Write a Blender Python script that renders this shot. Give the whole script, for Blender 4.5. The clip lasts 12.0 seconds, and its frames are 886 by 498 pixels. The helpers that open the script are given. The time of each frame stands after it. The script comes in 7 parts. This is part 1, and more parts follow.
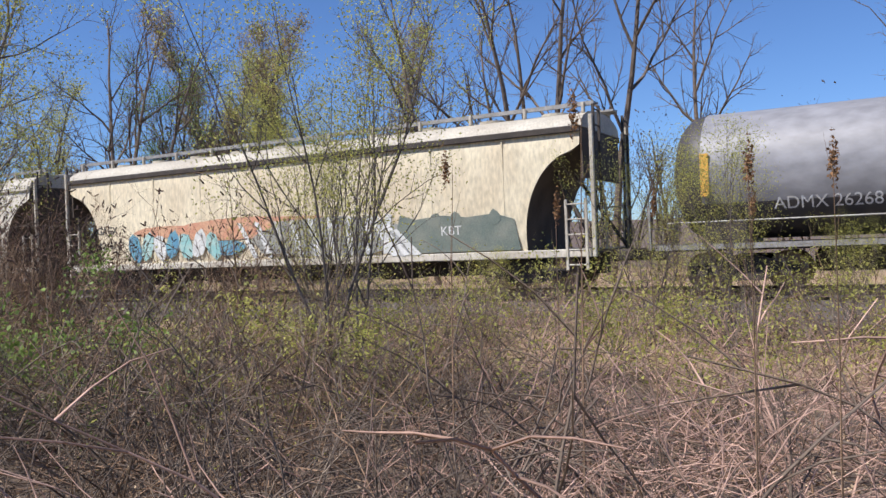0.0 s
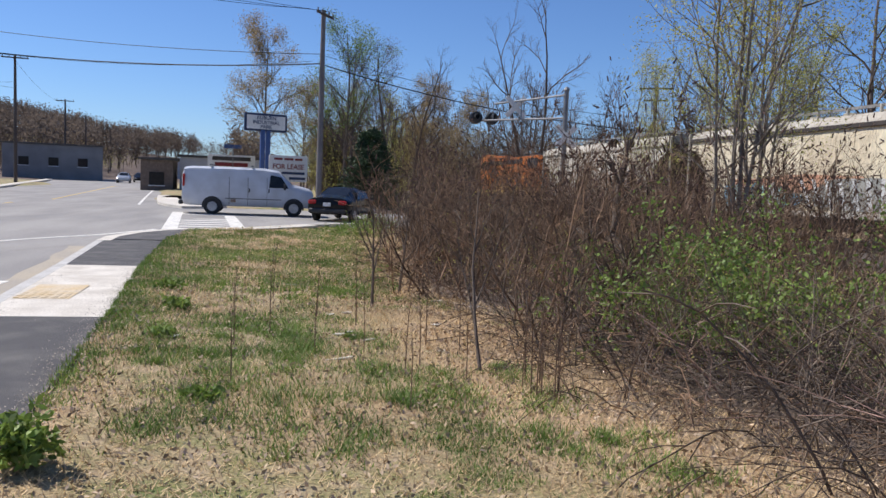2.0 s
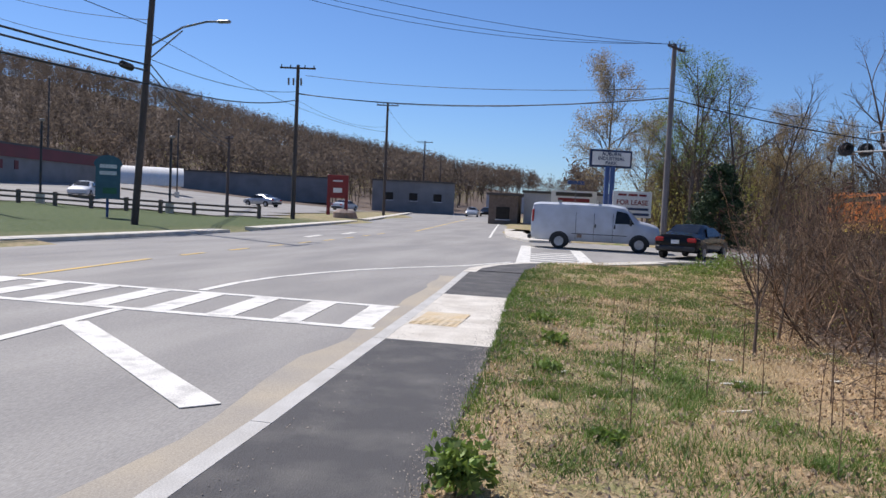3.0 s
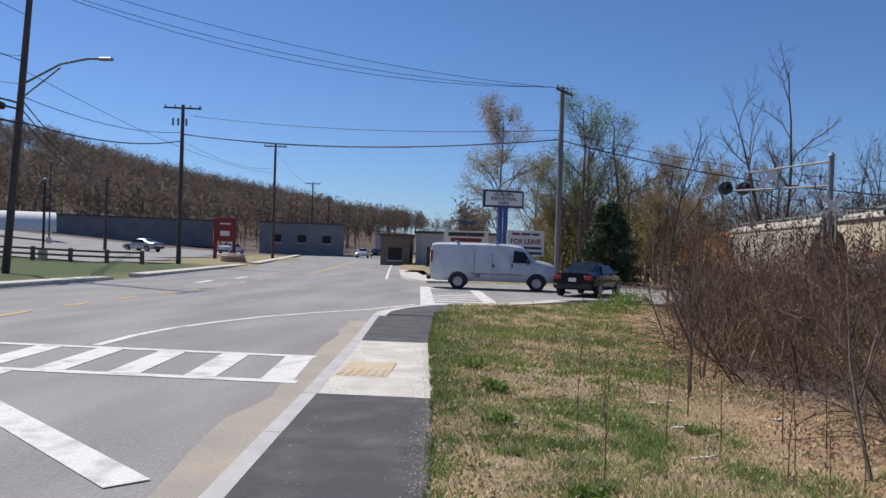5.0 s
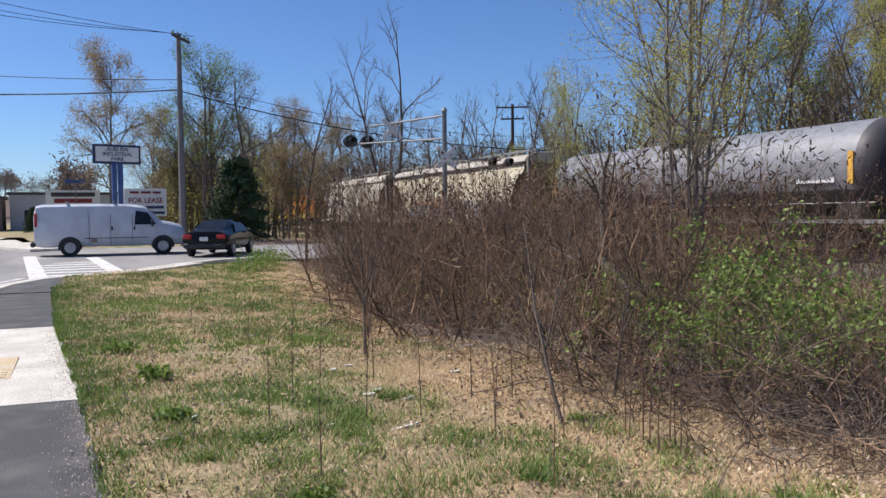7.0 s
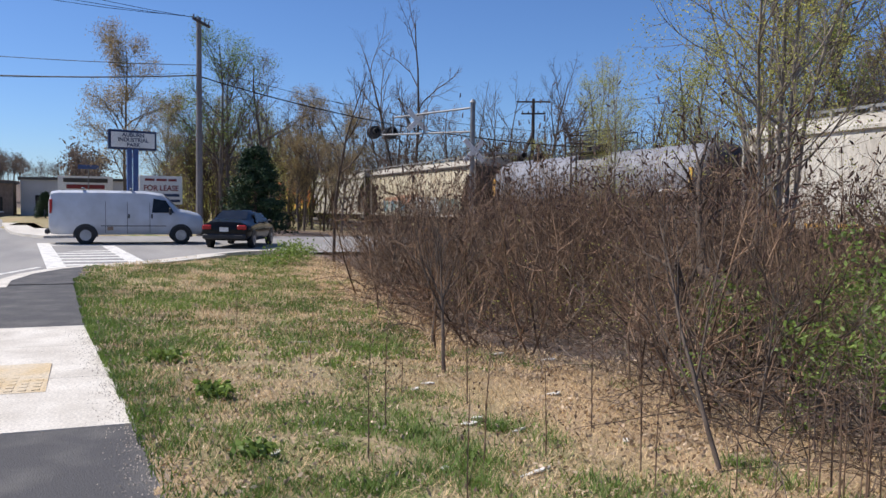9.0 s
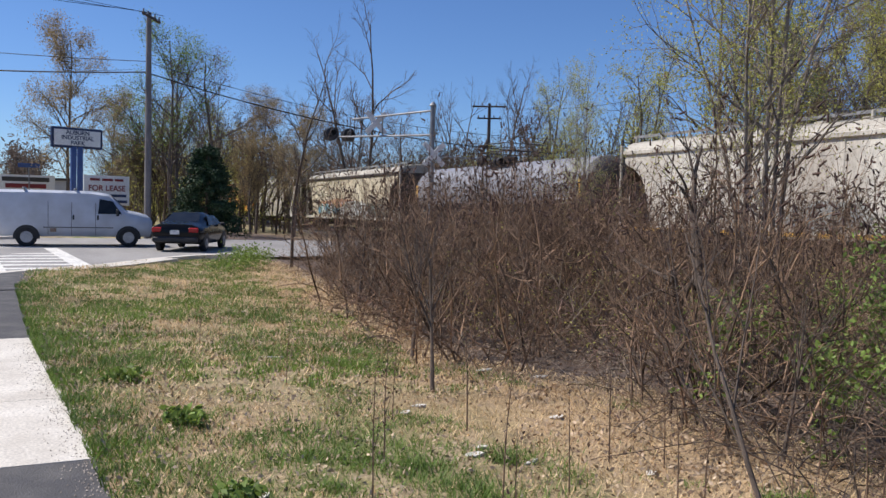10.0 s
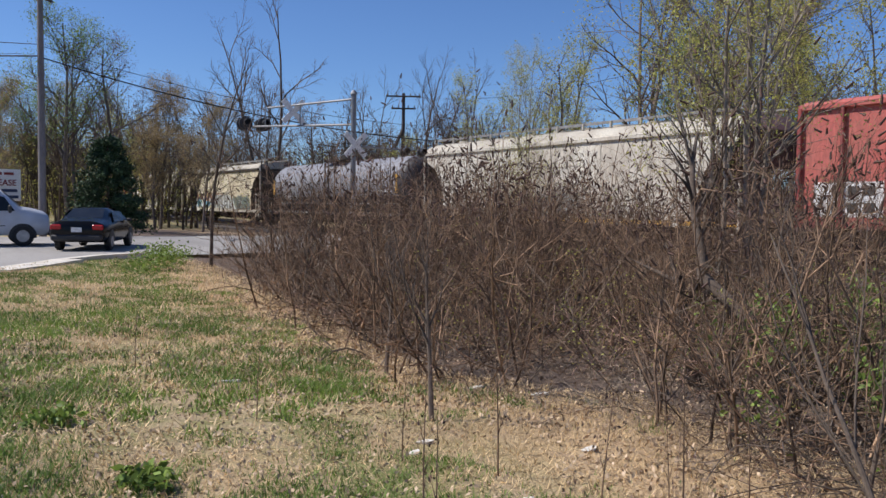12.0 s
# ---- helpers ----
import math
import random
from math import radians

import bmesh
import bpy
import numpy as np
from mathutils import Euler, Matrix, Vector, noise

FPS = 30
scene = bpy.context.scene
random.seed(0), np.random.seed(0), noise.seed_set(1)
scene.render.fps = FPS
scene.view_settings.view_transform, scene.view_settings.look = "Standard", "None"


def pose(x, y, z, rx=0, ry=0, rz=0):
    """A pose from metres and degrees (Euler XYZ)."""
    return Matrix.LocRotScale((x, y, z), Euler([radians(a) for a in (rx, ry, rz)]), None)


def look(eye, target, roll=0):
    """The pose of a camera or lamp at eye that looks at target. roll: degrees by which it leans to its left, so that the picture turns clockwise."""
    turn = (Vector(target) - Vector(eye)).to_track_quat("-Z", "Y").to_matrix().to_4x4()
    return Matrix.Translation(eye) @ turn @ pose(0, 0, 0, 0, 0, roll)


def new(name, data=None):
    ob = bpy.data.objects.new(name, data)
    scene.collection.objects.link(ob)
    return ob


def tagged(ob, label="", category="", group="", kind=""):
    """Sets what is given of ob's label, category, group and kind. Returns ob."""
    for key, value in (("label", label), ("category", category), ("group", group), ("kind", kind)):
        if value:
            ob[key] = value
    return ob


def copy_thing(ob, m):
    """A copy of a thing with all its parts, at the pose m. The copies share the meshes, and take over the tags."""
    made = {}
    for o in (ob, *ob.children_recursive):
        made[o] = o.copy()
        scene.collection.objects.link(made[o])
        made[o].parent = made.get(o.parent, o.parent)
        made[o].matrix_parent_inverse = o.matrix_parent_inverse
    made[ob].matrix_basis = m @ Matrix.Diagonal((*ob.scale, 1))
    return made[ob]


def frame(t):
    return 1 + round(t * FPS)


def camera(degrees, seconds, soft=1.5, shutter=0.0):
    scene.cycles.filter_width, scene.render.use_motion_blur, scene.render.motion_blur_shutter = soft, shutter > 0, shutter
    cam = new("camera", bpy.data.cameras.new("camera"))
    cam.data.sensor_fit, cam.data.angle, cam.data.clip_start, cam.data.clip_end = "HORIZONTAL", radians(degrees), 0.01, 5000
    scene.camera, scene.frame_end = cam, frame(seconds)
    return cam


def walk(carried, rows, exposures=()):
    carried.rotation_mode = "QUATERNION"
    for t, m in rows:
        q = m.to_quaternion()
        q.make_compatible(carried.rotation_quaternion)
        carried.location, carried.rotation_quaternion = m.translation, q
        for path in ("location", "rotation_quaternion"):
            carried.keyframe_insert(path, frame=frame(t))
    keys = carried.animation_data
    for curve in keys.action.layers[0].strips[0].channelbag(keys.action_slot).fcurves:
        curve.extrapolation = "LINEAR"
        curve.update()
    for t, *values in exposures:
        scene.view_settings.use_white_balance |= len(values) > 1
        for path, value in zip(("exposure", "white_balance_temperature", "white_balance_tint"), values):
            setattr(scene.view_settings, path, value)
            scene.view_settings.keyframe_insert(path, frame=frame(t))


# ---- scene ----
cam = camera(57.0, 12.0)
PATH = [
    (0, (0.6, 0.13, 1.42), (-0.43, 1.844, 1.405), -1.7),
    (0.2, (0.567, 0.122, 1.416), (-0.698, 1.672, 1.39), -0.5),
    (0.3, (0.564, 0.106, 1.405), (-0.813, 1.556, 1.369), 0.2),
    (0.5, (0.555, 0.098, 1.423), (-1.023, 1.323, 1.343), 0.2),
    (0.8, (0.44, 0.038, 1.447), (-1.329, 0.962, 1.321), 1.9),
    (1, (0.363, -0.039, 1.441), (-1.478, 0.728, 1.291), 1.9),
    (1.5, (0.321, -0.283, 1.445), (-1.593, 0.275, 1.288), 1.8),
    (2, (0.237, -0.489, 1.47), (-1.719, -0.104, 1.308), 2.3),
    (2.5, (0.115, -0.701, 1.477), (-1.877, -0.566, 1.352), 3.1),
    (3, (0.117, -1.003, 1.484), (-1.836, -1.419, 1.372), 2.7),
    (3.2, (0.101, -1.111, 1.498), (-1.777, -1.788, 1.388), 2.0),
    (4.8, (-0.152, -1.518, 1.497), (-2.109, -1.93, 1.496), 2.6),
    (5, (-0.224, -1.563, 1.497), (-2.219, -1.711, 1.495), 1.8),
    (5.5, (-0.372, -1.626, 1.513), (-2.337, -1.257, 1.459), 0.8),
    (6, (-0.608, -1.67, 1.526), (-2.514, -1.069, 1.43), 1.8),
    (6.5, (-0.833, -1.807, 1.54), (-2.706, -1.11, 1.447), 0.4),
    (7, (-1.109, -1.931, 1.539), (-2.962, -1.184, 1.436), -0.5),
    (7.5, (-1.456, -2.004, 1.533), (-3.314, -1.274, 1.411), 0.8),
    (7.7, (-1.578, -2.065, 1.53), (-3.442, -1.35, 1.408), 1.0),
    (9.3, (-2.643, -2.338, 1.557), (-4.493, -1.587, 1.445), 0.7),
    (9.5, (-2.786, -2.367, 1.56), (-4.621, -1.581, 1.453), 0.9),
    (10, (-3.147, -2.402, 1.553), (-4.956, -1.554, 1.449), 1.5),
    (10.5, (-3.506, -2.444, 1.578), (-5.311, -1.588, 1.477), 2.1),
    (11, (-3.84, -2.537, 1.581), (-5.623, -1.636, 1.477), 1.2),
    (11.5, (-4.153, -2.571, 1.561), (-5.933, -1.668, 1.437), 0.7),
    (12, (-4.477, -2.551, 1.572), (-6.176, -1.501, 1.452), 1.0),
]
walk(cam, [(t, look(eye, target, roll)) for t, eye, target, roll in PATH], [(t, e, 6300, 13.5) for t, e in ((0.0, 0.28), (1.0, 0.26), (2.0, 0.06), (2.5, 0.05), (3.0, 0.02), (4.8, -0.18), (5.5, -0.15), (6.0, 0.02), (6.5, 0.12), (9.5, 0.07), (12.0, 0.02))])

# ---- small tools ----
rng = np.random.default_rng(7)


class Geo:
    """Gathers vertices and faces of one mesh; faces carry a material slot."""

    def __init__(self):
        self.v, self.f, self.m = [], [], []

    def add(self, verts, faces, slot=0):
        k = len(self.v)
        self.v += [tuple(p) for p in verts]
        self.f += [tuple(i + k for i in q) for q in faces]
        self.m += [slot] * len(faces)
        return self

    def box(self, c, s, slot=0, m=None, cut=0.0):
        """A box of centre c and size s, with chamfered vertical edges when cut > 0; m turns it."""
        hx, hy, hz = s[0] / 2, s[1] / 2, s[2] / 2
        if cut:
            k = min(cut, hx * 0.9, hy * 0.9, hz * 0.9)
            ring = [(hx - k, hy), (hx, hy - k), (hx, -hy + k), (hx - k, -hy), (-hx + k, -hy), (-hx, -hy + k), (-hx, hy - k), (-hx + k, hy)]
            inner = [(x * (1 - k / hx), y * (1 - k / hy)) for x, y in ring]
            lv = [(inner, -hz), (ring, -hz + k), (ring, hz - k), (inner, hz)]
            vs = [Vector((x, y, z)) for r, z in lv for x, y in r]
            fs = [(i * 8 + j, i * 8 + (j + 1) % 8, i * 8 + 8 + (j + 1) % 8, i * 8 + 8 + j)[::-1] for i in range(3) for j in range(8)]
            fs += [tuple(range(8)), tuple(range(24, 32))[::-1]]
        else:
            vs = [Vector((x, y, z)) for z in (-hz, hz) for x, y in ((-hx, -hy), (hx, -hy), (hx, hy), (-hx, hy))]
            fs = [(0, 3, 2, 1), (4, 5, 6, 7), (0, 1, 5, 4), (1, 2, 6, 5), (2, 3, 7, 6), (3, 0, 4, 7)]
        if m is not None:
            vs = [m @ p for p in vs]
        return self.add([(p.x + c[0], p.y + c[1], p.z + c[2]) for p in vs], fs, slot)

    def tube(self, path, r, n=8, slot=0, cap=True):
        """A round bar along a path; r is one radius or one for each point."""
        path = [Vector(p) for p in path]
        rs = r if isinstance(r, (list, tuple)) else [r] * len(path)
        vs, fs = [], []
        for i, p in enumerate(path):
            d = (path[min(i + 1, len(path) - 1)] - path[max(i - 1, 0)]).normalized()
            a = d.cross(Vector((0, 0, 1)) if abs(d.z) < 0.9 else Vector((1, 0, 0))).normalized()
            b = d.cross(a)
            vs += [p + rs[i] * (math.cos(t) * a + math.sin(t) * b) for t in (2 * math.pi * j / n for j in range(n))]
        for i in range(len(path) - 1):
            fs += [(i * n + j, i * n + (j + 1) % n, i * n + n + (j + 1) % n, i * n + n + j) for j in range(n)]
        if cap:
            fs += [tuple(range(n))[::-1], tuple(range((len(path) - 1) * n, len(path) * n))]
        return self.add(vs, fs, slot)

    def loft(self, rings, slot=0, cap=True):
        n = len(rings[0])
        vs = [p for r in rings for p in r]
        fs = [(i * n + j, i * n + (j + 1) % n, i * n + n + (j + 1) % n, i * n + n + j) for i in range(len(rings) - 1) for j in range(n)]
        if cap:
            fs += [tuple(range(n))[::-1], tuple(range(len(vs) - n, len(vs)))]
        return self.add(vs, fs, slot)

    def prism(self, outline, y0, y1, slot=0):
        """An x-z outline drawn out along y."""
        n = len(outline)
        vs = [(x, y0, z) for x, z in outline] + [(x, y1, z) for x, z in outline]
        fs = [tuple(range(n)), tuple(range(n, 2 * n))[::-1]] + [(i, i + n, (i + 1) % n + n, (i + 1) % n) for i in range(n)]
        return self.add(vs, fs, slot)

    def slab(self, outline, z0, z1, slot=0):
        """An x-y outline drawn up from z0 to z1; z may be numbers or functions of x and y."""
        n = len(outline)
        low = [(x, y, z0(x, y) if callable(z0) else z0) for x, y in outline]
        top = [(x, y, z1(x, y) if callable(z1) else z1) for x, y in outline]
        fs = [tuple(range(n))[::-1], tuple(range(n, 2 * n))] + [(i, (i + 1) % n, (i + 1) % n + n, i + n) for i in range(n)]
        return self.add(low + top, fs, slot)

    def mesh(self, name, mats, smooth=False):
        me = bpy.data.meshes.new(name)
        me.from_pydata(self.v, [], self.f)
        for k in mats if isinstance(mats, (list, tuple)) else [mats]:
            me.materials.append(k)
        me.polygons.foreach_set("material_index", self.m)
        bm = bmesh.new()
        bm.from_mesh(me)
        bmesh.ops.recalc_face_normals(bm, faces=bm.faces)
        bm.to_mesh(me)
        bm.free()
        if smooth:
            me.polygons.foreach_set("use_smooth", [True] * len(me.polygons))
            me.set_sharp_from_angle(angle=radians(38))
        return me


def part(name, geo, material, parent, label="", smooth=False):
    """One mesh object under a thing or under a part."""
    ob = new(name, geo.mesh(name, material, smooth))
    ob.parent = parent
    return tagged(ob, label)


def thing(name, label, category, group="", kind="", at=None):
    ob = new(name)
    ob.empty_display_size = 0.2
    if at is not None:
        ob.matrix_basis = at
    return tagged(ob, label, category, group, kind)


def solo(name, geo, material, label, category, group="", kind="", smooth=False, at=None):
    ob = new(name, geo.mesh(name, material, smooth))
    if at is not None:
        ob.matrix_basis = at
    return tagged(ob, label, category, group, kind)


def arrays_mesh(name, verts, faces, material, smooth=False):
    """A mesh from arrays of vertices (n, 3) and equal faces (m, k)."""
    me = bpy.data.meshes.new(name)
    k = faces.shape[1]
    me.vertices.add(len(verts))
    me.vertices.foreach_set("co", np.ascontiguousarray(verts, np.float32).ravel())
    me.loops.add(faces.size)
    me.loops.foreach_set("vertex_index", np.ascontiguousarray(faces, np.int32).ravel())
    me.polygons.add(len(faces))
    me.polygons.foreach_set("loop_start", np.arange(0, faces.size, k, dtype=np.int32))
    if smooth:
        me.polygons.foreach_set("use_smooth", np.ones(len(faces), bool))
    for m in material if isinstance(material, (list, tuple)) else [material]:
        me.materials.append(m)
    me.update(calc_edges=True)
    me.validate()
    return me


def letters(text, size, material, name="lettering", bold=0.0):
    """Flat mesh lettering, centred, in the x-z plane, reading from -y."""
    cu = bpy.data.curves.new(name, "FONT")
    cu.body, cu.size, cu.align_x, cu.align_y, cu.extrude = text, size, "CENTER", "CENTER", 0.004
    cu.offset = bold
    tmp = new(name, cu)
    me = bpy.data.meshes.new_from_object(tmp.evaluated_get(bpy.context.evaluated_depsgraph_get()))
    bpy.data.objects.remove(tmp)
    bpy.data.curves.remove(cu)
    me.transform(pose(0, 0, 0, 90))
    me.materials.clear()
    me.materials.append(material)
    return me

# ---- sky and sun ----
SUN = Vector((-0.42, -0.62, 0.92)).normalized()
world = bpy.data.worlds.new("sky")
scene.world = world
world.use_nodes = True
wn = world.node_tree.nodes
sky = wn.new("ShaderNodeTexSky")
sky.sky_type, sky.sun_disc = "NISHITA", False
sky.sun_elevation, sky.sun_rotation = math.asin(SUN.z), math.atan2(SUN.x, SUN.y)
sky.altitude, sky.air_density, sky.dust_density, sky.ozone_density = 100, 0.9, 0.2, 4.0
wn["Background"].inputs["Strength"].default_value = 0.090
clear = wn.new("ShaderNodeMix")  # a dry, deep blue spring sky
clear.data_type, clear.blend_type = "RGBA", "MULTIPLY"
clear.inputs[0].default_value, clear.inputs[7].default_value = 1.0, (0.77, 0.96, 1.22, 1)
world.node_tree.links.new(sky.outputs[0], clear.inputs[6])
world.node_tree.links.new(clear.outputs[2], wn["Background"].inputs["Color"])
sun = new("sun", bpy.data.lights.new("sun", "SUN"))
sun.data.energy, sun.data.angle, sun.data.color = 5.0, radians(0.55), (1.0, 0.95, 0.87)
sun.matrix_basis = look((0, 0, 60), Vector((0, 0, 60)) - SUN)

# ---- materials ----
def mat(name, a, b=None, rough=0.7, metal=0.0, scale=3.0, fine=40.0, bump=0.2, per=0.0, trans=0.0, depth=0.01, mix=(0.35, 0.65), streak=None, island=False, coat=0.18, spec=0.5):
    """A surface of colour a with patches of b (coarse noise) and a finer grain; per varies it from object to object."""
    m = bpy.data.materials.new(name)
    m.use_nodes = True
    t, n, l = m.node_tree, m.node_tree.nodes, m.node_tree.links
    p = n["Principled BSDF"]
    b = b or tuple(c * 0.75 for c in a)
    tc = n.new("ShaderNodeTexCoord")
    src = tc.outputs["Object"]
    if streak:
        mp = n.new("ShaderNodeMapping")
        mp.inputs["Scale"].default_value = streak
        l.new(src, mp.inputs[0])
        src = mp.outputs[0]

    def tex(s, detail):
        x = n.new("ShaderNodeTexNoise")
        x.inputs["Scale"].default_value, x.inputs["Detail"].default_value = s, detail
        l.new(src, x.inputs["Vector"])
        return x.outputs["Fac"]

    coarse, grain = tex(scale, 4), tex(fine, 3)
    ramp = n.new("ShaderNodeMapRange")
    ramp.inputs[1].default_value, ramp.inputs[2].default_value = mix
    l.new(coarse, ramp.inputs[0])
    cm = n.new("ShaderNodeMix")
    cm.data_type = "RGBA"
    cm.inputs[6].default_value, cm.inputs[7].default_value = (*a, 1), (*b, 1)
    l.new(ramp.outputs[0], cm.inputs[0])
    hsv = n.new("ShaderNodeHueSaturation")
    l.new(cm.outputs[2], hsv.inputs["Color"])
    val = n.new("ShaderNodeMapRange")
    val.inputs[1].default_value, val.inputs[2].default_value, val.inputs[3].default_value, val.inputs[4].default_value = 0.3, 0.7, 1 - coat, 1 + coat
    l.new(grain, val.inputs[0])
    out = val.outputs[0]
    if per:
        if island:
            oi = n.new("ShaderNodeNewGeometry").outputs["Random Per Island"]
        else:
            oi = n.new("ShaderNodeObjectInfo").outputs["Random"]
        mr = n.new("ShaderNodeMapRange")
        mr.inputs[3].default_value, mr.inputs[4].default_value = 1 - per, 1 + per
        l.new(oi, mr.inputs[0])
        mu = n.new("ShaderNodeMath")
        mu.operation = "MULTIPLY"
        l.new(out, mu.inputs[0])
        l.new(mr.outputs[0], mu.inputs[1])
        out = mu.outputs[0]
    l.new(out, hsv.inputs["Value"])
    l.new(hsv.outputs[0], p.inputs["Base Color"])
    p.inputs["Roughness"].default_value, p.inputs["Metallic"].default_value = rough, metal
    p.inputs["Specular IOR Level"].default_value = spec
    if bump:
        bp = n.new("ShaderNodeBump")
        bp.inputs["Strength"].default_value, bp.inputs["Distance"].default_value = bump, depth
        l.new(grain, bp.inputs["Height"])
        l.new(bp.outputs[0], p.inputs["Normal"])
    if trans:
        tr = n.new("ShaderNodeBsdfTranslucent")
        ms = n.new("ShaderNodeMixShader")
        ms.inputs[0].default_value = trans
        l.new(hsv.outputs[0], tr.inputs[0])
        l.new(p.outputs[0], ms.inputs[1])
        l.new(tr.outputs[0], ms.inputs[2])
        l.new(ms.outputs[0], n["Material Output"].inputs[0])
    return m


ASPHALT = mat("road_asphalt", (0.34, 0.32, 0.29), (0.255, 0.24, 0.222), 0.9, scale=0.5, fine=60, bump=0.4, streak=(0.35, 1.4, 1))
PATH_ASPHALT = mat("path_asphalt", (0.082, 0.078, 0.077), (0.155, 0.145, 0.132), 0.92, scale=2.2, fine=90, bump=0.8, mix=(0.45, 0.8))
CONCRETE = mat("pale_concrete", (0.70, 0.65, 0.56), (0.55, 0.50, 0.42), 0.9, scale=2.2, fine=50, bump=0.25)
KERB = mat("granite_kerb", (0.56, 0.54, 0.50), (0.47, 0.45, 0.41), 0.85, scale=3, fine=90)
SAND = mat("road_sand", (0.43, 0.37, 0.28), (0.35, 0.315, 0.265), 0.95, scale=0.8, fine=80)
WHITE_LINE = mat("road_paint_white", (0.76, 0.73, 0.66), (0.46, 0.44, 0.40), 0.8, scale=3.5, fine=60, mix=(0.48, 0.74))
YELLOW_LINE = mat("road_paint_yellow", (0.70, 0.45, 0.10), (0.55, 0.42, 0.20), 0.8, scale=2.5, fine=60)
TACTILE = mat("tactile_yellow", (0.60, 0.45, 0.25), (0.62, 0.52, 0.37), 0.85, scale=3)
BALLAST = mat("ballast", (0.24, 0.21, 0.19), (0.15, 0.13, 0.12), 0.95, scale=4, fine=25, bump=1.0, depth=0.05)
STEEL = mat("rail_steel", (0.30, 0.22, 0.17), (0.20, 0.14, 0.11), 0.5, 0.6, scale=6)
TIE = mat("wood_tie", (0.11, 0.09, 0.075), (0.07, 0.06, 0.05), 0.9, scale=5)
CREAM = mat("hopper_cream", (0.72, 0.645, 0.46), (0.60, 0.51, 0.35), 0.6, scale=0.8, fine=14, bump=0.08, streak=(1.0, 1.0, 0.35))
CREAM_ROOF = mat("hopper_roof", (0.52, 0.48, 0.39), (0.40, 0.355, 0.28), 0.6, scale=1.0, fine=18, bump=0.08)
CREAM_OLD = mat("hopper_weathered", (0.64, 0.60, 0.50), (0.46, 0.41, 0.33), 0.65, scale=0.9, fine=14, bump=0.1, streak=(1.0, 1.0, 0.3))
DARK_STEEL = mat("grimy_steel", (0.075, 0.062, 0.052), (0.045, 0.038, 0.034), 0.8, 0.2, scale=3)
GREY_STEEL = mat("galvanised_grid", (0.36, 0.35, 0.33), (0.25, 0.24, 0.22), 0.6, 0.4, scale=6)
# dark brown that carries the shade under the hopper's end overhang
SLOPE = mat("slope_sheet_shade", (0.10, 0.076, 0.055), (0.06, 0.046, 0.034), 0.8, scale=1.4)
TANK_GREY = mat("tank_grey", (0.25, 0.25, 0.262), (0.215, 0.212, 0.22), 0.5, scale=0.35, fine=4, bump=0.03, streak=(0.6, 1, 1))
# dirt plus the shade of the tank's underside and heads, as one dark colour
TANK_SHADE_DIRT = mat("tank_shade_dirt", (0.045, 0.042, 0.045), (0.07, 0.062, 0.06), 0.55, scale=1.5, bump=0.06)
RED_PAINT = mat("faded_red_paint", (0.50, 0.105, 0.085), (0.42, 0.13, 0.10), 0.6, scale=0.9, fine=15, bump=0.08, streak=(1, 1, 0.3))
RED_RIB = mat("red_rib", (0.30, 0.06, 0.05), (0.22, 0.06, 0.05), 0.6, scale=2)
ORANGE = mat("loco_orange", (0.58, 0.17, 0.025), (0.46, 0.14, 0.03), 0.45, scale=1.2, bump=0.05)
LOCO_YELLOW = mat("loco_yellow", (0.75, 0.50, 0.06), (0.62, 0.42, 0.08), 0.5, scale=2)
BLACK_PAINT = mat("black_paint", (0.025, 0.025, 0.028), (0.04, 0.038, 0.038), 0.5, scale=3)
STENCIL_BLACK = mat("stencil_black", (0.07, 0.065, 0.06), None, 0.8)
STENCIL_WHITE = mat("stencil_white", (0.80, 0.79, 0.76), (0.62, 0.61, 0.58), 0.7, scale=9)
STRIPE_YELLOW = mat("reflective_yellow", (0.80, 0.42, 0.05), (0.70, 0.40, 0.08), 0.5)
SPRAY_WHITE = mat("spray_white", (0.72, 0.72, 0.68), (0.55, 0.56, 0.53), 0.6, scale=4)
SPRAY_DARK = mat("spray_dark_green", (0.13, 0.165, 0.14), (0.20, 0.22, 0.18), 0.6, scale=2)
SPRAY_GREY = mat("spray_grey", (0.26, 0.27, 0.25), (0.34, 0.33, 0.28), 0.6, scale=2)
SPRAY_BLUE = mat("spray_blue", (0.10, 0.26, 0.40), (0.16, 0.36, 0.42), 0.55, scale=3)
SPRAY_TEAL = mat("spray_teal", (0.25, 0.50, 0.48), (0.42, 0.55, 0.50), 0.55, scale=4)
SPRAY_PINK = mat("spray_rust", (0.55, 0.26, 0.16), (0.60, 0.36, 0.22), 0.6, scale=4)
VAN_WHITE = mat("van_white", (0.60, 0.62, 0.66), (0.50, 0.51, 0.53), 0.35, scale=1.5, bump=0.0, coat=0.02)
CAR_BLACK = mat("car_black", (0.006, 0.006, 0.007), (0.008, 0.008, 0.009), 0.2, scale=2, bump=0.0, coat=0.02, spec=0.22)
TRIM = mat("dark_plastic", (0.03, 0.03, 0.032), None, 0.6)
RUBBER = mat("tyre_rubber", (0.022, 0.022, 0.022), (0.035, 0.033, 0.03), 0.85)
RIM = mat("wheel_steel", (0.45, 0.45, 0.46), (0.33, 0.33, 0.34), 0.4, 0.7)
RED_LAMP = mat("red_lens", (0.45, 0.02, 0.02), None, 0.2, bump=0)
CLEAR_LAMP = mat("clear_lens", (0.7, 0.7, 0.68), None, 0.15, bump=0)
WINDOW = mat("tinted_glass", (0.012, 0.014, 0.017), (0.02, 0.022, 0.025), 0.08, bump=0, spec=0.25)
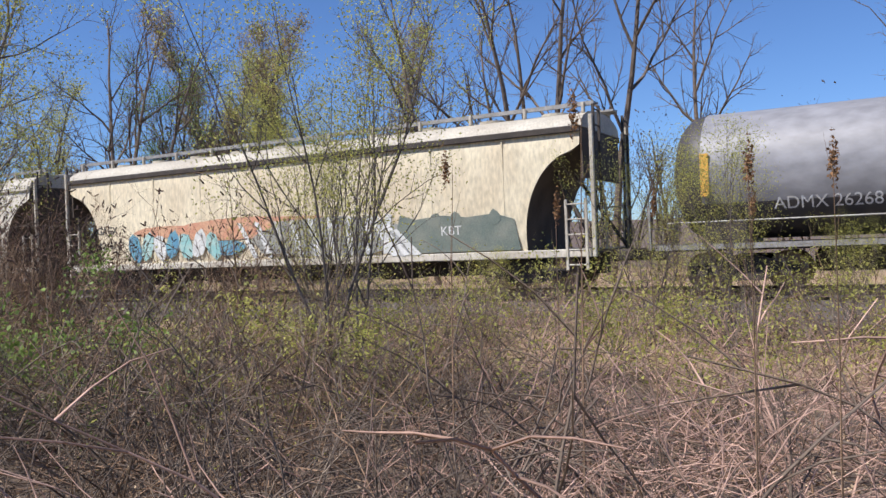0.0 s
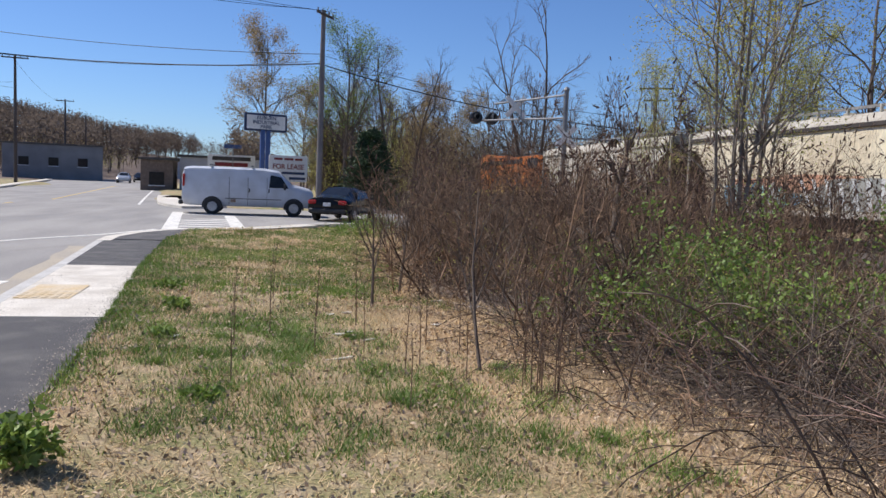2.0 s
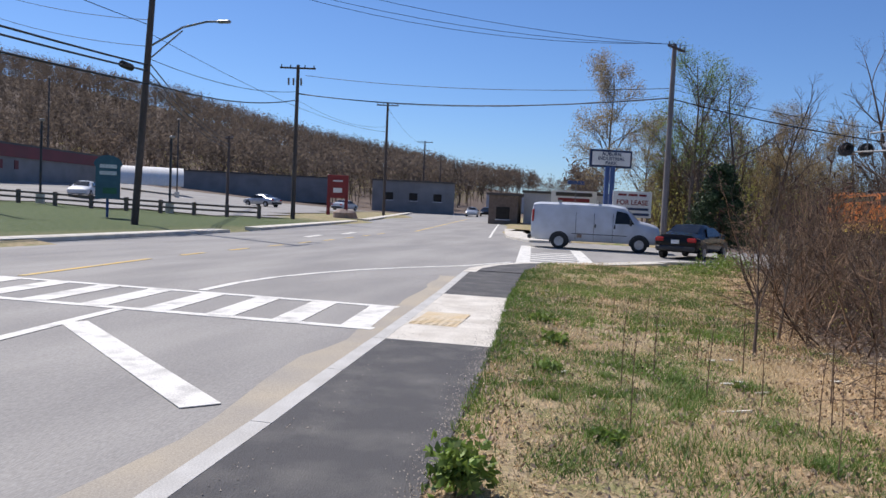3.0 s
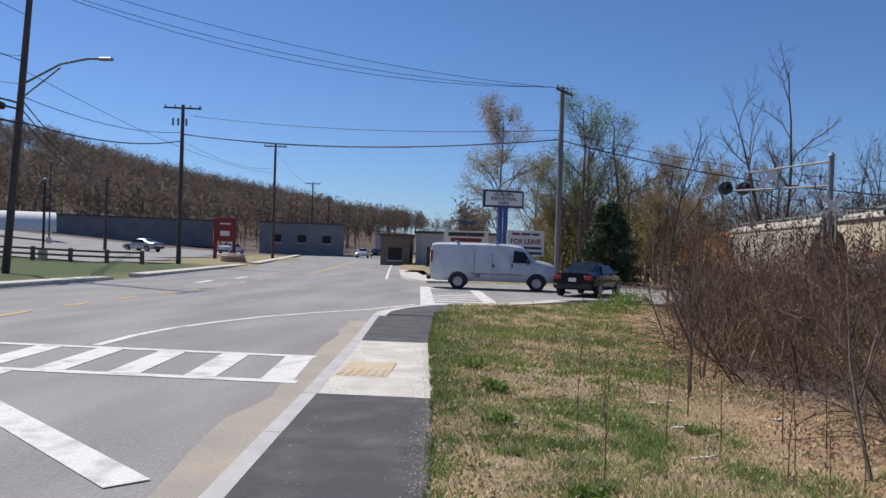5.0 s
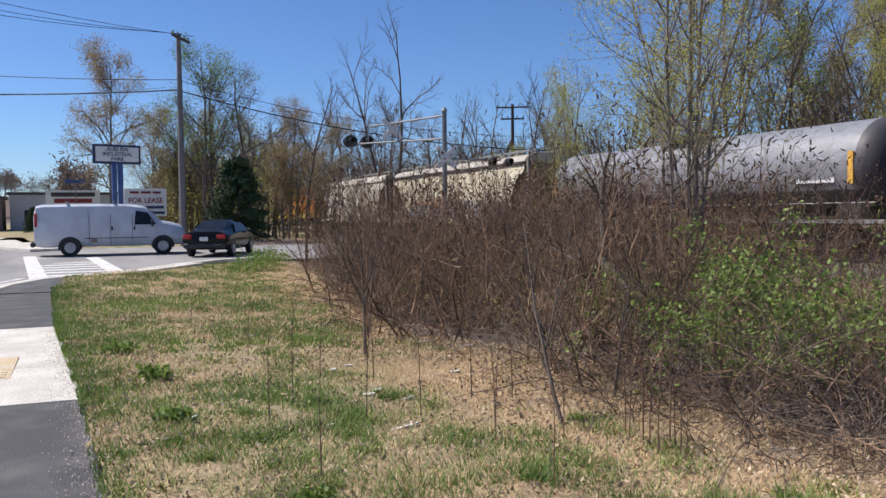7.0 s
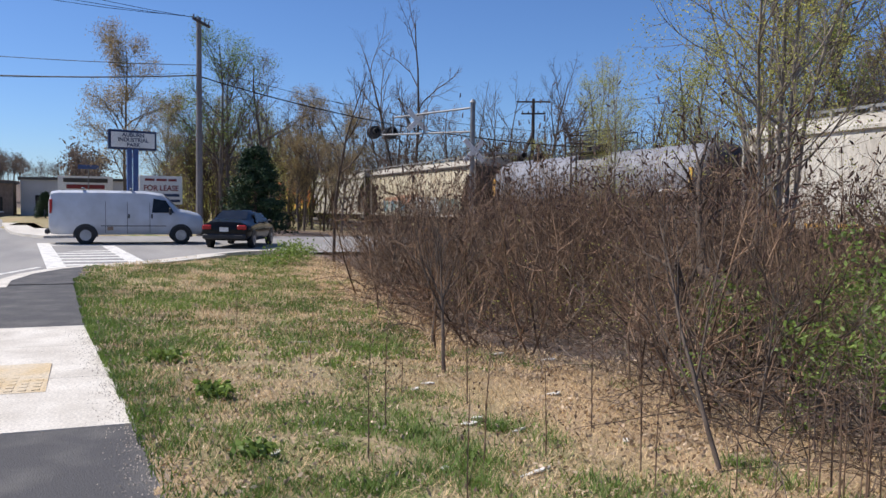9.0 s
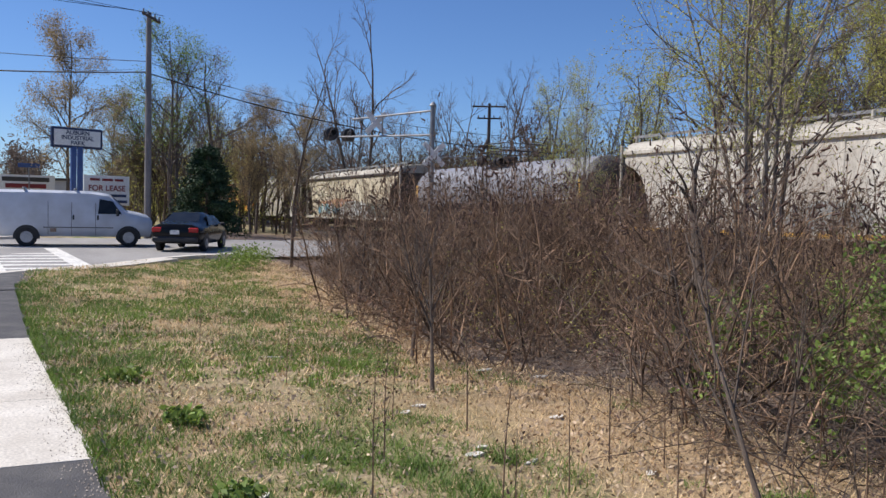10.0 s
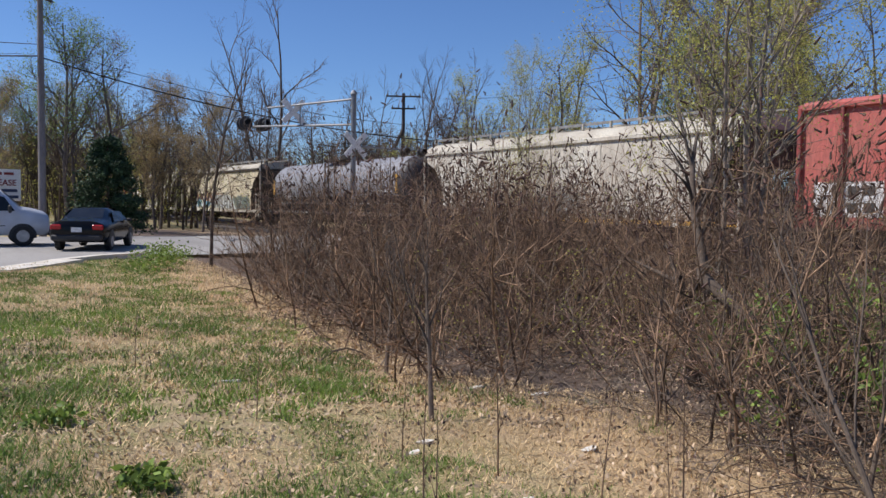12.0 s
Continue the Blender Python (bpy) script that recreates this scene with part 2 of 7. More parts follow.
POLE_WOOD = mat("pole_wood", (0.105, 0.085, 0.075), (0.07, 0.056, 0.05), 0.9, scale=3, fine=30, streak=(1, 1, 0.15))
POLE_GREY = mat("pole_grey_wood", (0.215, 0.195, 0.19), (0.16, 0.145, 0.14), 0.9, scale=3, fine=30, streak=(1, 1, 0.15))
CABLE = mat("cable_black", (0.02, 0.02, 0.022), None, 0.7, bump=0)
GALV = mat("galvanised_steel", (0.24, 0.245, 0.25), (0.18, 0.185, 0.19), 0.5, 0.5)
SIGN_WHITE = mat("sign_white", (0.80, 0.80, 0.78), (0.74, 0.74, 0.72), 0.5, bump=0)
SIGN_NAVY = mat("sign_navy", (0.03, 0.05, 0.12), None, 0.5, bump=0)
POST_BLUE = mat("post_blue", (0.035, 0.08, 0.24), (0.05, 0.10, 0.26), 0.5)
SIGN_RED = mat("sign_red", (0.24, 0.02, 0.02), (0.19, 0.02, 0.02), 0.5)
MAROON = mat("fascia_maroon", (0.16, 0.022, 0.026), (0.12, 0.02, 0.022), 0.6, scale=0.4)
SIGN_TEAL = mat("sign_teal", (0.035, 0.11, 0.15), (0.05, 0.14, 0.18), 0.5)
SIGN_GREEN = mat("sign_green", (0.03, 0.16, 0.08), None, 0.5)
BARK = mat("bark_grey_brown", (0.17, 0.14, 0.12), (0.11, 0.09, 0.075), 0.95, scale=6, fine=60, per=0.25, bump=0.5)
BARK_DARK = mat("bark_dark", (0.165, 0.125, 0.095), (0.10, 0.075, 0.056), 0.95, scale=6, fine=60, per=0.2, bump=0.5)
BIRCH = mat("bark_pale", (0.30, 0.25, 0.195), (0.17, 0.14, 0.11), 0.9, scale=5, fine=50, per=0.15)
TWIG_BROWN = mat("twigs_red_brown", (0.32, 0.205, 0.125), (0.09, 0.058, 0.038), 0.9, scale=1.5, fine=30, per=0.6, island=True, bump=0)
TWIG_GREY = mat("twigs_pale", (0.36, 0.285, 0.21), (0.17, 0.13, 0.095), 0.9, scale=0.6, fine=30, per=0.45, island=True, bump=0)
TWIG_PINK = mat("bramble_canes", (0.57, 0.375, 0.29), (0.25, 0.155, 0.115), 0.9, scale=0.6, fine=30, per=0.4, island=True, bump=0)
SEED_HEAD = mat("dry_seed_heads", (0.13, 0.075, 0.055), (0.08, 0.05, 0.04), 0.95, scale=8, per=0.4, island=True, bump=0)
RUST_HEAD = mat("rusty_seed_head", (0.24, 0.13, 0.055), (0.16, 0.085, 0.045), 0.9, scale=8, per=0.4, island=True, bump=0)
LEAF_YELLOW = mat("young_leaves_yellow_green", (0.52, 0.49, 0.13), (0.38, 0.39, 0.10), 0.6, scale=1.0, per=0.35, island=True, trans=0.55, bump=0)
LEAF_GREEN = mat("young_leaves_green", (0.25, 0.34, 0.07), (0.13, 0.20, 0.04), 0.6, scale=1.0, per=0.45, island=True, trans=0.35, bump=0)
LEAF_TAN = mat("buds_tan", (0.40, 0.30, 0.16), (0.30, 0.23, 0.11), 0.7, scale=1.0, per=0.35, island=True, trans=0.35, bump=0)
LEAF_RUSSET = mat("buds_russet", (0.22, 0.13, 0.10), (0.17, 0.11, 0.085), 0.7, scale=1.0, per=0.35, island=True, trans=0.3, bump=0)
NEEDLES = mat("evergreen_needles", (0.042, 0.080, 0.028), (0.022, 0.05, 0.017), 0.7, scale=2.0, per=0.5, island=True, bump=0)
BLADE_GREEN = mat("grass_green", (0.21, 0.30, 0.055), (0.105, 0.175, 0.03), 0.7, scale=0.5, per=0.4, island=True, trans=0.3, bump=0)
BLADE_DRY = mat("grass_dry", (0.66, 0.50, 0.285), (0.48, 0.345, 0.185), 0.8, scale=0.5, per=0.45, island=True, trans=0.2, bump=0)
DEAD_LEAF = mat("dead_leaves", (0.56, 0.43, 0.29), (0.34, 0.24, 0.15), 0.85, scale=0.8, per=0.5, island=True, bump=0)
LITTER = mat("pale_litter", (0.72, 0.68, 0.60), (0.60, 0.56, 0.48), 0.7, scale=6)
BUILDING_GREY = mat("metal_siding_grey", (0.22, 0.22, 0.225), (0.17, 0.17, 0.175), 0.7, scale=0.5)
BUILDING_WHITE = mat("pale_siding", (0.55, 0.56, 0.56), (0.47, 0.48, 0.49), 0.7, scale=0.5)
ROOF_DARK = mat("roof_dark", (0.10, 0.095, 0.09), None, 0.85)
FENCE_WOOD = mat("fence_wood", (0.22, 0.165, 0.13), (0.15, 0.115, 0.09), 0.9, scale=4)
CAR_SILVER = mat("car_silver", (0.48, 0.50, 0.53), None, 0.3, 0.4, bump=0)
WOODS_MIX = mat("far_bare_woods", (0.19, 0.148, 0.115), (0.125, 0.10, 0.078), 0.95, scale=0.05, fine=0.6, per=0.2, island=True, trans=0.5, bump=0)

GRAVEL = mat("stone_crumbs", (0.36, 0.31, 0.26), (0.24, 0.21, 0.18), 0.9, scale=20, per=0.5, island=True, bump=0)

# ---- the lie of the land ----
TRACK_A = radians(-2.0)
TD = Vector((-math.cos(TRACK_A), math.sin(TRACK_A), 0))  # the way the train goes
TN = Vector((math.sin(TRACK_A), math.cos(TRACK_A), 0))
TRACK_N = 20.3  # the track's middle, along TN
GRADE = -0.010


def rail_z(s):
    return 0.12 + GRADE * (s - 7)


def smooth(a, b, x):
    t = min(max((x - a) / (b - a), 0.0), 1.0)
    return t * t * (3 - 2 * t)


def interp(x, pts):
    return float(np.interp(x, [p[0] for p in pts], [p[1] for p in pts]))


KERB_Y = [(-150, -20.5), (-93, -13.0), (-60, -9.2), (-46, -7.0), (-18.5, -4.48), (-13.4, -3.98), (-8.3, -3.55), (-4.4, -3.26), (0, -3.03), (40, -0.8)]
PATH_Y = [(-19.5, -3.12), (-13.6, -2.72), (-8.5, -2.22), (-4.0, -1.9), (0, -1.72), (40, 0.5)]
FAR_KERB_Y = [(-150, -38), (-90, -25.2), (-60, -20.6), (-35, -18.2), (-25, -17.9), (0, -16.6), (40, -14.5)]
EDGE_Y = [(-60, 3.4), (-27, 3.2), (-22.5, 2.7), (-16.4, 1.75), (-11.6, 1.0), (-9.8, 1.9), (-7.7, 1.85), (-5.5, 1.9), (-4.2, 2.35), (-2.0, 2.2), (0.5, 1.85), (4, 1.7), (40, 4.5)]
RIDGE = [(-180, 0.012), (-168, 0.025), (-158, 0.048), (-150, 0.082), (-139, 0.108), (-120, 0.12), (-90, 0.12), (-60, 0.03), (180, 0.02)]


def fall(x):
    return -0.0065 * min(max(-x - 6, 0), 28)


NEAR_X = [(-8.0, -12.0), (-4.6, -19.4), (-4.3, -21.6), (-3.8, -23.0), (-3.0, -24.0), (-1.9, -24.9), (-1.0, -26.2), (0.0, -27.9), (1.2, -29.3), (2.6, -30.2), (6.0, -31.0), (17.0, -31.5)]


def in_street(x, y):
    """How far inside the side street a place lies (metres, below 0 outside)."""
    near = interp(y, NEAR_X)
    far = -43.5 - (1.6 * max(0.0, -3.0 - y) if y < -3.0 else 0.0)
    return min(near - x, x - far) if y > -8 else -1.0


def land(x, y):
    s, n = -x, x * TN.x + y * TN.y
    z = fall(x)
    kerb = interp(x, KERB_Y)
    z -= 0.036 * min(max(y + 1.8, 0), 12)
    z += 0.035 * noise.noise((x * 0.35, y * 0.35, 3)) * smooth(-1.8, 0, y) + 0.012 * noise.noise((x * 1.6, y * 1.6, 8)) * smooth(-1.8, 0, y)
    bed = smooth(4.4, 2.3, abs(n - TRACK_N))
    z = z * (1 - bed) + (rail_z(s) - 0.24) * bed
    if n > TRACK_N + 4:
        z += 0.02 * min(n - TRACK_N - 4, 40)
    if y < interp(x, PATH_Y) and -19.6 < x < 41:
        z = fall(x) - 0.07
    if y < kerb:
        z = fall(x) - 0.32
        over = interp(x, FAR_KERB_Y) - y
        if over > 0:
            z = fall(x) + 0.035 * min(max(over - 8, 0), 70) + 0.05 * min(max(over - 22, 0), 20)
    if in_street(x, y) > 0 and y < 17:
        z = min(z, fall(x) - 0.34)
    r = math.hypot(x, y)
    if r > 130:
        az = math.degrees(math.atan2(y, x))
        az = az if az > -180 else az + 360
        if az > 0 and az > 170:
            az = az - 360
        z += interp(az, RIDGE) * 420 * smooth(150, 420, r) * (1 + 0.15 * noise.noise((x * 0.01, y * 0.01, 0)))
    return z


def axis(lo, hi, step, far):
    a = list(np.arange(lo, hi + 1e-6, step))
    g, up, dn = step, [], []
    while (up[-1] if up else hi) < far:
        g *= 1.22
        up.append((up[-1] if up else hi) + g)
    g = step
    while (dn[-1] if dn else lo) > -far:
        g *= 1.22
        dn.append((dn[-1] if dn else lo) - g)
    return dn[::-1] + a + up


def ground_material():
    m = bpy.data.materials.new("ground_cover")
    m.use_nodes = True
    n, l = m.node_tree.nodes, m.node_tree.links
    p = n["Principled BSDF"]
    p.inputs["Roughness"].default_value = 0.95
    tc = n.new("ShaderNodeTexCoord").outputs["Object"]

    def tex(s, d=5):
        x = n.new("ShaderNodeTexNoise")
        x.inputs["Scale"].default_value, x.inputs["Detail"].default_value = s, d
        l.new(tc, x.inputs["Vector"])
        return x.outputs["Fac"]

    def ramp(v, a, b):
        x = n.new("ShaderNodeMapRange")
        x.inputs[1].default_value, x.inputs[2].default_value = a, b
        l.new(v, x.inputs[0])
        return x.outputs[0]

    def mix(f, a, b):
        x = n.new("ShaderNodeMix")
        x.data_type = "RGBA"
        for k, v in ((0, f), (6, a), (7, b)):
            if isinstance(v, tuple):
                x.inputs[k].default_value = (*v, 1)
            else:
                l.new(v, x.inputs[k])
        return x.outputs[2]

    def attr(name):
        x = n.new("ShaderNodeAttribute")
        x.attribute_name = name
        return x.outputs["Fac"]

    big, mid, fine = tex(1.3), tex(5.0), tex(45.0, 3)
    lawn = mix(ramp(mid, 0.35, 0.62), (0.25, 0.225, 0.085), (0.42, 0.32, 0.19))
    lawn = mix(ramp(big, 0.52, 0.68), lawn, (0.15, 0.185, 0.05))
    straw = mix(ramp(mid, 0.35, 0.65), (0.56, 0.40, 0.225), (0.40, 0.275, 0.16))
    # leaf litter, its browns lowered to paint in shade beneath the thicket
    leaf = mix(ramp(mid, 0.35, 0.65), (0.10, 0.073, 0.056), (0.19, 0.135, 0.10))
    stone = mix(ramp(mid, 0.35, 0.65), (0.155, 0.13, 0.11), (0.085, 0.072, 0.062))
    c = mix(attr("dry"), lawn, straw)
    c = mix(attr("lush"), c, mix(ramp(mid, 0.35, 0.65), (0.05, 0.085, 0.02), (0.105, 0.13, 0.036)))
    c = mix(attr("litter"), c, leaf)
    c = mix(attr("stone"), c, stone)
    h = n.new("ShaderNodeHueSaturation")
    l.new(c, h.inputs["Color"])
    v = n.new("ShaderNodeMapRange")
    for k, x in ((1, 0.3), (2, 0.7), (3, 0.7), (4, 1.25)):
        v.inputs[k].default_value = x
    l.new(fine, v.inputs[0])
    l.new(v.outputs[0], h.inputs["Value"])
    l.new(h.outputs[0], p.inputs["Base Color"])
    b = n.new("ShaderNodeBump")
    b.inputs["Strength"].default_value, b.inputs["Distance"].default_value = 0.8, 0.03
    l.new(fine, b.inputs["Height"])
    l.new(b.outputs[0], p.inputs["Normal"])
    return m


def build_ground():
    xs, ys = axis(-30, 8, 0.3, 900), axis(-4.5, 26, 0.3, 900)
    nx, ny = len(xs), len(ys)
    v, dry, litter, stone, lush = [], [], [], [], []
    for y in ys:
        for x in xs:
            v.append((x, y, land(x, y)))
            e = interp(x, EDGE_Y) + 0.3 * noise.noise((x * 0.7, y * 0.7, 0))
            near = 1.0 if -60 < x < 30 else 0.0
            dry.append(near * smooth(e - 1.9, e - 0.5, y) + 0.65 * smooth(0.0, 0.4, noise.noise((x * 0.5, y * 0.5, 5))) + smooth(-9, -7, x) * smooth(0.45, 0.1, y - interp(x, PATH_Y)) if y > -10 else 0.0)
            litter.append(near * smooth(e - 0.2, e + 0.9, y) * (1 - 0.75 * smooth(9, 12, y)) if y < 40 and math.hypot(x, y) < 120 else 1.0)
            over = interp(x, FAR_KERB_Y) - y
            verge = smooth(0.5, 1.5, over) * smooth(30, 26, over) if -58 < x < 40 else 0.0
            lush.append(max(verge, 0.55 * smooth(-6, -14, x) * smooth(1.6, 0.2, y - interp(x, PATH_Y)) if -30 < x < 2 and y > -5 else 0.0))
            stone.append(smooth(5.0, 3.4, abs(x * TN.x + y * TN.y - TRACK_N)))
    idx = np.arange(nx * ny).reshape(ny, nx)
    f = np.stack([idx[:-1, :-1], idx[:-1, 1:], idx[1:, 1:], idx[1:, :-1]], -1).reshape(-1, 4)
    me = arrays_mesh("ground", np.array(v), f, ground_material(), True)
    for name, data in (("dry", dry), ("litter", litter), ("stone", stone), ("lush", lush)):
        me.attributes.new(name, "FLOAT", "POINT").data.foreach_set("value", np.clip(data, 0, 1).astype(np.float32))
    return tagged(new("ground", me), "patchy spring grass verge with dry straw and leaf litter", "ground", kind="structure")


build_ground()


def strip(pts_a, pts_b, z, xs):
    """A band between two lines y(x), as faces at height z(x, y)."""
    g = Geo()
    a = [(x, interp(x, pts_a)) for x in xs]
    b = [(x, interp(x, pts_b)) for x in xs]
    vs = [(x, y, z(x, y)) for x, y in a] + [(x, y, z(x, y)) for x, y in b]
    k = len(xs)
    return g.add(vs, [(i, i + 1, i + 1 + k, i + k) for i in range(k - 1)])


def road_z(x, y):
    return fall(x) - 0.12


def build_roads():
    xs = [-150, -93, -75, -60, -50, -46, -40, -35, -30, -25, -22, -18.5, -13.1, -8.3, -4.4, 0, 10, 20, 40]
    solo("road", strip(KERB_Y, FAR_KERB_Y, road_z, xs), ASPHALT, "wide worn grey asphalt road", "road", kind="structure")
    # the side street runs from the road over the track
    ys = [-8, -6.5, -4.6, -4.3, -3.8, -3.0, -1.9, -1.0, 0.0, 1.2, 2.6, 6, 10, 14, 17.0]
    g = Geo()
    rows = []
    for y in ys:
        near = interp(y, NEAR_X)
        far = -43.5 - (1.6 * max(0.0, -3.0 - y) if y < -3.0 else 0.0)
        rows.append([(x, y, fall(x) - 0.118 - 0.0045 * max(y, 0)) for x in (near, near * 0.67 + far * 0.33, near * 0.33 + far * 0.67, far)])
    for i in range(len(rows) - 1):
        g.add(rows[i] + rows[i + 1], [(k, k + 1, k + 5, k + 4) for k in range(3)])
    solo("side_road", g, ASPHALT, "grey asphalt side street leading to the level crossing", "road", kind="structure")
    solo("crossing_deck", Geo().box((-34.5, 19.1, -0.16), (19, 5.4, 0.1), cut=0.02), ASPHALT, "asphalt deck between the rails of the crossing", "road", kind="structure")

    # kerb and footpath
    z0 = lambda x, y: fall(x) - 0.4
    z1 = lambda x, y: fall(x) + 0.0
    stations = [-19.0, -17.2, -15.2, -13.4, -11.9, -10.15, -8.4, -6.6, -4.8, -3.0, -1.2, 0.6, 2.4, 4.2, 8, 14, 22, 32, 40]
    path = thing("pavement", "asphalt footpath with a pale concrete ramp and granite kerb", "footpath", kind="structure")
    kerb_line = lambda x: interp(x, KERB_Y)
    for a, b in zip(stations, stations[1:]):
        low = 0.0
        o = [(a, kerb_line(a)), (b, kerb_line(b)), (b, kerb_line(b) + 0.15), (a, kerb_line(a) + 0.15)]
        part("kerb_stone", Geo().slab([(x + (0.006 if i in (0, 3) else -0.006), y) for i, (x, y) in enumerate(o)], z0, lambda x, y: z1(x, y) - low), KERB, path)
        concrete = -13.5 < (a + b) / 2 < -8.3
        o = [(a + 0.004, kerb_line(a) + 0.153), (b - 0.004, kerb_line(b) + 0.153), (b - 0.004, interp(b, PATH_Y)), (a + 0.004, interp(a, PATH_Y))]
        if not concrete:
            continue
        part("concrete_slab", Geo().slab(o, z0, lambda x, y: z1(x, y) - low * smooth(0.7, 0.1, y - kerb_line(x))), CONCRETE, path)
    for lo, hi in ((-19.0, -13.404), (-8.396, 40)):
        run = [lo] + [s for s in stations if lo < s < hi and s not in (-13.4, -8.4)] + [hi]
        o = [(x, kerb_line(x) + 0.153) for x in run] + [(x, interp(x, PATH_Y) + 0.03 * noise.noise((x * 2, 0, 0))) for x in run[::-1]]
        part("asphalt_surface", Geo().slab(o, z0, lambda x, y: z1(x, y) - 0.002), PATH_ASPHALT, path, "dark rolled asphalt footpath")
    t = Geo()
    for i in range(6):
        for j in range(9):
            x, y = -10.75 + j * 0.13, kerb_line(-10.2) + 0.26 + i * 0.1
            t.box((x, y, fall(x) + 0.006), (0.06, 0.06, 0.006), cut=0.002)
    t.add([(-10.85, kerb_line(-10.2) + 0.2, fall(-10) + 0.005), (-9.62, kerb_line(-10.2) + 0.24, fall(-10) + 0.005), (-9.62, kerb_line(-10.2) + 0.84, fall(-10) + 0.005), (-10.85, kerb_line(-10.2) + 0.8, fall(-10) + 0.005)], [(0, 1, 2, 3)])
    part("tactile_pad", t, TACTILE, path, "worn yellow tactile paving pad")
    # corner kerb bending into the side street, with the white concrete ramp
    arc = [(-18.6, -4.49), (-19.9, -4.56), (-21.6, -4.3), (-23.0, -3.8), (-24.0, -3.0), (-24.9, -1.9), (-26.2, -1.0), (-27.9, 0.0), (-29.3, 1.2), (-30.2, 2.6)]
    for i, (p, q) in enumerate(zip(arc, arc[1:])):
        d = Vector((q[0] - p[0], q[1] - p[1], 0)).normalized()
        nn = Vector((d.y, -d.x, 0)) * (0.75 if i in (4, 5, 6) else 0.3)
        o = [p, q, (q[0] - nn.x * -1, q[1] - nn.y * -1), (p[0] - nn.x * -1, p[1] - nn.y * -1)]
        part("kerb_stone" if i < 4 or i > 6 else "concrete_slab", Geo().slab(o, z0, lambda x, y: z1(x, y) + 0.004), CONCRETE, path)
    corner = [(-18.99, -4.2), (-19.9, -4.25), (-21.5, -4.0), (-22.75, -3.52), (-23.65, -2.85), (-23.0, -2.75), (-21.6, -2.95), (-18.99, -3.09)]
    part("asphalt_surface", Geo().slab(corner, z0, lambda x, y: z1(x, y) + 0.012), PATH_ASPHALT, path, "dark rolled asphalt footpath")
    # far side kerb with its verge, and the island beyond the side street
    g = Geo()
    for a, b in ((-60, -38), (-120, -66), (-34, -8), (-4, 40)):
        g.slab([(a, interp(a, FAR_KERB_Y) - 0.9), (b, interp(b, FAR_KERB_Y) - 0.9), (b, interp(b, FAR_KERB_Y)), (a, interp(a, FAR_KERB_Y))], z0, lambda x, y: fall(x) + 0.015)
    solo("far_kerb", g, CONCRETE, "pale concrete kerb across the road", "kerb", kind="structure")
    isl = [(-41.5, -5.4), (-43.5, -6.4), (-46.5, -7.25), (-52, -8.1), (-60, -9.2), (-60, -7.4), (-52, -6.3), (-46, -4.6), (-43.6, -3.4), (-42, -4.2)]
    solo("corner_pavement", Geo().slab(isl, z0, z1), CONCRETE, "pale concrete corner of the footpath beyond the side street", "footpath", kind="structure")

    # sand washed along the kerb
    def off(k, w):
        return [(x, y - k - w * (0.55 + 0.25 * noise.noise((x * 0.5, 3, 0)) + 0.1 * noise.noise((x * 2.3, 7, 0)))) for x, y in [(x, kerb_line(x)) for x in np.arange(-19, 12, 0.6)]]
    xs = list(np.arange(-18.4, 11, 0.6))
    solo("road_sand", strip(off(0.0, 0.0), off(0.15, 0.6), lambda x, y: road_z(x, y) + 0.005, xs), SAND, "tan sand washed along the kerb", "sand", kind="structure")

    # paint
    mark = thing("road_markings", "white crossing bars and edge lines with a yellow centre line, worn", "road marking", kind="structure")
    up = lambda x, y: fall(x) - 0.12 + 0.008

    def bar(name, a, b, w, m=WHITE_LINE):
        a, b = Vector((*a, 0)), Vector((*b, 0))
        d = (b - a).normalized()
        s = Vector((-d.y, d.x, 0)) * w / 2
        o = [a - s, b - s, b + s, a + s]
        part(name, Geo().slab([(p.x, p.y) for p in o], lambda x, y: up(x, y) - 0.006, up), m, mark)

    bar("crossing_line", (-9.72, -3.95), (-9.85, -16.5), 0.20)
    bar("crossing_line", (-12.02, -4.25), (-12.2, -16.5), 0.20)
    for k in range(13):
        y = -4.22 - k * 0.955
        bar("crossing_bar", (-9.82 - 0.01 * k, y), (-11.95 - 0.015 * k, y - 0.26), 0.40)
    bar("lane_arrow_bar", (-5.42, -3.98), (-8.42, -7.28), 0.32)
    edge = [(-1.5, -6.45), (-5.08, -6.93), (-8.32, -7.34), (-9.7, -7.5)]
    edge2 = [(-12.3, -7.74), (-13.8, -7.84), (-15.3, -7.76), (-17.0, -7.42), (-18.5, -6.98), (-20.4, -6.1), (-22.1, -5.12), (-23.8, -4.55), (-25.0, -4.2)]
    for e in (edge, edge2):
        for p, q in zip(e, e[1:]):
            bar("edge_line", p, q, 0.16)
    for p, q in zip([(-44.5, -7.9), (-52, -8.9), (-62, -10.2), (-80, -12.5)], [(-52, -8.9), (-62, -10.2), (-80, -12.5), (-110, -16.2)]):
        bar("edge_line", p, q, 0.14)
    bar("centre_line", (-4.0, -10.45), (-9.5, -11.12), 0.14, YELLOW_LINE)
    bar("centre_line", (-12.5, -11.36), (-17.7, -12.05), 0.14, YELLOW_LINE)
    for k in range(8):
        x = -19.4 - k * 3.1
        bar("centre_dash", (x, -12.2 - 0.16 * k), (x - 1.4, -12.28 - 0.16 * k), 0.14, YELLOW_LINE)
    bar("centre_line", (-48, -13), (-95, -18.6), 0.14, YELLOW_LINE)
    for k in range(2):
        bar("lane_bar", (-34 - 5 * k, -14.5), (-36.6 - 5 * k, -14.8), 0.3)
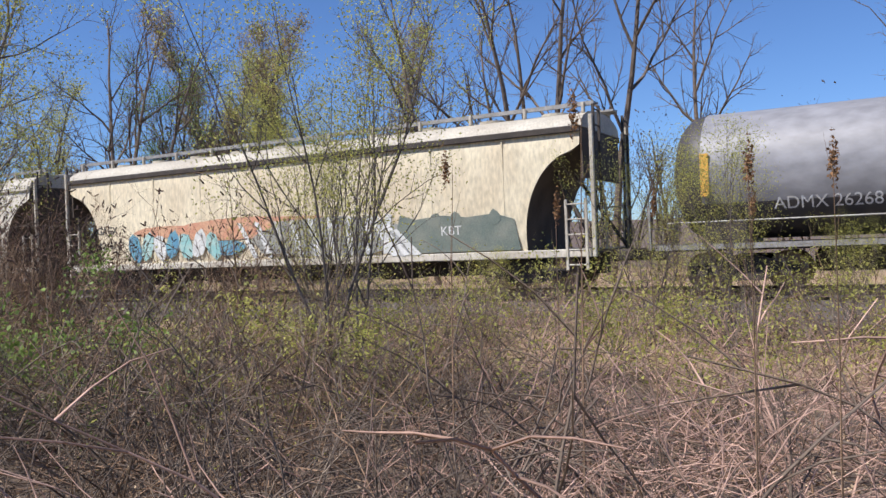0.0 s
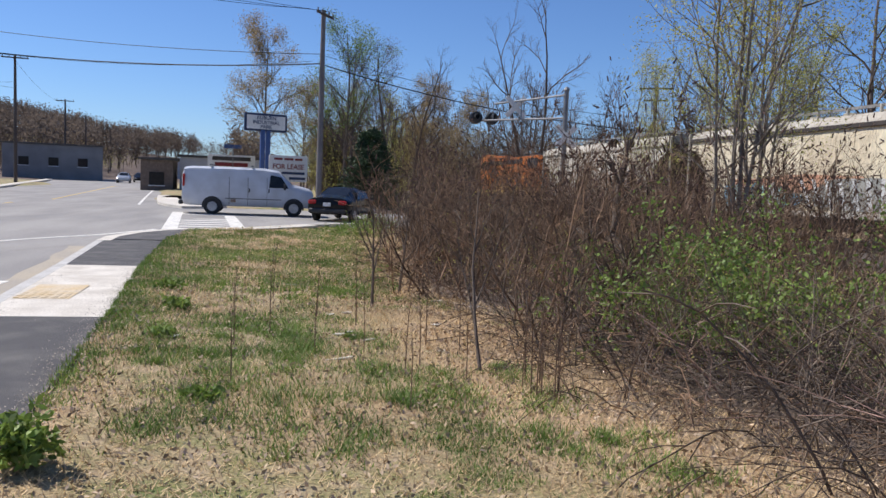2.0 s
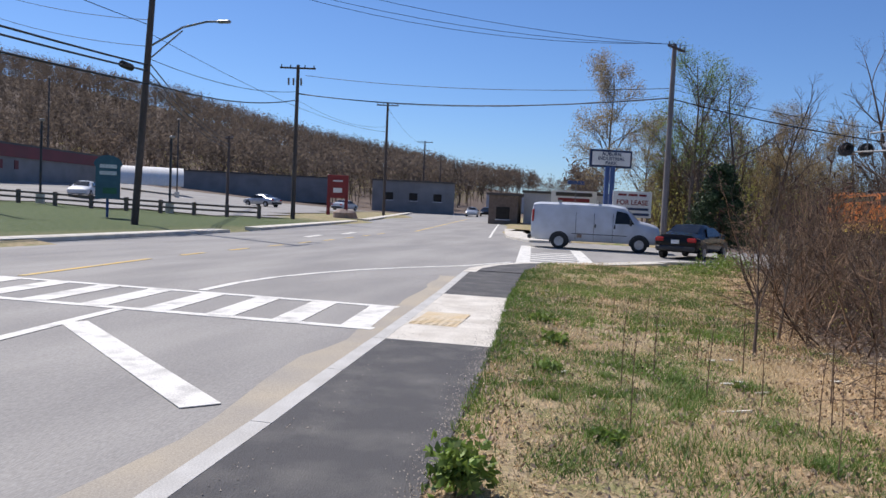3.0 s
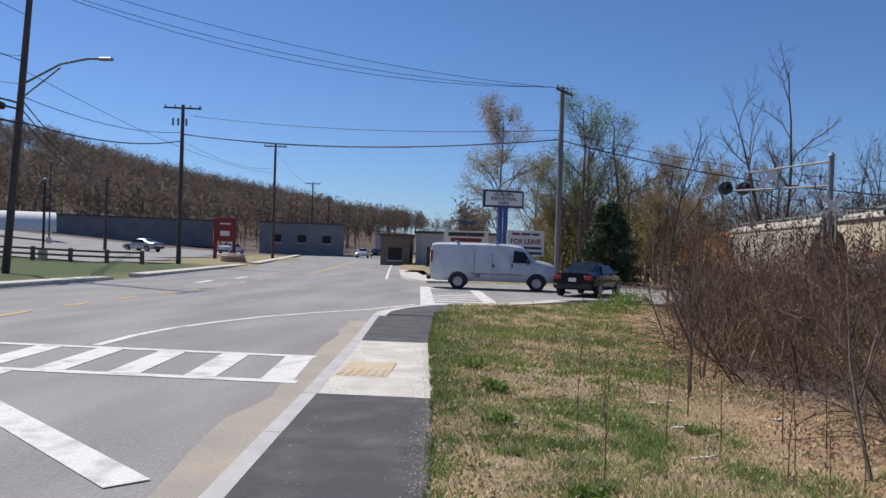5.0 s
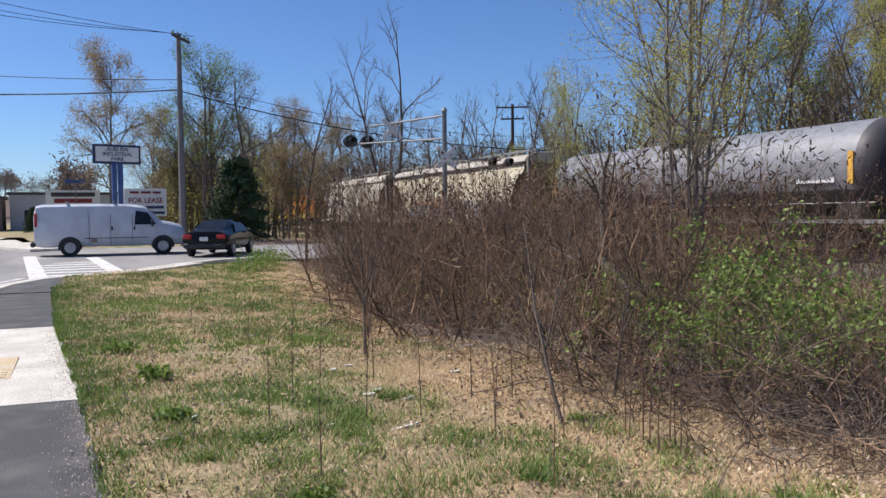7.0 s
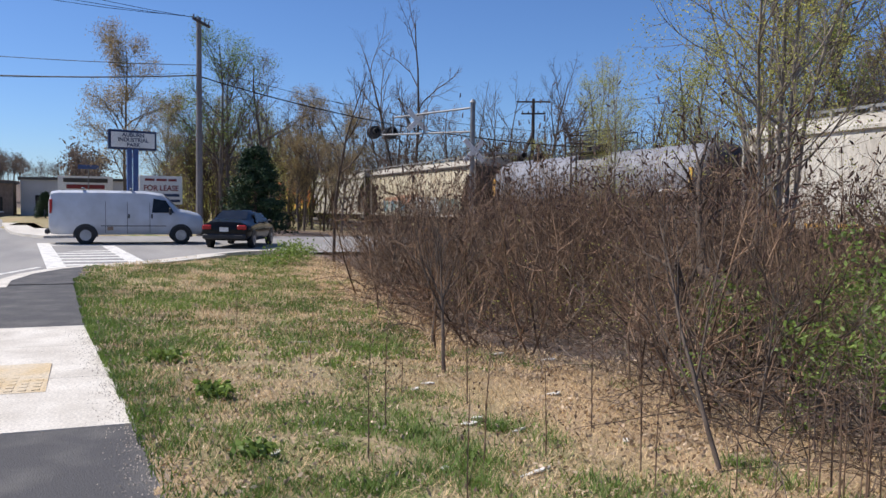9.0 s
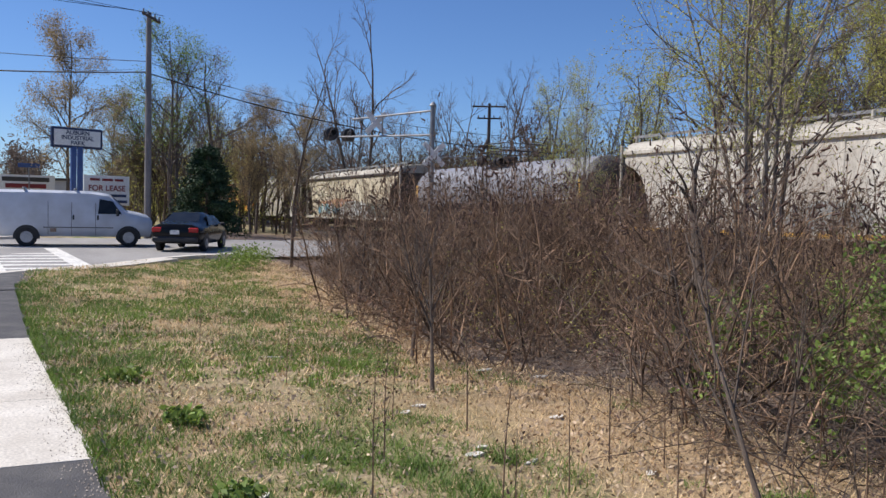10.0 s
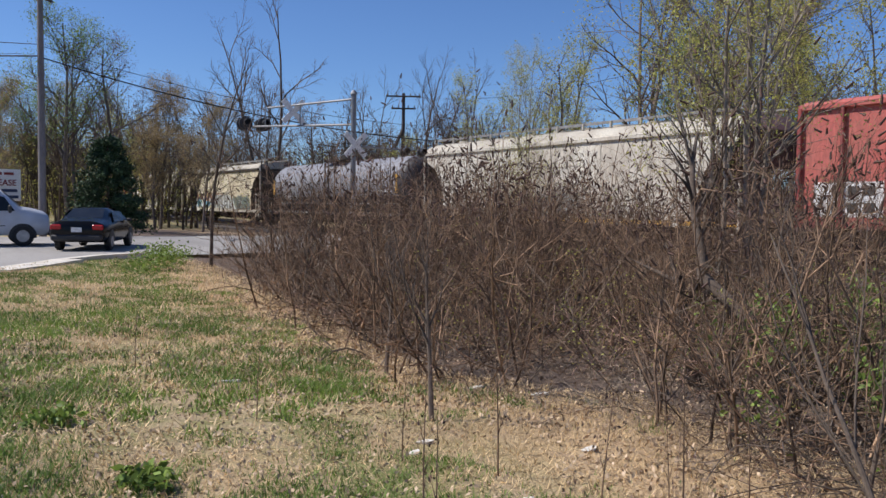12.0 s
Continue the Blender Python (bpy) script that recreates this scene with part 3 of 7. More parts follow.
    # ladder crossing over the side street
    bar("crossing_line", (-24.1, -3.72), (-37.5, -5.1), 0.45)
    bar("crossing_line", (-25.4, -1.78), (-35.5, -2.75), 0.45)
    for k in range(9):
        x = -25.6 - k * 1.3
        bar("crossing_bar", (x, -3.95 - 0.13 * k), (x - 0.15, -2.05 - 0.12 * k), 0.5)


build_roads()


def build_track():
    tr = thing("railway_track", "rusty steel rails on wooden ties in stone ballast", "track", kind="structure")
    P = lambda s, n, z: TD * s + TN * n + Vector((0, 0, z))
    for side in (-0.7175, 0.7175):
        g = Geo()
        pro = [(-0.07, -0.17), (0.07, -0.17), (0.02, -0.14), (0.02, -0.05), (0.037, -0.04), (0.037, 0), (-0.037, 0), (-0.037, -0.04), (-0.02, -0.05), (-0.02, -0.14)]
        rings = [[P(s, TRACK_N + side + u, rail_z(s) + w) for u, w in pro] for s in range(-90, 211, 10)]
        g.loft(rings)
        part("rail", g, STEEL, tr)
    base = Geo().box((0, 0, 0), (0.22, 2.6, 0.18), cut=0.02).mesh("tie", TIE)
    for k in range(300):
        s = -55 + k * 0.56
        o = new("tie", base)
        o.parent = tr
        p = P(s, TRACK_N, rail_z(s) - 0.235)
        o.matrix_basis = Matrix.Translation(p) @ pose(0, 0, 0, 0, 0, math.degrees(math.atan2(TD.y, TD.x)) + rng.normal(0, 1))


build_track()

# ---- the train ----
def track_pose(s):
    """The pose of a car's middle on the track: x the way it goes, y to the road's side, z from the rail's top."""
    x = Vector((TD.x, TD.y, GRADE)).normalized()
    y = Vector((0, 0, 1)).cross(x).normalized()
    z = x.cross(y)
    p = TD * s + TN * TRACK_N
    m = Matrix(((x.x, y.x, z.x, p.x), (x.y, y.y, z.y, p.y), (x.z, y.z, z.z, rail_z(s)), (0, 0, 0, 1)))
    return m


SPEED = 4.5
MOVERS, WHEELSETS = [], []


def make_wheelset(parent, x):
    g = Geo()
    for s in (-0.75, 0.75):
        g.tube([(0, s - 0.07, 0), (0, s + 0.05, 0)], 0.42, 20)
        g.tube([(0, s + (0.05 if s < 0 else -0.10), 0), (0, s + (0.09 if s < 0 else -0.06), 0)], 0.45, 20)
    g.tube([(0, -1.0, 0), (0, 1.0, 0)], 0.08, 8)
    w = part("wheelset", g, STEEL, parent, "worn steel wheels on an axle", True)
    w.matrix_basis = pose(x, 0, 0.42)
    WHEELSETS.append((w, x))
    return w


def make_truck(car, x):
    g = Geo()
    for s in (-1.03, 1.03):
        o = [(-1.15, 0.36), (-1.15, 0.55), (-0.75, 0.62), (-0.35, 0.78), (0.35, 0.78), (0.75, 0.62), (1.15, 0.55), (1.15, 0.36), (0.75, 0.40), (0.42, 0.22), (-0.42, 0.22), (-0.75, 0.40)]
        g.prism(o, s - 0.08, s + 0.08)
        for k in (-0.16, 0, 0.16):
            g.tube([(k, s, 0.30), (k, s, 0.62)], 0.06, 8)
        for k in (-0.88, 0.88):
            g.tube([(k, s - 0.12, 0.42), (k, s + 0.12, 0.42)], 0.12, 10)
    g.box((0, 0, 0.62), (0.42, 2.2, 0.26), cut=0.04)
    t = part("truck", g, DARK_STEEL, car, "grimy cast steel truck frame")
    t.matrix_basis = pose(x, 0, 0)
    make_wheelset(t, -0.88)
    make_wheelset(t, 0.88)


def ladder(x, y, z0, z1, w, n, along="x"):
    g = Geo()
    for s in (-w / 2, w / 2):
        a = (x + s, y) if along == "x" else (x, y + s)
        g.box((a[0], a[1], (z0 + z1) / 2), (0.06, 0.06, z1 - z0))
    for i in range(n):
        z = z0 + 0.12 + (z1 - z0 - 0.24) * i / (n - 1)
        p = [(x - w / 2, y, z), (x + w / 2, y, z)] if along == "x" else [(x, y - w / 2, z), (x, y + w / 2, z)]
        g.tube(p, 0.02, 6)
    return g


def mark_on(car, text, size, x, z, y, material, label=""):
    me = letters(text, size, material)
    o = new("lettering", me)
    o.parent = car
    o.matrix_basis = pose(x, y, z, 0, 0, 180)
    return tagged(o, label)


def make_hopper(L, body, label, sill=CREAM_OLD, graffiti=None):
    """A covered hopper of length L, with rounded lower ends, roof walk and end ladders."""
    car = thing("hopper_wagon", label, "hopper wagon", "wagons of the train")
    h = L / 2 - 0.35
    W = 1.55
    pro = [(1.0, 1.48), (1.4, 1.53), (2.2, 1.55), (3.0, 1.55), (3.6, 1.54), (3.92, 1.5)]
    rings = []
    for i in range(25):
        z = 1.0 + 2.92 * i / 24
        w = interp(z, pro)
        k = min(max((3.45 - z) / 2.0, 0), 1)
        e = h - 0.05 - 1.45 * math.sqrt(max(0, 1 - (1 - k) ** 2))
        rings.append([(-e, -w, z), (e, -w, z), (e, w, z), (-e, w, z)])
    g = Geo()
    vs = [p for r in rings for p in r]
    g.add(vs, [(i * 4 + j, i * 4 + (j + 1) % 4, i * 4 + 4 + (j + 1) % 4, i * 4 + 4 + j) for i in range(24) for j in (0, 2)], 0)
    # end slopes take the dark slot, their shade painted in
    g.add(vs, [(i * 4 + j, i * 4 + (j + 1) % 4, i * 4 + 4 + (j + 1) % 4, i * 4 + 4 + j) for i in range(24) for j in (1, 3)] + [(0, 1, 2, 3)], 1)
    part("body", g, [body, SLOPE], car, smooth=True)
    for k in range(1, 9):
        x = -h + 2 * h * k / 9
        if abs(x) < h - 1.2:
            for s in (-1, 1):
                part("seam", Geo().box((x, s * 1.553, 2.5), (0.03, 0.012, 2.75)), body, car)
    for s in (-1, 1):
        part("eave_band", Geo().box((0, s * 1.56, 3.93), (2 * h, 0.10, 0.16), cut=0.02), DARK_STEEL if body is CREAM else CREAM_OLD, car, "dirty eave rail")
    # roof: a low curved sheet
    ring = lambda x: [(x, 1.53 * math.cos(a), 3.98 + 0.50 * math.sin(a) ** 0.8) for a in np.linspace(0, math.pi, 13)]
    part("roof", Geo().loft([ring(-h), ring(h)]), CREAM_ROOF, car, smooth=True)
    # roof walk on brackets along the edge, with hatches along the ridge
    for s in (-1, 1):
        walk_board = Geo()
        walk_board.box((0, s * 0.78, 4.62), (2 * h + 0.3, 0.34, 0.05))
        walk_board.box((0, s * 0.96, 4.60), (2 * h + 0.3, 0.02, 0.10))
        part("roof_walk", walk_board, GREY_STEEL, car, "galvanised grating roof walk")
        for k in range(13):
            x = -h + 0.1 + (2 * h - 0.2) * k / 12
            part("bracket", Geo().box((x, s * 1.02, 4.50), (0.08, 0.10, 0.26), cut=0.015), CREAM_ROOF, car)
    for k in range(10):
        x = -h + 1.2 + (2 * h - 2.4) * k / 9
        part("hatch", Geo().tube([(x, 0, 4.44), (x, 0, 4.56)], 0.38, 14), CREAM_ROOF, car)
    for s in (-1, 1):
        part("side_sill", Geo().box((0, s * 1.5, 0.95), (L - 0.4, 0.12, 0.20), cut=0.02), sill, car, "pale side sill")
    # end frames
    for e in (-1, 1):
        X = e * (L / 2 - 0.12)
        for s in (-1, 1):
            part("end_post", Geo().box((X, s * 1.48, 2.55), (0.10, 0.10, 3.4), cut=0.015), CREAM_ROOF, car)
            part("ladder", ladder(X - e * 0.42, s * 1.56, 0.55, 2.25, 0.5, 5), CREAM_ROOF, car)
            part("end_ladder", ladder(X + e * 0.04, s * 1.2, 0.9, 4.5, 0.42, 10, "y"), DARK_STEEL, car)
            part("brace", Geo().tube([(X, s * 1.3, 1.0), (e * (h - 1.1), s * 0.7, 3.2)], 0.05, 6), DARK_STEEL, car)
        part("end_platform", Geo().box((X - e * 0.55, 0, 0.98), (1.2, 2.7, 0.08)), DARK_STEEL, car)
        # end sheet coloured dark like the slopes, for the shade at the wagon's end
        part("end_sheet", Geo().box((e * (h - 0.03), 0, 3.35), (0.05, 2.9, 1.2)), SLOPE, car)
        part("coupler", Geo().box((e * (L / 2 + 0.32), 0, 0.85), (1.0, 0.26, 0.3), cut=0.05), DARK_STEEL, car)
        make_truck(car, e * (L / 2 - 2.1))
    for k in (-1, 0, 1):
        x = k * 3.4
        r = lambda a, b, z: [(x - a, -b, z), (x + a, -b, z), (x + a, b, z), (x - a, b, z)]
        part("outlet_bay", Geo().loft([r(0.35, 0.6, 0.35), r(1.6, 1.4, 1.0)]), DARK_STEEL, car, "grimy discharge hopper")
    part("centre_sill", Geo().box((0, 0, 0.68), (L - 0.6, 0.5, 0.55)), DARK_STEEL, car)
    if graffiti:
        graffiti(car, L)
    return car


def blob(cx, cz, w, hgt, seed, n=10, y=1.562, skew=0.0):
    """A flat sprayed patch on the wagon's side."""
    r = random.Random(seed)
    o = []
    for i in range(n):
        a = 2 * math.pi * i / n
        k = r.uniform(0.82, 1.06)
        z = k * hgt / 2 * math.sin(a)
        o.append((cx + k * w / 2 * math.cos(a) + skew * z, cz + z))
    return Geo().prism(o, y, y + 0.004)


def paint_front_hopper(car, L):
    """Sprayed lettering along the lower side: blue and teal forward, grey and white aft."""
    f = L / 2
    mark_on(car, "GACX", 0.36, f - 2.25, 2.18, 1.562, STENCIL_BLACK, "black stencilled reporting mark")
    mark_on(car, "121674", 0.36, f - 2.35, 1.68, 1.562, STENCIL_BLACK, "black stencilled number")
    part("graffiti_outline", blob(f - 5.1, 2.05, 3.6, 0.42, 4, 14, 1.560), SPRAY_PINK, car, "faded rust-coloured spray paint")
    cols = [SPRAY_BLUE, SPRAY_TEAL, SPRAY_WHITE, SPRAY_BLUE, SPRAY_TEAL, SPRAY_WHITE, SPRAY_TEAL]
    for k, m in enumerate(cols):
        part("graffiti_letter", blob(f - 3.6 - 0.58 * k, 1.55 + 0.05 * (k % 2), 0.62, 0.95, 20 + k, 8, 1.563 + 0.001 * k, 0.25 * (-1) ** k), m, car, "blue and teal sprayed letter")
    part("graffiti_fill", blob(f - 7.6, 1.45, 1.6, 0.5, 33, 12), SPRAY_BLUE, car)
    part("graffiti_fill", blob(f - 8.6, 2.0, 7.0, 0.7, 34, 16, 1.559), SPRAY_PINK, car, "brown stain of old paint")
    # grey piece with white strokes
    part("graffiti_fill", blob(-1.6, 1.62, 6.0, 1.2, 41, 18, 1.560), SPRAY_GREY, car, "grey sprayed ground")
    for k in range(9):
        x = 1.0 - 0.58 * k
        o = [(x, 1.10), (x - 0.20, 1.10), (x + 0.42 - 0.09 * k, 2.15), (x + 0.62 - 0.09 * k, 2.2)]
        part("graffiti_stroke", Geo().prism(o, 1.566, 1.571), SPRAY_WHITE, car)
    for k in range(3):
        x = -3.5 - 0.3 * k
        o = [(x, 2.15 - 0.2 * k), (x + 0.3, 2.1 - 0.2 * k), (x - 0.42, 1.02), (x - 0.75, 1.05)]
        part("graffiti_stroke", Geo().prism(o, 1.572, 1.577), SPRAY_WHITE, car)
    o = [(-7.7, 1.08), (-7.55, 1.85), (-7.0, 2.02), (-6.2, 1.96), (-5.5, 2.04), (-4.7, 1.97), (-4.2, 2.1), (-3.9, 1.08)]
    part("graffiti_fill", Geo().prism(o, 1.561, 1.565), SPRAY_DARK, car, "dark green sprayed ground")
    for k, x in enumerate((-5.3, -5.9, -7.0)):
        part("graffiti_dot", blob(x, 1.92, 0.36, 0.42, 60 + k, 9, 1.568), SPRAY_DARK, car)
    mark_on(car, "KBT", 0.34, -5.75, 1.62, 1.57, SPRAY_WHITE, "white sprayed tag")


def paint_rear_hopper(car, L):
    for k in range(14):
        x = L / 2 - 0.8 - k * (L - 1.6) / 13
        part("reflector", Geo().box((x, 1.567, 0.98), (0.95, 0.008, 0.15)), STRIPE_YELLOW, car, "yellow reflective strip")
    part("graffiti_fill", blob(-0.5, 1.55, 3.4, 0.9, 71, 14, 1.560), SPRAY_GREY, car, "grey sprayed patch")


def make_tank(L):
    car = thing("tank_wagon", "grey tank wagon, its belly darkened by dirt and painted shade", "tank wagon", "wagons of the train")
    R, zc = 1.48, 2.62
    half = L / 2 - 0.55
    rings, n = [], 40
    xs = [-half + 0.75 * (1 - math.cos(a)) - 0.0 for a in np.linspace(0.12, math.pi / 2, 7)]
    rs = [R * math.sin(a) ** 0.6 for a in np.linspace(0.12, math.pi / 2, 7)]
    xs2 = xs + [-half * 0.33, half * 0.33] + [-x for x in xs[::-1]]
    rs2 = rs + [R, R] + rs[::-1]
    vs = [(x, r * math.cos(2 * math.pi * j / n), zc + r * math.sin(2 * math.pi * j / n)) for x, r in zip(xs2, rs2) for j in range(n)]
    g = Geo()
    k = len(xs2)
    fa, fb = [], []
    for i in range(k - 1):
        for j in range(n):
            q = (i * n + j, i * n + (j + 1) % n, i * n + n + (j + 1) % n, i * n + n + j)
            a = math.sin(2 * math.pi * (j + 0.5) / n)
            # heads and lower belly get the dark slot: painted shade together with dirt
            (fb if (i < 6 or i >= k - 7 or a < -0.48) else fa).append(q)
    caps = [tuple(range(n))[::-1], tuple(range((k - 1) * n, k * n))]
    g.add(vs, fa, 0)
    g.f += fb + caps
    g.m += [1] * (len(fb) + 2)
    part("tank_shell", g, [TANK_GREY, TANK_SHADE_DIRT], car, "grey steel barrel with painted shade on belly and ends", True)
    for x in (-half * 0.5, 0.4, half * 0.5):
        part("weld_band", Geo().tube([(x - 0.03, 0, zc), (x + 0.03, 0, zc)], R + 0.006, 40), TANK_GREY, car)
    part("manway", Geo().tube([(0, 0, zc + R - 0.1), (0, 0, zc + R + 0.35)], 0.42, 16), DARK_STEEL, car)
    part("valve", Geo().tube([(0.9, 0, zc + R - 0.1), (0.9, 0, zc + R + 0.3)], 0.14, 10), DARK_STEEL, car)
    part("top_platform", Geo().box((0, 0, zc + R + 0.03), (2.6, 2.3, 0.05)), DARK_STEEL, car)
    rail = Geo()
    for z in (0.55, 0.95):
        for s in (-1.15, 1.15):
            rail.tube([(-1.3, s, zc + R + z), (1.3, s, zc + R + z)], 0.025, 6)
        for x in (-1.3, 1.3):
            rail.tube([(x, -1.15, zc + R + z), (x, 1.15, zc + R + z)], 0.025, 6)
    for x in (-1.3, 0, 1.3):
        for s in (-1.15, 1.15):
            rail.tube([(x, s, zc + R - 0.2), (x, s, zc + R + 0.95)], 0.028, 6)
    part("railing", rail, DARK_STEEL, car, "dark platform railing")
    for s in (-1, 1):
        part("tank_ladder", ladder(0, s * 1.5, 0.6, zc + R, 0.45, 12), DARK_STEEL, car)
        part("side_sill", Geo().box((0, s * 1.42, 1.0), (L - 0.5, 0.10, 0.12)), GREY_STEEL, car, "pale side sill")
        hr = Geo().tube([(-half, s * 1.5, 1.55), (half, s * 1.5, 1.55)], 0.02, 6)
        part("handrail", hr, GREY_STEEL, car)
        for e in (-1, 1):
            part("end_stripe", Geo().prism([(e * (half - 0.85) - 0.09, zc - 0.5), (e * (half - 0.85) + 0.09, zc - 0.5), (e * (half - 0.85) + 0.09, zc + 0.45), (e * (half - 0.85) - 0.09, zc + 0.45)], s * 1.44, s * 1.5), STRIPE_YELLOW, car, "yellow reflective stripe")
    part("saddle", Geo().box((0, 0, 0.95), (L - 0.4, 2.6, 0.10)), DARK_STEEL, car)
    part("brake_gear", Geo().box((0, 0, 0.62), (L - 7.0, 0.8, 0.5), cut=0.08), DARK_STEEL, car, "grimy brake gear under the frame")
    for e in (-1, 1):
        part("bolster", Geo().box((e * (half - 1.2), 0, 1.3), (1.0, 2.2, 0.7), cut=0.1), DARK_STEEL, car)
        part("end_rail", ladder(e * (L / 2 - 0.1), 0, 0.95, 1.95, 2.7, 3, "y"), GREY_STEEL, car)
        part("coupler", Geo().box((e * (L / 2 + 0.32), 0, 0.85), (1.0, 0.26, 0.3), cut=0.05), DARK_STEEL, car)
        make_truck(car, e * (L / 2 - 2.1))
    num = mark_on(car, "ADMX 26268", 0.37, half - 3.3, 1.88, 0, STENCIL_WHITE, "white stencilled reporting mark and number")
    for v in num.data.vertices:
        v.co.y = -(math.sqrt(R * R - (v.co.z + 1.88 - zc) ** 2) + 0.006 - v.co.y)
    panel = Geo().box((-half + 2.2, R - 0.04, 2.55), (1.5, 0.012, 0.75))
    part("data_panel", panel, STENCIL_WHITE, car, "white stencilled data panel")
    bars = Geo()
    for i in range(5):
        bars.box((-half + 2.2 + 0.05 * (i % 2), R - 0.03, 2.82 - i * 0.13), (1.2 - 0.1 * (i % 3), 0.012, 0.05))
    part("data_lines", bars, TANK_GREY, car)
    return car


def make_red_car(L):
    car = thing("red_hopper_wagon", "faded red ribbed hopper wagon with a white number panel", "hopper wagon", "wagons of the train")
    h = L / 2 - 0.3
    part("body", Geo().box((0, 0, 2.7), (2 * h, 2.95, 3.3), cut=0.03), RED_PAINT, car)
    part("roof", Geo().loft([[(x, 1.56 * math.cos(a), 4.3 + 0.3 * math.sin(a)) for a in np.linspace(0, math.pi, 11)] for x in (-h, h)]), RED_PAINT, car, smooth=True)
    for s in (-1, 1):
        part("top_chord", Geo().box((0, s * 1.53, 4.30), (2 * h, 0.12, 0.16), cut=0.02), RED_PAINT, car)
        part("side_sill", Geo().box((0, s * 1.53, 1.05), (2 * h, 0.12, 0.2), cut=0.02), RED_RIB, car)
        for k in range(15):
            x = -h + 0.05 + (2 * h - 0.1) * k / 14
            part("rib", Geo().box((x, s * 1.54, 2.7), (0.10, 0.13, 3.2), cut=0.02), RED_RIB, car)
    part("number_panel", Geo().box((h - 1.45, 1.482, 1.75), (1.95, 0.012, 0.95)), STENCIL_WHITE, car, "white panel with dark stencilled characters")
    bars = Geo()
    for i, x in enumerate((0.3, 0.75, 1.2)):
        bars.box((h - 0.85 - x, 1.49, 1.98), (0.3, 0.012, 0.26))
        bars.box((h - 0.85 - x, 1.49, 1.53), (0.3, 0.012, 0.26))
    part("number_bars", bars, STENCIL_BLACK, car)
    for e in (-1, 1):
        part("end_ladder", ladder(e * (L / 2 - 0.2), 1.2, 0.9, 4.4, 0.42, 10, "y"), RED_RIB, car)
        part("coupler", Geo().box((e * (L / 2 + 0.32), 0, 0.85), (1.0, 0.26, 0.3), cut=0.05), DARK_STEEL, car)
        make_truck(car, e * (L / 2 - 2.1))
    part("centre_sill", Geo().box((0, 0, 0.8), (L - 0.6, 0.45, 0.35)), DARK_STEEL, car)
    return car


def make_loco(L):
    car = thing("locomotive", "orange diesel locomotive with black roof and yellow stripes", "locomotive", "wagons of the train")
    part("frame", Geo().box((0, 0, 1.35), (L - 0.4, 3.0, 0.3), cut=0.03), LOCO_YELLOW, car, "yellow frame sill")
    hood = [(-L / 2 + 1.2, 1.5), (-L / 2 + 1.2, 3.85), (-L / 2 + 1.5, 4.1), (L / 2 - 5.2, 4.1), (L / 2 - 5.2, 1.5)]
    part("long_hood", Geo().prism(hood, -0.95, 0.95), ORANGE, car, "orange engine hood")
    for k in range(11):
        x = -L / 2 + 1.9 + k * (L - 8.2) / 10
        for s in (-1, 1):
            part("hood_door", Geo().box((x, s * 0.965, 2.7), (0.85, 0.03, 1.7), cut=0.01), ORANGE, car)
    for s in (-1, 1):
        part("radiator", Geo().box((-L / 2 + 2.6, s * 0.98, 3.55), (2.2, 0.05, 0.7)), BLACK_PAINT, car, "black radiator grille")
        part("stripe", Geo().box((-0.5, s * 0.99, 1.75), (L - 7.0, 0.01, 0.22)), LOCO_YELLOW, car, "yellow stripe")
        part("stripe", Geo().box((0.5, s * 0.987, 3.75), (L - 9.0, 0.01, 0.35)), BLACK_PAINT, car, "black upper band")
    part("roof_strip", Geo().box((-2, 0, 4.14), (L - 6.8, 1.5, 0.1), cut=0.02), BLACK_PAINT, car)
    for k in range(3):
        part("roof_fan", Geo().tube([(-L / 2 + 2.6 + k * 1.5, 0, 4.16), (-L / 2 + 2.6 + k * 1.5, 0, 4.32)], 0.6, 18), BLACK_PAINT, car)
    part("exhaust", Geo().box((0.5, 0, 4.3), (0.6, 0.4, 0.3), cut=0.04), BLACK_PAINT, car)
    cab = [(L / 2 - 5.1, 1.5), (L / 2 - 5.1, 4.2), (L / 2 - 4.7, 4.45), (L / 2 - 3.2, 4.45), (L / 2 - 2.8, 4.2), (L / 2 - 2.8, 1.5)]
    c = part("cab", Geo().prism(cab, -1.5, 1.5), ORANGE, car)
    for s in (-1, 1):
        for x in (-4.5, -3.5):
            part("window", Geo().box((L / 2 + x, s * 1.51, 3.5), (0.75, 0.03, 0.7)), WINDOW, c)
    part("short_hood", Geo().box((L / 2 - 1.9, 0, 2.35), (1.75, 1.9, 1.75), cut=0.1), ORANGE, car)
    part("fuel_tank", Geo().box((0, 0, 0.75), (4.2, 2.6, 0.85), cut=0.2), BLACK_PAINT, car)
    for s in (-1, 1):
        r = Geo().tube([(-L / 2 + 0.4, s * 1.42, 2.5), (L / 2 - 0.4, s * 1.42, 2.5)], 0.022, 6)
        for k in range(14):
            x = -L / 2 + 0.5 + k * (L - 1) / 13
            r.tube([(x, s * 1.42, 1.5), (x, s * 1.42, 2.5)], 0.02, 6)
        part("handrail", r, LOCO_YELLOW, car, "yellow handrail")
    for e in (-1, 1):
        part("pilot", Geo().box((e * (L / 2 - 0.25), 0, 0.85), (0.2, 2.7, 0.9)), BLACK_PAINT, car)
        part("coupler", Geo().box((e * (L / 2 + 0.32), 0, 0.85), (1.0, 0.26, 0.3), cut=0.05), DARK_STEEL, car)
        make_truck(car, e * (L / 2 - 3.0))
    return car


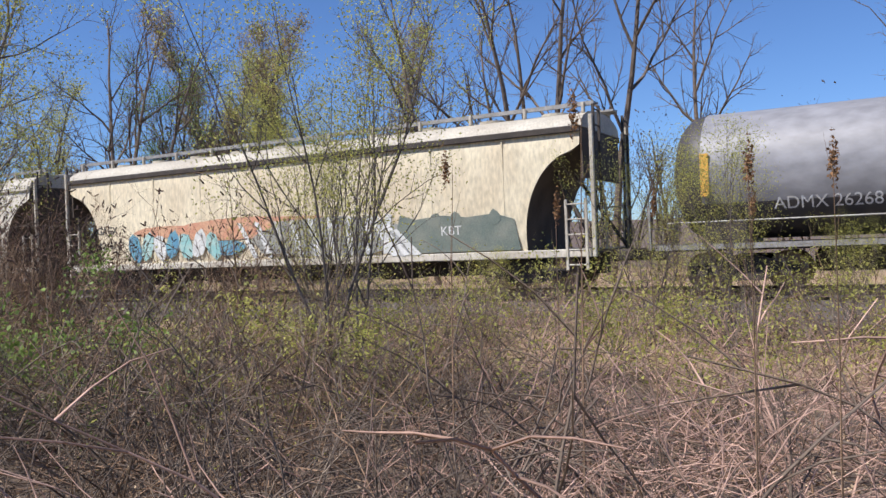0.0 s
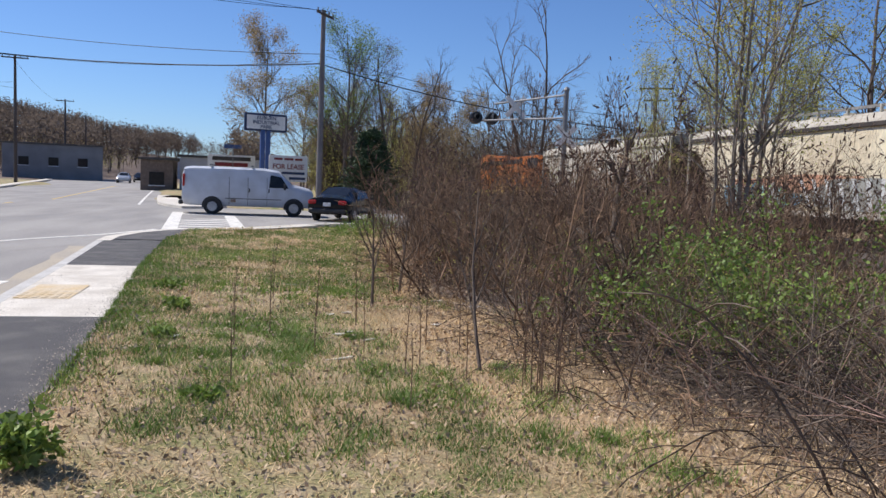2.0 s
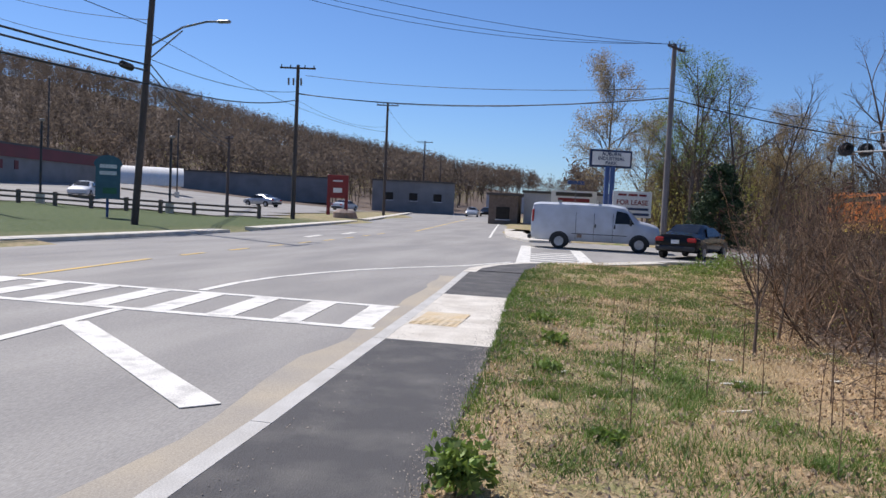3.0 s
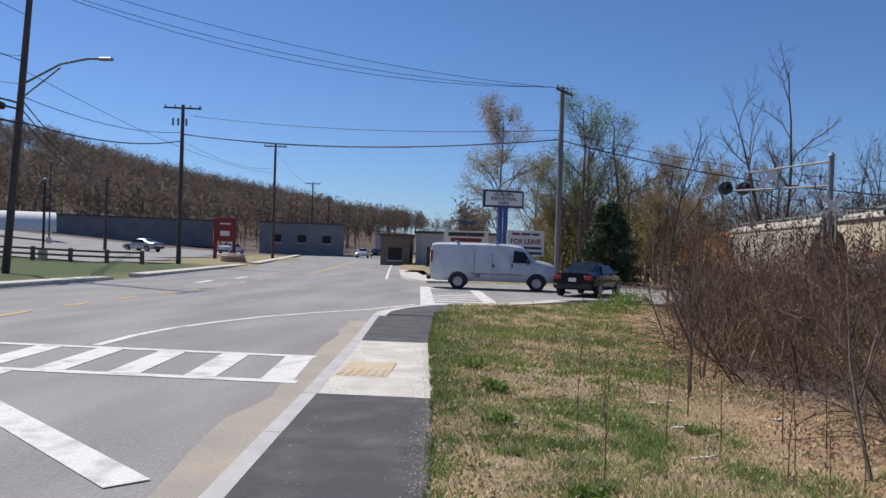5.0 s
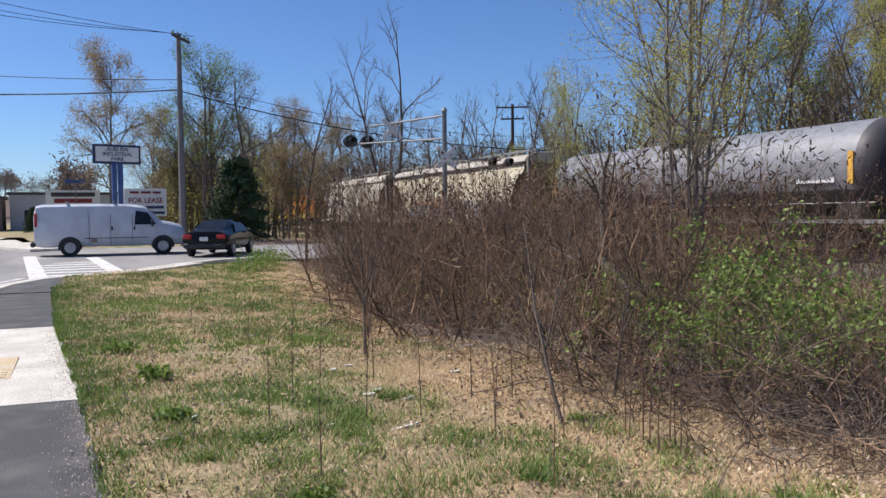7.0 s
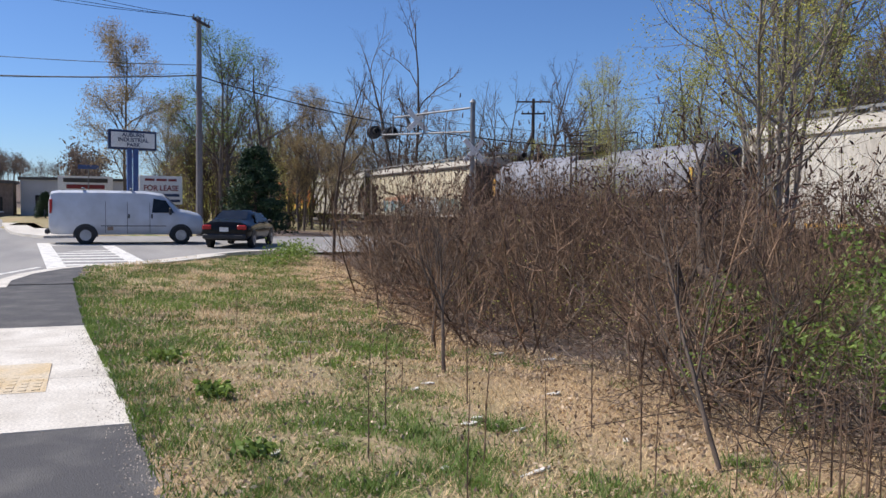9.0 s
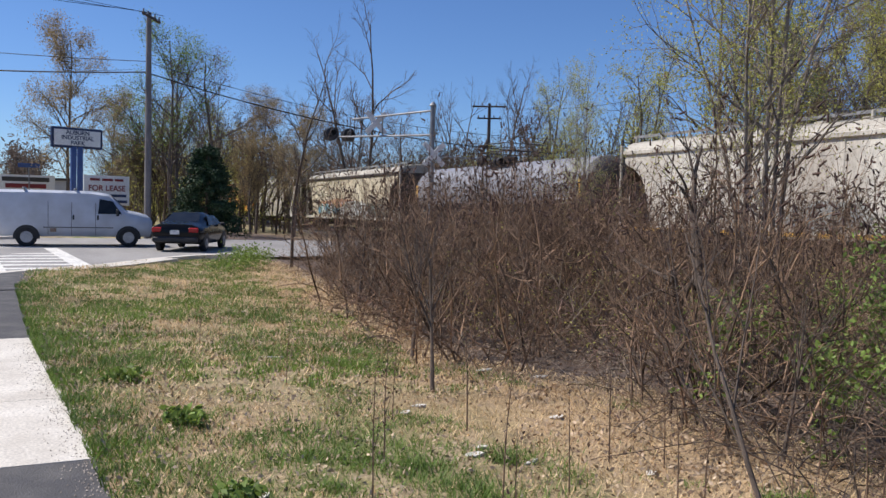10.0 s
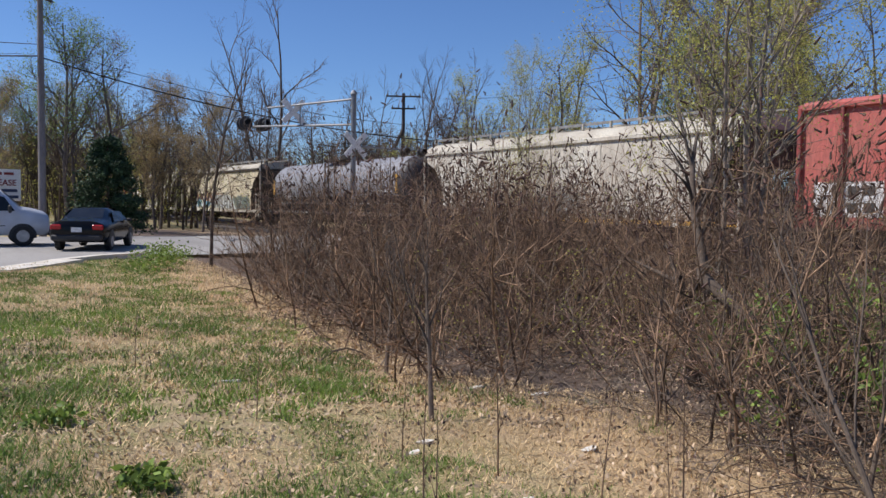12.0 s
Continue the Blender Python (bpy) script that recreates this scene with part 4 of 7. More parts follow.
def build_train():
    # (maker, front, rear) along the track at the clip's start
    def put(car, front, rear):
        MOVERS.append((car, (front + rear) / 2))

    put(make_loco(17.6), 62.9, 45.3)
    put(make_hopper(17.9, CREAM_OLD, "weathered cream covered hopper wagon behind the locomotive"), 44.3, 26.4)
    put(make_hopper(19.4, CREAM, "cream covered hopper wagon with graffiti along its side", graffiti=paint_front_hopper), 24.9, 5.5)
    put(make_tank(19.1), 4.45, -14.65)
    put(make_hopper(18.3, CREAM_OLD, "weathered cream covered hopper wagon with yellow reflectors", graffiti=paint_rear_hopper), -15.85, -34.15)
    put(make_red_car(18.0), -35.45, -53.45)


build_train()

# ---- plants ----
def sticks_mesh(segs, name, material, sides=3):
    """Tapered sticks from rows of (x0 y0 z0 x1 y1 z1 r0 r1)."""
    a = np.asarray(segs, float)
    p, q, r0, r1 = a[:, :3], a[:, 3:6], a[:, 6], a[:, 7]
    d = q - p
    d /= np.linalg.norm(d, axis=1, keepdims=True) + 1e-9
    ref = np.where(np.abs(d[:, 2:3]) < 0.9, [[0, 0, 1.0]], [[1.0, 0, 0]])
    u = np.cross(d, ref)
    u /= np.linalg.norm(u, axis=1, keepdims=True) + 1e-9
    w = np.cross(d, u)
    ang = 2 * np.pi * np.arange(sides) / sides
    ring = np.cos(ang)[None, :, None] * u[:, None] + np.sin(ang)[None, :, None] * w[:, None]
    v = np.concatenate([p[:, None] + ring * r0[:, None, None], q[:, None] + ring * r1[:, None, None]], 1)
    k = np.arange(sides)
    f = np.stack([k, (k + 1) % sides, (k + 1) % sides + sides, k + sides], -1)
    faces = (f[None] + (np.arange(len(a)) * 2 * sides)[:, None, None]).reshape(-1, 4)
    return v.reshape(-1, 3), faces


def grow(r, base, way, length, radius, depth, kids, spread, bend=0.25, up=0.25, parts=4, shrink=0.6, start=0.25, thin=0.55):
    """A branching stick figure; returns segments and the twig tips."""
    segs, tips = [], []

    def shoot(p, d, ln, rad, left):
        p, d = np.array(p, float), np.array(d, float)
        n = parts if left == depth else max(2, parts - 3) if left else 1
        spots = []
        for i in range(n):
            d = d + r.normal(0, bend / n ** 0.5, 3) + np.array([0, 0, up / n])
            d /= np.linalg.norm(d)
            q = p + d * ln / n
            ra, rb = rad * (1 - 0.75 * i / n), rad * (1 - 0.75 * (i + 1) / n)
            segs.append((*p, *q, ra, rb, left))
            spots.append((p, q, d, ra))
            p = q
        tips.append((*p, *d))
        if not left:
            return
        for k in range(kids[len(kids) - left]):
            t = r.uniform(start, 1.0)
            i = min(int(t * n), n - 1)
            a, b, dd, ra = spots[i]
            o = a + (b - a) * (t * n - i)
            side = r.normal(0, 1, 3)
            side -= side @ dd * dd
            side /= np.linalg.norm(side) + 1e-9
            nd = dd * math.cos(spread) + side * math.sin(spread)
            shoot(o, nd, ln * shrink * r.uniform(0.6, 1.1) * (1.15 - 0.5 * t), ra * thin, left - 1)

    shoot(base, way, length, radius, depth)
    return segs, tips


def branching(r, base, way, length, radius, levels, wob=0.3, segs=(9, 6, 4, 3, 2)):
    """A branching figure; levels hold (count, length ratio, angle, lift, start) for each order of branch."""
    out, tips, top = [], [], len(levels)

    def shoot(p, d, ln, rad, i):
        p, d, n = np.array(p, float), np.array(d, float), segs[i]
        lift = levels[i - 1][3] if i else 0.0
        spots = []
        for k in range(n):
            d = d + r.normal(0, wob * (0.5 if i == 0 else 1.0) / n ** 0.5, 3) + np.array([0, 0, lift / n])
            d /= np.linalg.norm(d)
            q = p + d * ln / n
            ra, rb = rad * (1 - 0.8 * k / n), rad * (1 - 0.8 * (k + 1) / n)
            out.append((*p, *q, ra, rb, top - i))
            spots.append((p, q, d, ra))
            p = q
        tips.append((*p, *d))
        if i == top:
            return
        count, ratio, angle, _, start = levels[i]
        turn = r.uniform(0, 6.283)
        for k in range(count):
            t = min(start + (1 - start) * (k + r.random()) / count, 0.999)
            a, b, dd, ra = spots[int(t * n)]
            o = a + (b - a) * (t * n - int(t * n))
            u = np.cross(dd, (0.31, 0.17, 0.93))
            u /= np.linalg.norm(u) + 1e-9
            az, an = turn + 2.4 * k + r.normal(0, 0.5), angle * r.uniform(0.65, 1.3)
            nd = dd * math.cos(an) + (u * math.cos(az) + np.cross(dd, u) * math.sin(az)) * math.sin(an)
            shoot(o, nd, ln * ratio * (1.2 - 0.75 * t) * r.uniform(0.65, 1.2), min(ra * 0.75, rad * 0.5), i + 1)

    shoot(base, np.array(way) / np.linalg.norm(way), length, radius, 0)
    return out, tips


def arching(r, base, way, length, radius, droop=1.3, twigs=4, n=7):
    """One bramble cane that rises, bows over and carries short side twigs."""
    out = []

    def run(p, d, ln, rad, k, drop):
        p, d, pts = np.array(p, float), np.array(d, float) / np.linalg.norm(d), []
        for j in range(k):
            d = d + r.normal(0, 0.13, 3) - np.array([0, 0, drop / k])
            d /= np.linalg.norm(d)
            q = p + d * ln / k
            out.append((*p, *q, rad * (1 - 0.6 * j / k), rad * (1 - 0.6 * (j + 1) / k), 0))
            pts.append((q, d))
            p = q
        return pts

    for j, (q, d) in enumerate(run(base, way, length, radius, n, droop)[1:]):
        if j < twigs:
            run(q, d + r.normal(0, 0.75, 3), length * r.uniform(0.15, 0.4), radius * 0.6, 3, 0.2)
    return out


def leaf_cards(r, spots, size, spread, each, slim=0.5):
    """Small folded leaves scattered round the twig tips, as two-triangle quads."""
    s = np.repeat(np.asarray(spots)[:, :3], each, 0)
    n = len(s)
    c = s + r.normal(0, spread, (n, 3))
    a = r.normal(0, 1, (n, 3))
    a /= np.linalg.norm(a, axis=1, keepdims=True)
    b = np.cross(a, r.normal(0, 1, (n, 3)))
    b /= np.linalg.norm(b, axis=1, keepdims=True) + 1e-9
    k = size * r.uniform(0.6, 1.3, (n, 1))
    v = np.stack([c - a * k, c + b * k * slim, c + a * k, c - b * k * slim], 1).reshape(-1, 3)
    return v, np.arange(n * 4).reshape(-1, 4)


def tree(name, label, seed, height, radius, levels, bark, leaves=None, leaf=(0.05, 0.25, 6), lean=(0, 0), stems=1, base_spread=0.0, wob=0.3, category="tree"):
    """A tree with a tapered trunk, limbs and twigs, and a thin crown of young leaves where it has them."""
    r = np.random.default_rng(seed)
    segs, tips, runs = [], [], []
    for k in range(stems):
        d = np.array([lean[0], lean[1], 1.0]) + (r.normal(0, base_spread, 3) * (1, 1, 0) if stems > 1 else 0)
        s, t = branching(r, (r.normal(0, 0.15 * (stems > 1)), r.normal(0, 0.15 * (stems > 1)), -0.15), d, height * r.uniform(0.85, 1.0), radius * r.uniform(0.8, 1.1), levels, wob)
        runs.append(s[:9])
        segs += [q for q in s if q[8] < len(levels)]
        tips += t
    root = thing(name, label, category)
    for run in runs:
        part("trunk", Geo().tube([run[0][:3]] + [s[3:6] for s in run], [run[0][6]] + [s[7] for s in run], 7), bark, root, smooth=True)
    t = new("branchwork", arrays_mesh("branchwork", *sticks_mesh(segs, "", bark), bark, True))
    t.parent = root
    tagged(t, kind="stuff")
    if leaves:
        v, f = leaf_cards(r, [p for p in tips if p[2] > height * 0.15], *leaf)
        c = new("crown", arrays_mesh("crown", v, f, leaves))
        c.parent = root
    return root


def place(root, x, y, turn=0, size=1.0, sink=0.0):
    root.matrix_basis = pose(x, y, land(x, y) - sink, 0, 0, turn) @ Matrix.Scale(size, 4)
    return root


def another(root, x, y, turn, size, label=""):
    c = copy_thing(root, Matrix.Identity(4))
    place(c, x, y, turn, size)
    return tagged(c, label)


def scatter(bases, spots, rr):
    """Copies of base arrays (v, f) at rows of (x, y, z, turn, size, tilt), as one pair of arrays."""
    vs, fs, k = [], [], 0
    for x, y, z, turn, size, tilt in spots:
        v, f = bases[rr.integers(len(bases))]
        c, s = math.cos(turn), math.sin(turn)
        w = v * size
        w = np.stack([w[:, 0] + tilt * w[:, 2], w[:, 1], w[:, 2]], 1)
        vs.append(np.stack([c * w[:, 0] - s * w[:, 1] + x, s * w[:, 0] + c * w[:, 1] + y, w[:, 2] + z], 1))
        fs.append(f + k)
        k += len(v)
    return np.concatenate(vs), np.concatenate(fs)


def stuff(name, arrays, material, label, category):
    return tagged(new(name, arrays_mesh(name, *arrays, material)), label, category, kind="stuff")


def edge_at(x):
    return interp(x, EDGE_Y)


def off_limits(x, y):
    n = x * TN.x + y * TN.y
    return in_street(x, y) > -0.4 or abs(n - TRACK_N) < 3.1


def build_thicket():
    r = np.random.default_rng(11)
    # upright sumac-like stems with dark heads: the tall brown mass
    tall, heads = [], []
    for k in range(12):
        segs, tips = [], []
        for j in range(2):
            d = r.normal(0, 0.4, 3) * (1, 1, 0) + (0, 0, 1)
            s, t = branching(r, (r.normal(0, 0.25), r.normal(0, 0.25), -0.1), d, r.uniform(1.1, 2.0), 0.013, ((7, 0.55, 0.8, 0.5, 0.15), (5, 0.5, 0.8, 0.4, 0.15), (2, 0.55, 0.8, 0.2, 0.2)), 0.7, (6, 4, 2, 1))
            segs += s
            tips += t
        tall.append(sticks_mesh(segs, "", None))
        hs = [(*p[:3], *(np.array(p[:3]) + np.array(p[3:6]) * 0.05), 0.008, 0.005) for p in tips if p[2] > 1.15][::6]
        heads.append(sticks_mesh(hs, "", None, 4) if hs else sticks_mesh([(0, 0, 1.6, 0, 0, 1.7, 0.015, 0.005)], "", None, 4))
    low = []
    for k in range(12):
        segs = []
        for j in range(5):
            d = r.normal(0, 0.75, 3) * (1, 1, 0) + (0, 0, 0.9)
            segs += arching(r, (r.normal(0, 0.25), r.normal(0, 0.25), -0.05), d, r.uniform(0.8, 1.8), r.uniform(0.005, 0.009), r.uniform(0.9, 1.9))
        low.append(sticks_mesh(segs, "", None))
    pale = []
    for k in range(8):
        segs = []
        for j in range(2):
            d = r.normal(0, 0.4, 3) * (1, 1, 0) + (0, 0, 1)
            s, t = branching(r, (r.normal(0, 0.2), r.normal(0, 0.2), -0.05), d, r.uniform(0.9, 1.8), 0.010, ((6, 0.5, 0.7, 0.3, 0.2), (4, 0.5, 0.7, 0.1, 0.2)), 0.4, (6, 3, 2))
            segs += s
        pale.append(sticks_mesh(segs, "", None))

    def spots(n, x0, x1, y0, y1, size, test=None, tilt=0.15):
        out = []
        while len(out) < n:
            x = r.uniform(x0, x1)
            y = edge_at(x) + y0 + (y1 - y0) * r.random()
            if off_limits(x, y) or (test and not test(x, y)):
                n -= 0.2
                continue
            low_end = 0.45 + 0.55 * smooth(-25, -18, x)
            out.append((x, y, land(x, y), r.uniform(0, 6.28), r.uniform(*size) * low_end, r.normal(0, tilt)))
        return out

    def open_green(x, y):
        return min(math.hypot(x + 8.4, y - 4.1), math.hypot(x + 7.0, y - 3.2), math.hypot(x + 6.0, y - 4.0)) > 0.6 and noise.noise((x * 0.55, y * 0.55, 2)) + 0.35 * noise.noise((x * 1.7, y * 1.7, 6)) > -0.22

    def clear(x, y):
        return math.hypot(x - 0.6, y - 0.1) > 1.5

    wood = spots(380, -24, -7.5, 0.25, 7.5, (0.8, 1.6), open_green, 0.17)
    wood += spots(40, -29.5, -23, -0.3, 4.5, (0.35, 0.8), open_green, 0.25)
    wood += spots(110, -22, -12.5, 2.6, 8.2, (1.35, 1.8), open_green, 0.15)
    nearer = spots(40, -9, -3, 1.2, 6, (0.5, 0.9), open_green, 0.3)
    for x in r.uniform(-16, 9, 80):
        y = (TRACK_N + r.uniform(4.0, 7.5) - x * TN.x) / TN.y
        wood.append((x, y, land(x, y), r.uniform(0, 6.28), r.uniform(0.9, 1.4), r.normal(0, 0.15)))
    ra, rb = np.random.default_rng(5), np.random.default_rng(5)
    stuff("sumac_thicket", scatter(tall, wood + nearer, ra), TWIG_BROWN, "dense leafless brown thicket with upright stems", "thicket")
    stuff("sumac_heads", scatter(heads, wood[:-80], rb), SEED_HEAD, "dark dry seed heads on thicket stems", "seed heads")
    canes = spots(300, -2.2, 7, 0.1, 5.5, (0.55, 1.0), clear, 0.3) + spots(330, -10, 7, 5, 16.2, (0.6, 1.1), None, 0.3) + spots(90, -24, -3, 0.2, 6.5, (0.5, 0.95), None, 0.3)
    stuff("bramble_tangle", scatter(low, canes, ra), TWIG_PINK, "low tangle of dry pinkish bramble canes", "brambles")
    shade = spots(150, -1.0, 7, 0.1, 5.5, (0.6, 1.05), clear, 0.3) + spots(60, -6.0, -1.0, 0.1, 5.5, (0.6, 1.05), clear, 0.3) + spots(160, -10, 7, 5, 16.2, (0.6, 1.1), None, 0.3) + spots(460, -27, -3, 0.05, 6.5, (0.5, 1.1), None, 0.3)
    stuff("bramble_arches", scatter(low, shade, ra), TWIG_BROWN, "dark arching bramble canes", "brambles")
    stout = []
    for k in range(8):
        segs = []
        for j in range(3):
            d = r.normal(0, 0.55, 3) * (1, 1, 0) + (0, 0, 1)
            segs += arching(r, (r.normal(0, 0.3), r.normal(0, 0.3), -0.05), d, r.uniform(1.3, 2.2), r.uniform(0.008, 0.013), r.uniform(0.4, 1.5), 6, 8)
        stout.append(sticks_mesh(segs, "", None))
    stuff("stout_canes", scatter(stout, spots(34, -2.0, 5.5, 0.25, 4.0, (0.6, 1.0), clear, 0.25), ra), TWIG_PINK, "stout pinkish canes bowing over the brambles", "brambles")
    stuff("dark_canes", scatter(stout, spots(40, -5.5, 5.5, 0.25, 4.5, (0.6, 1.0), clear, 0.25) + spots(60, -22, -5.5, 0.2, 5.0, (0.6, 1.0), open_green, 0.25), ra), BARK_DARK, "dark crooked canes in the brambles", "brambles")
    dry = spots(40, -5, 6.5, 0.2, 7, (0.5, 0.9), clear, 0.3) + spots(150, -23, -3.5, 0.05, 7, (0.6, 1.2), open_green, 0.35) + spots(110, -12, 6, 6, 16.4, (0.6, 1.15), None, 0.3)
    for x in r.uniform(-38, 8, 90):
        y = (TRACK_N + r.uniform(4.2, 8.0) - x * TN.x) / TN.y
        dry.append((x, y, land(x, y), r.uniform(0, 6.28), r.uniform(0.7, 1.2), r.normal(0, 0.2)))
    # the same canes in dark bark colour, standing in for shade inside the brambles
    stuff("dark_brambles", scatter(low, spots(200, -7.0, -1.2, 0.15, 5.5, (0.6, 1.05), clear, 0.3) + spots(130, -12, 8, 11.0, 14.7, (0.7, 1.2), None, 0.3), ra), BARK_DARK, "tangle of bramble canes coloured dark for the shaded interior", "brambles")
    stuff("dry_shrubs", scatter(pale, dry, ra), TWIG_GREY, "pale dry shrub stems standing in the thicket", "shrubs")
    stuff("fallen_sticks", scatter(low, [(x, y, z + 0.03, a, 0.45, 2.2) for x, y, z, a, s, q in spots(70, -16, 3, -0.3, 2.2, (0.5, 0.6), clear)], ra), TWIG_GREY, "pale dead sticks lying at the thicket's edge", "sticks")
    # budding twigs: a thin haze of small leaves through the brambles
    at = spots(420, -13, -3.0, 0.8, 7, (1, 1)) + spots(330, -9, 6, 5, 16.0, (1, 1)) + spots(120, -22, -13, 1.5, 7, (1, 1))
    hub = np.array([(x, y, z + abs(r.normal(0.5, 0.35))) for x, y, z, *_ in at])
    stuff("budding_leaves", leaf_cards(r, np.repeat(hub, 5, 0) + r.normal(0, 0.16, (len(hub) * 5, 3)), 0.016, 0.05, 4), LEAF_YELLOW, "small yellow-green leaves opening on the brambles", "leaves")
    # green undergrowth: leafy bushes in the middle of the thicket
    for k, (x, y, w, hgt, n) in enumerate([(-7.9, 4.1, 1.1, 1.0, 1900), (-6.7, 3.3, 0.95, 0.85, 1700), (-5.9, 4.6, 0.9, 0.8, 900), (-9.6, 4.4, 0.7, 0.6, 500), (-5.0, 6.6, 1.3, 0.9, 1600), (-1.6, 8.8, 1.6, 0.9, 1300), (2.6, 9.5, 1.8, 0.9, 1200), (-8.5, 7.6, 1.4, 0.9, 1200), (-3.4, 10.6, 1.5, 1.0, 1500), (-6.4, 12.0, 1.6, 1.1, 1500), (-9.5, 13.0, 1.6, 1.1, 1400), (0.6, 11.4, 1.6, 1.0, 1400), (-0.6, 14.6, 1.8, 1.0, 1300), (-4.4, 15.2, 1.8, 1.0, 1300)]):
        root = thing("green_bush", "low bush with fresh bright green leaves in the brambles", "bush", "green bushes")
        segs = []
        for j in range(26):
            d = r.normal(0, 0.6, 3) * (1, 1, 0) + (0, 0, 1)
            s, t = grow(r, (r.normal(0, w * 0.5), r.normal(0, w * 0.5), -0.05), d / np.linalg.norm(d), hgt * r.uniform(0.9, 1.5), 0.007, 1, (4,), 0.7, 0.3, 0.2, 4, 0.5)
            segs += s
        o = new("stem", arrays_mesh("stem", *sticks_mesh(segs, "", None), TWIG_GREY))
        o.parent = root
        tagged(o, kind="stuff")
        m = 34
        hub = np.stack([r.normal(0, w * 0.6, m), r.normal(0, w * 0.6, m), np.abs(r.normal(0.55, 0.3, m)) * hgt * 1.3], 1)
        c = hub[r.integers(0, m, n)] + r.normal(0, 0.11, (n, 3)) * w
        c[:, 2] = np.abs(c[:, 2])
        o = new("leaves", arrays_mesh("leaves", *leaf_cards(r, c, 0.026, 0.03, 2), LEAF_GREEN if k < 4 else LEAF_YELLOW))
        o.parent = root
        place(root, x, y)


build_thicket()


def build_grass():
    r = np.random.default_rng(3)

    def blades(n, x0, x1, y0, y1, length, width, flat, keep):
        x = r.uniform(x0, x1, n * 2)
        u = r.random(n * 2)
        ya = np.interp(x, [p[0] for p in PATH_Y], [p[1] for p in PATH_Y])
        yb = np.interp(x, [p[0] for p in EDGE_Y], [p[1] for p in EDGE_Y])
        y = ya + y0 + (yb + y1 - ya - y0) * u
        pts = [(a, b) for a, b in zip(x, y) if keep(a, b) and in_street(a, b) < -0.3][:n]
        p = np.array([(a, b, land(a, b)) for a, b in pts])
        m = len(p)
        az = r.uniform(0, 6.283, m)
        tilt = r.normal(flat, 0.3, m)
        ln = length * r.uniform(0.5, 1.3, m)
        d = np.stack([np.cos(az) * np.sin(tilt), np.sin(az) * np.sin(tilt), np.abs(np.cos(tilt)) + 0.05], 1)
        s = np.stack([-np.sin(az), np.cos(az), 0 * az], 1) * width
        tip = p + d * ln[:, None]
        tip[:, 2] -= 0.15 * ln * np.sin(tilt) ** 2
        v = np.stack([p - s, p + s, tip], 1).reshape(-1, 3)
        return v, np.arange(m * 3).reshape(-1, 3)

    def rim(n):
        # lush grass hanging over the path's edge
        x = np.concatenate([r.uniform(-20, -5, n // 3), r.uniform(-20, -8, n - n // 3)])
        x = x[[noise.noise((q * 1.6, 0, 3)) + r.normal(0, 0.15) > -0.1 for q in x]]
        n = len(x)
        y = np.interp(x, [p[0] for p in PATH_Y], [p[1] for p in PATH_Y]) + np.abs(r.normal(0, 0.24, n)) - 0.03
        p = np.array([(a, b, land(a, max(b, interp(a, PATH_Y) + 0.02))) for a, b in zip(x, y)])
        az, ln = r.uniform(0, 6.283, n), r.uniform(0.03, 0.10, n)[:, None]
        s = np.stack([-np.sin(az), np.cos(az), 0 * az], 1) * 0.005
        tip = p + np.stack([np.cos(az) * 0.6, np.sin(az) * 0.6, 0.8 + 0 * az], 1) * ln
        return np.stack([p - s, p + s, tip], 1).reshape(-1, 3), None

    def tufts(count):
        # lush round tufts standing out of the thin turf
        vs = []
        for _ in range(count):
            x = r.uniform(-17, 0.5)
            a, b = interp(x, PATH_Y), edge_at(x)
            y = a + 0.1 + (b - a - 0.3) * r.random()
            if in_street(x, y) > -0.3 or noise.noise((x * 0.45, y * 0.45, 8)) < -0.15:
                continue
            n, w = int(r.uniform(60, 260)), r.uniform(0.05, 0.16)
            p = np.stack([x + r.normal(0, w, n) * r.uniform(0.7, 1.8), y + r.normal(0, w, n), np.full(n, land(x, y)) - 0.005], 1)
            az, ln = r.uniform(0, 6.283, n), (r.uniform(0.04, 0.13, n) * r.uniform(0.6, 1.1))[:, None]
            s = np.stack([-np.sin(az), np.cos(az), 0 * az], 1) * 0.0045
            tip = p + np.stack([np.cos(az) * 0.65, np.sin(az) * 0.65, 0.75 + 0 * az], 1) * ln
            vs.append(np.stack([p - s, p + s, tip], 1).reshape(-1, 3))
        return np.concatenate(vs), None

    green = lambda x, y: 0.6 * noise.noise((x * 0.55, y * 0.55, 1)) + 0.8 * noise.noise((x * 2.3, y * 2.3, 4)) + r.normal(0, 0.16) > 0.02 + 0.30 * smooth(-12, -6, x) + 0.35 * smooth(-1.4, 0.0, y - edge_at(x))
    a = [tufts(560), blades(90000, -10, 1.5, 0.02, 0.4, 0.045, 0.004, 0.8, green), blades(60000, -29, -10, 0.02, 0.2, 0.06, 0.009, 0.6, green), rim(22000)]
    v = np.concatenate([q[0] for q in a])
    stuff("grass", (v, np.arange(len(v)).reshape(-1, 3)), BLADE_GREEN, "tufts of short green spring grass", "grass")
    brown = lambda x, y: noise.noise((x * 0.7, y * 0.7, 9)) + r.normal(0, 0.3) > -0.3 - 0.8 * smooth(-1.6, -0.5, y - edge_at(x))
    a = [blades(80000, -10, 1.5, 0.02, 0.9, 0.08, 0.004, 1.15, brown), blades(50000, -29, -10, 0.02, 0.7, 0.10, 0.008, 1.1, brown)]
    v = np.concatenate([q[0] for q in a])
    stuff("dry_grass", (v, np.arange(len(v)).reshape(-1, 3)), BLADE_DRY, "matted dry straw-coloured grass", "grass")
    n = 15000
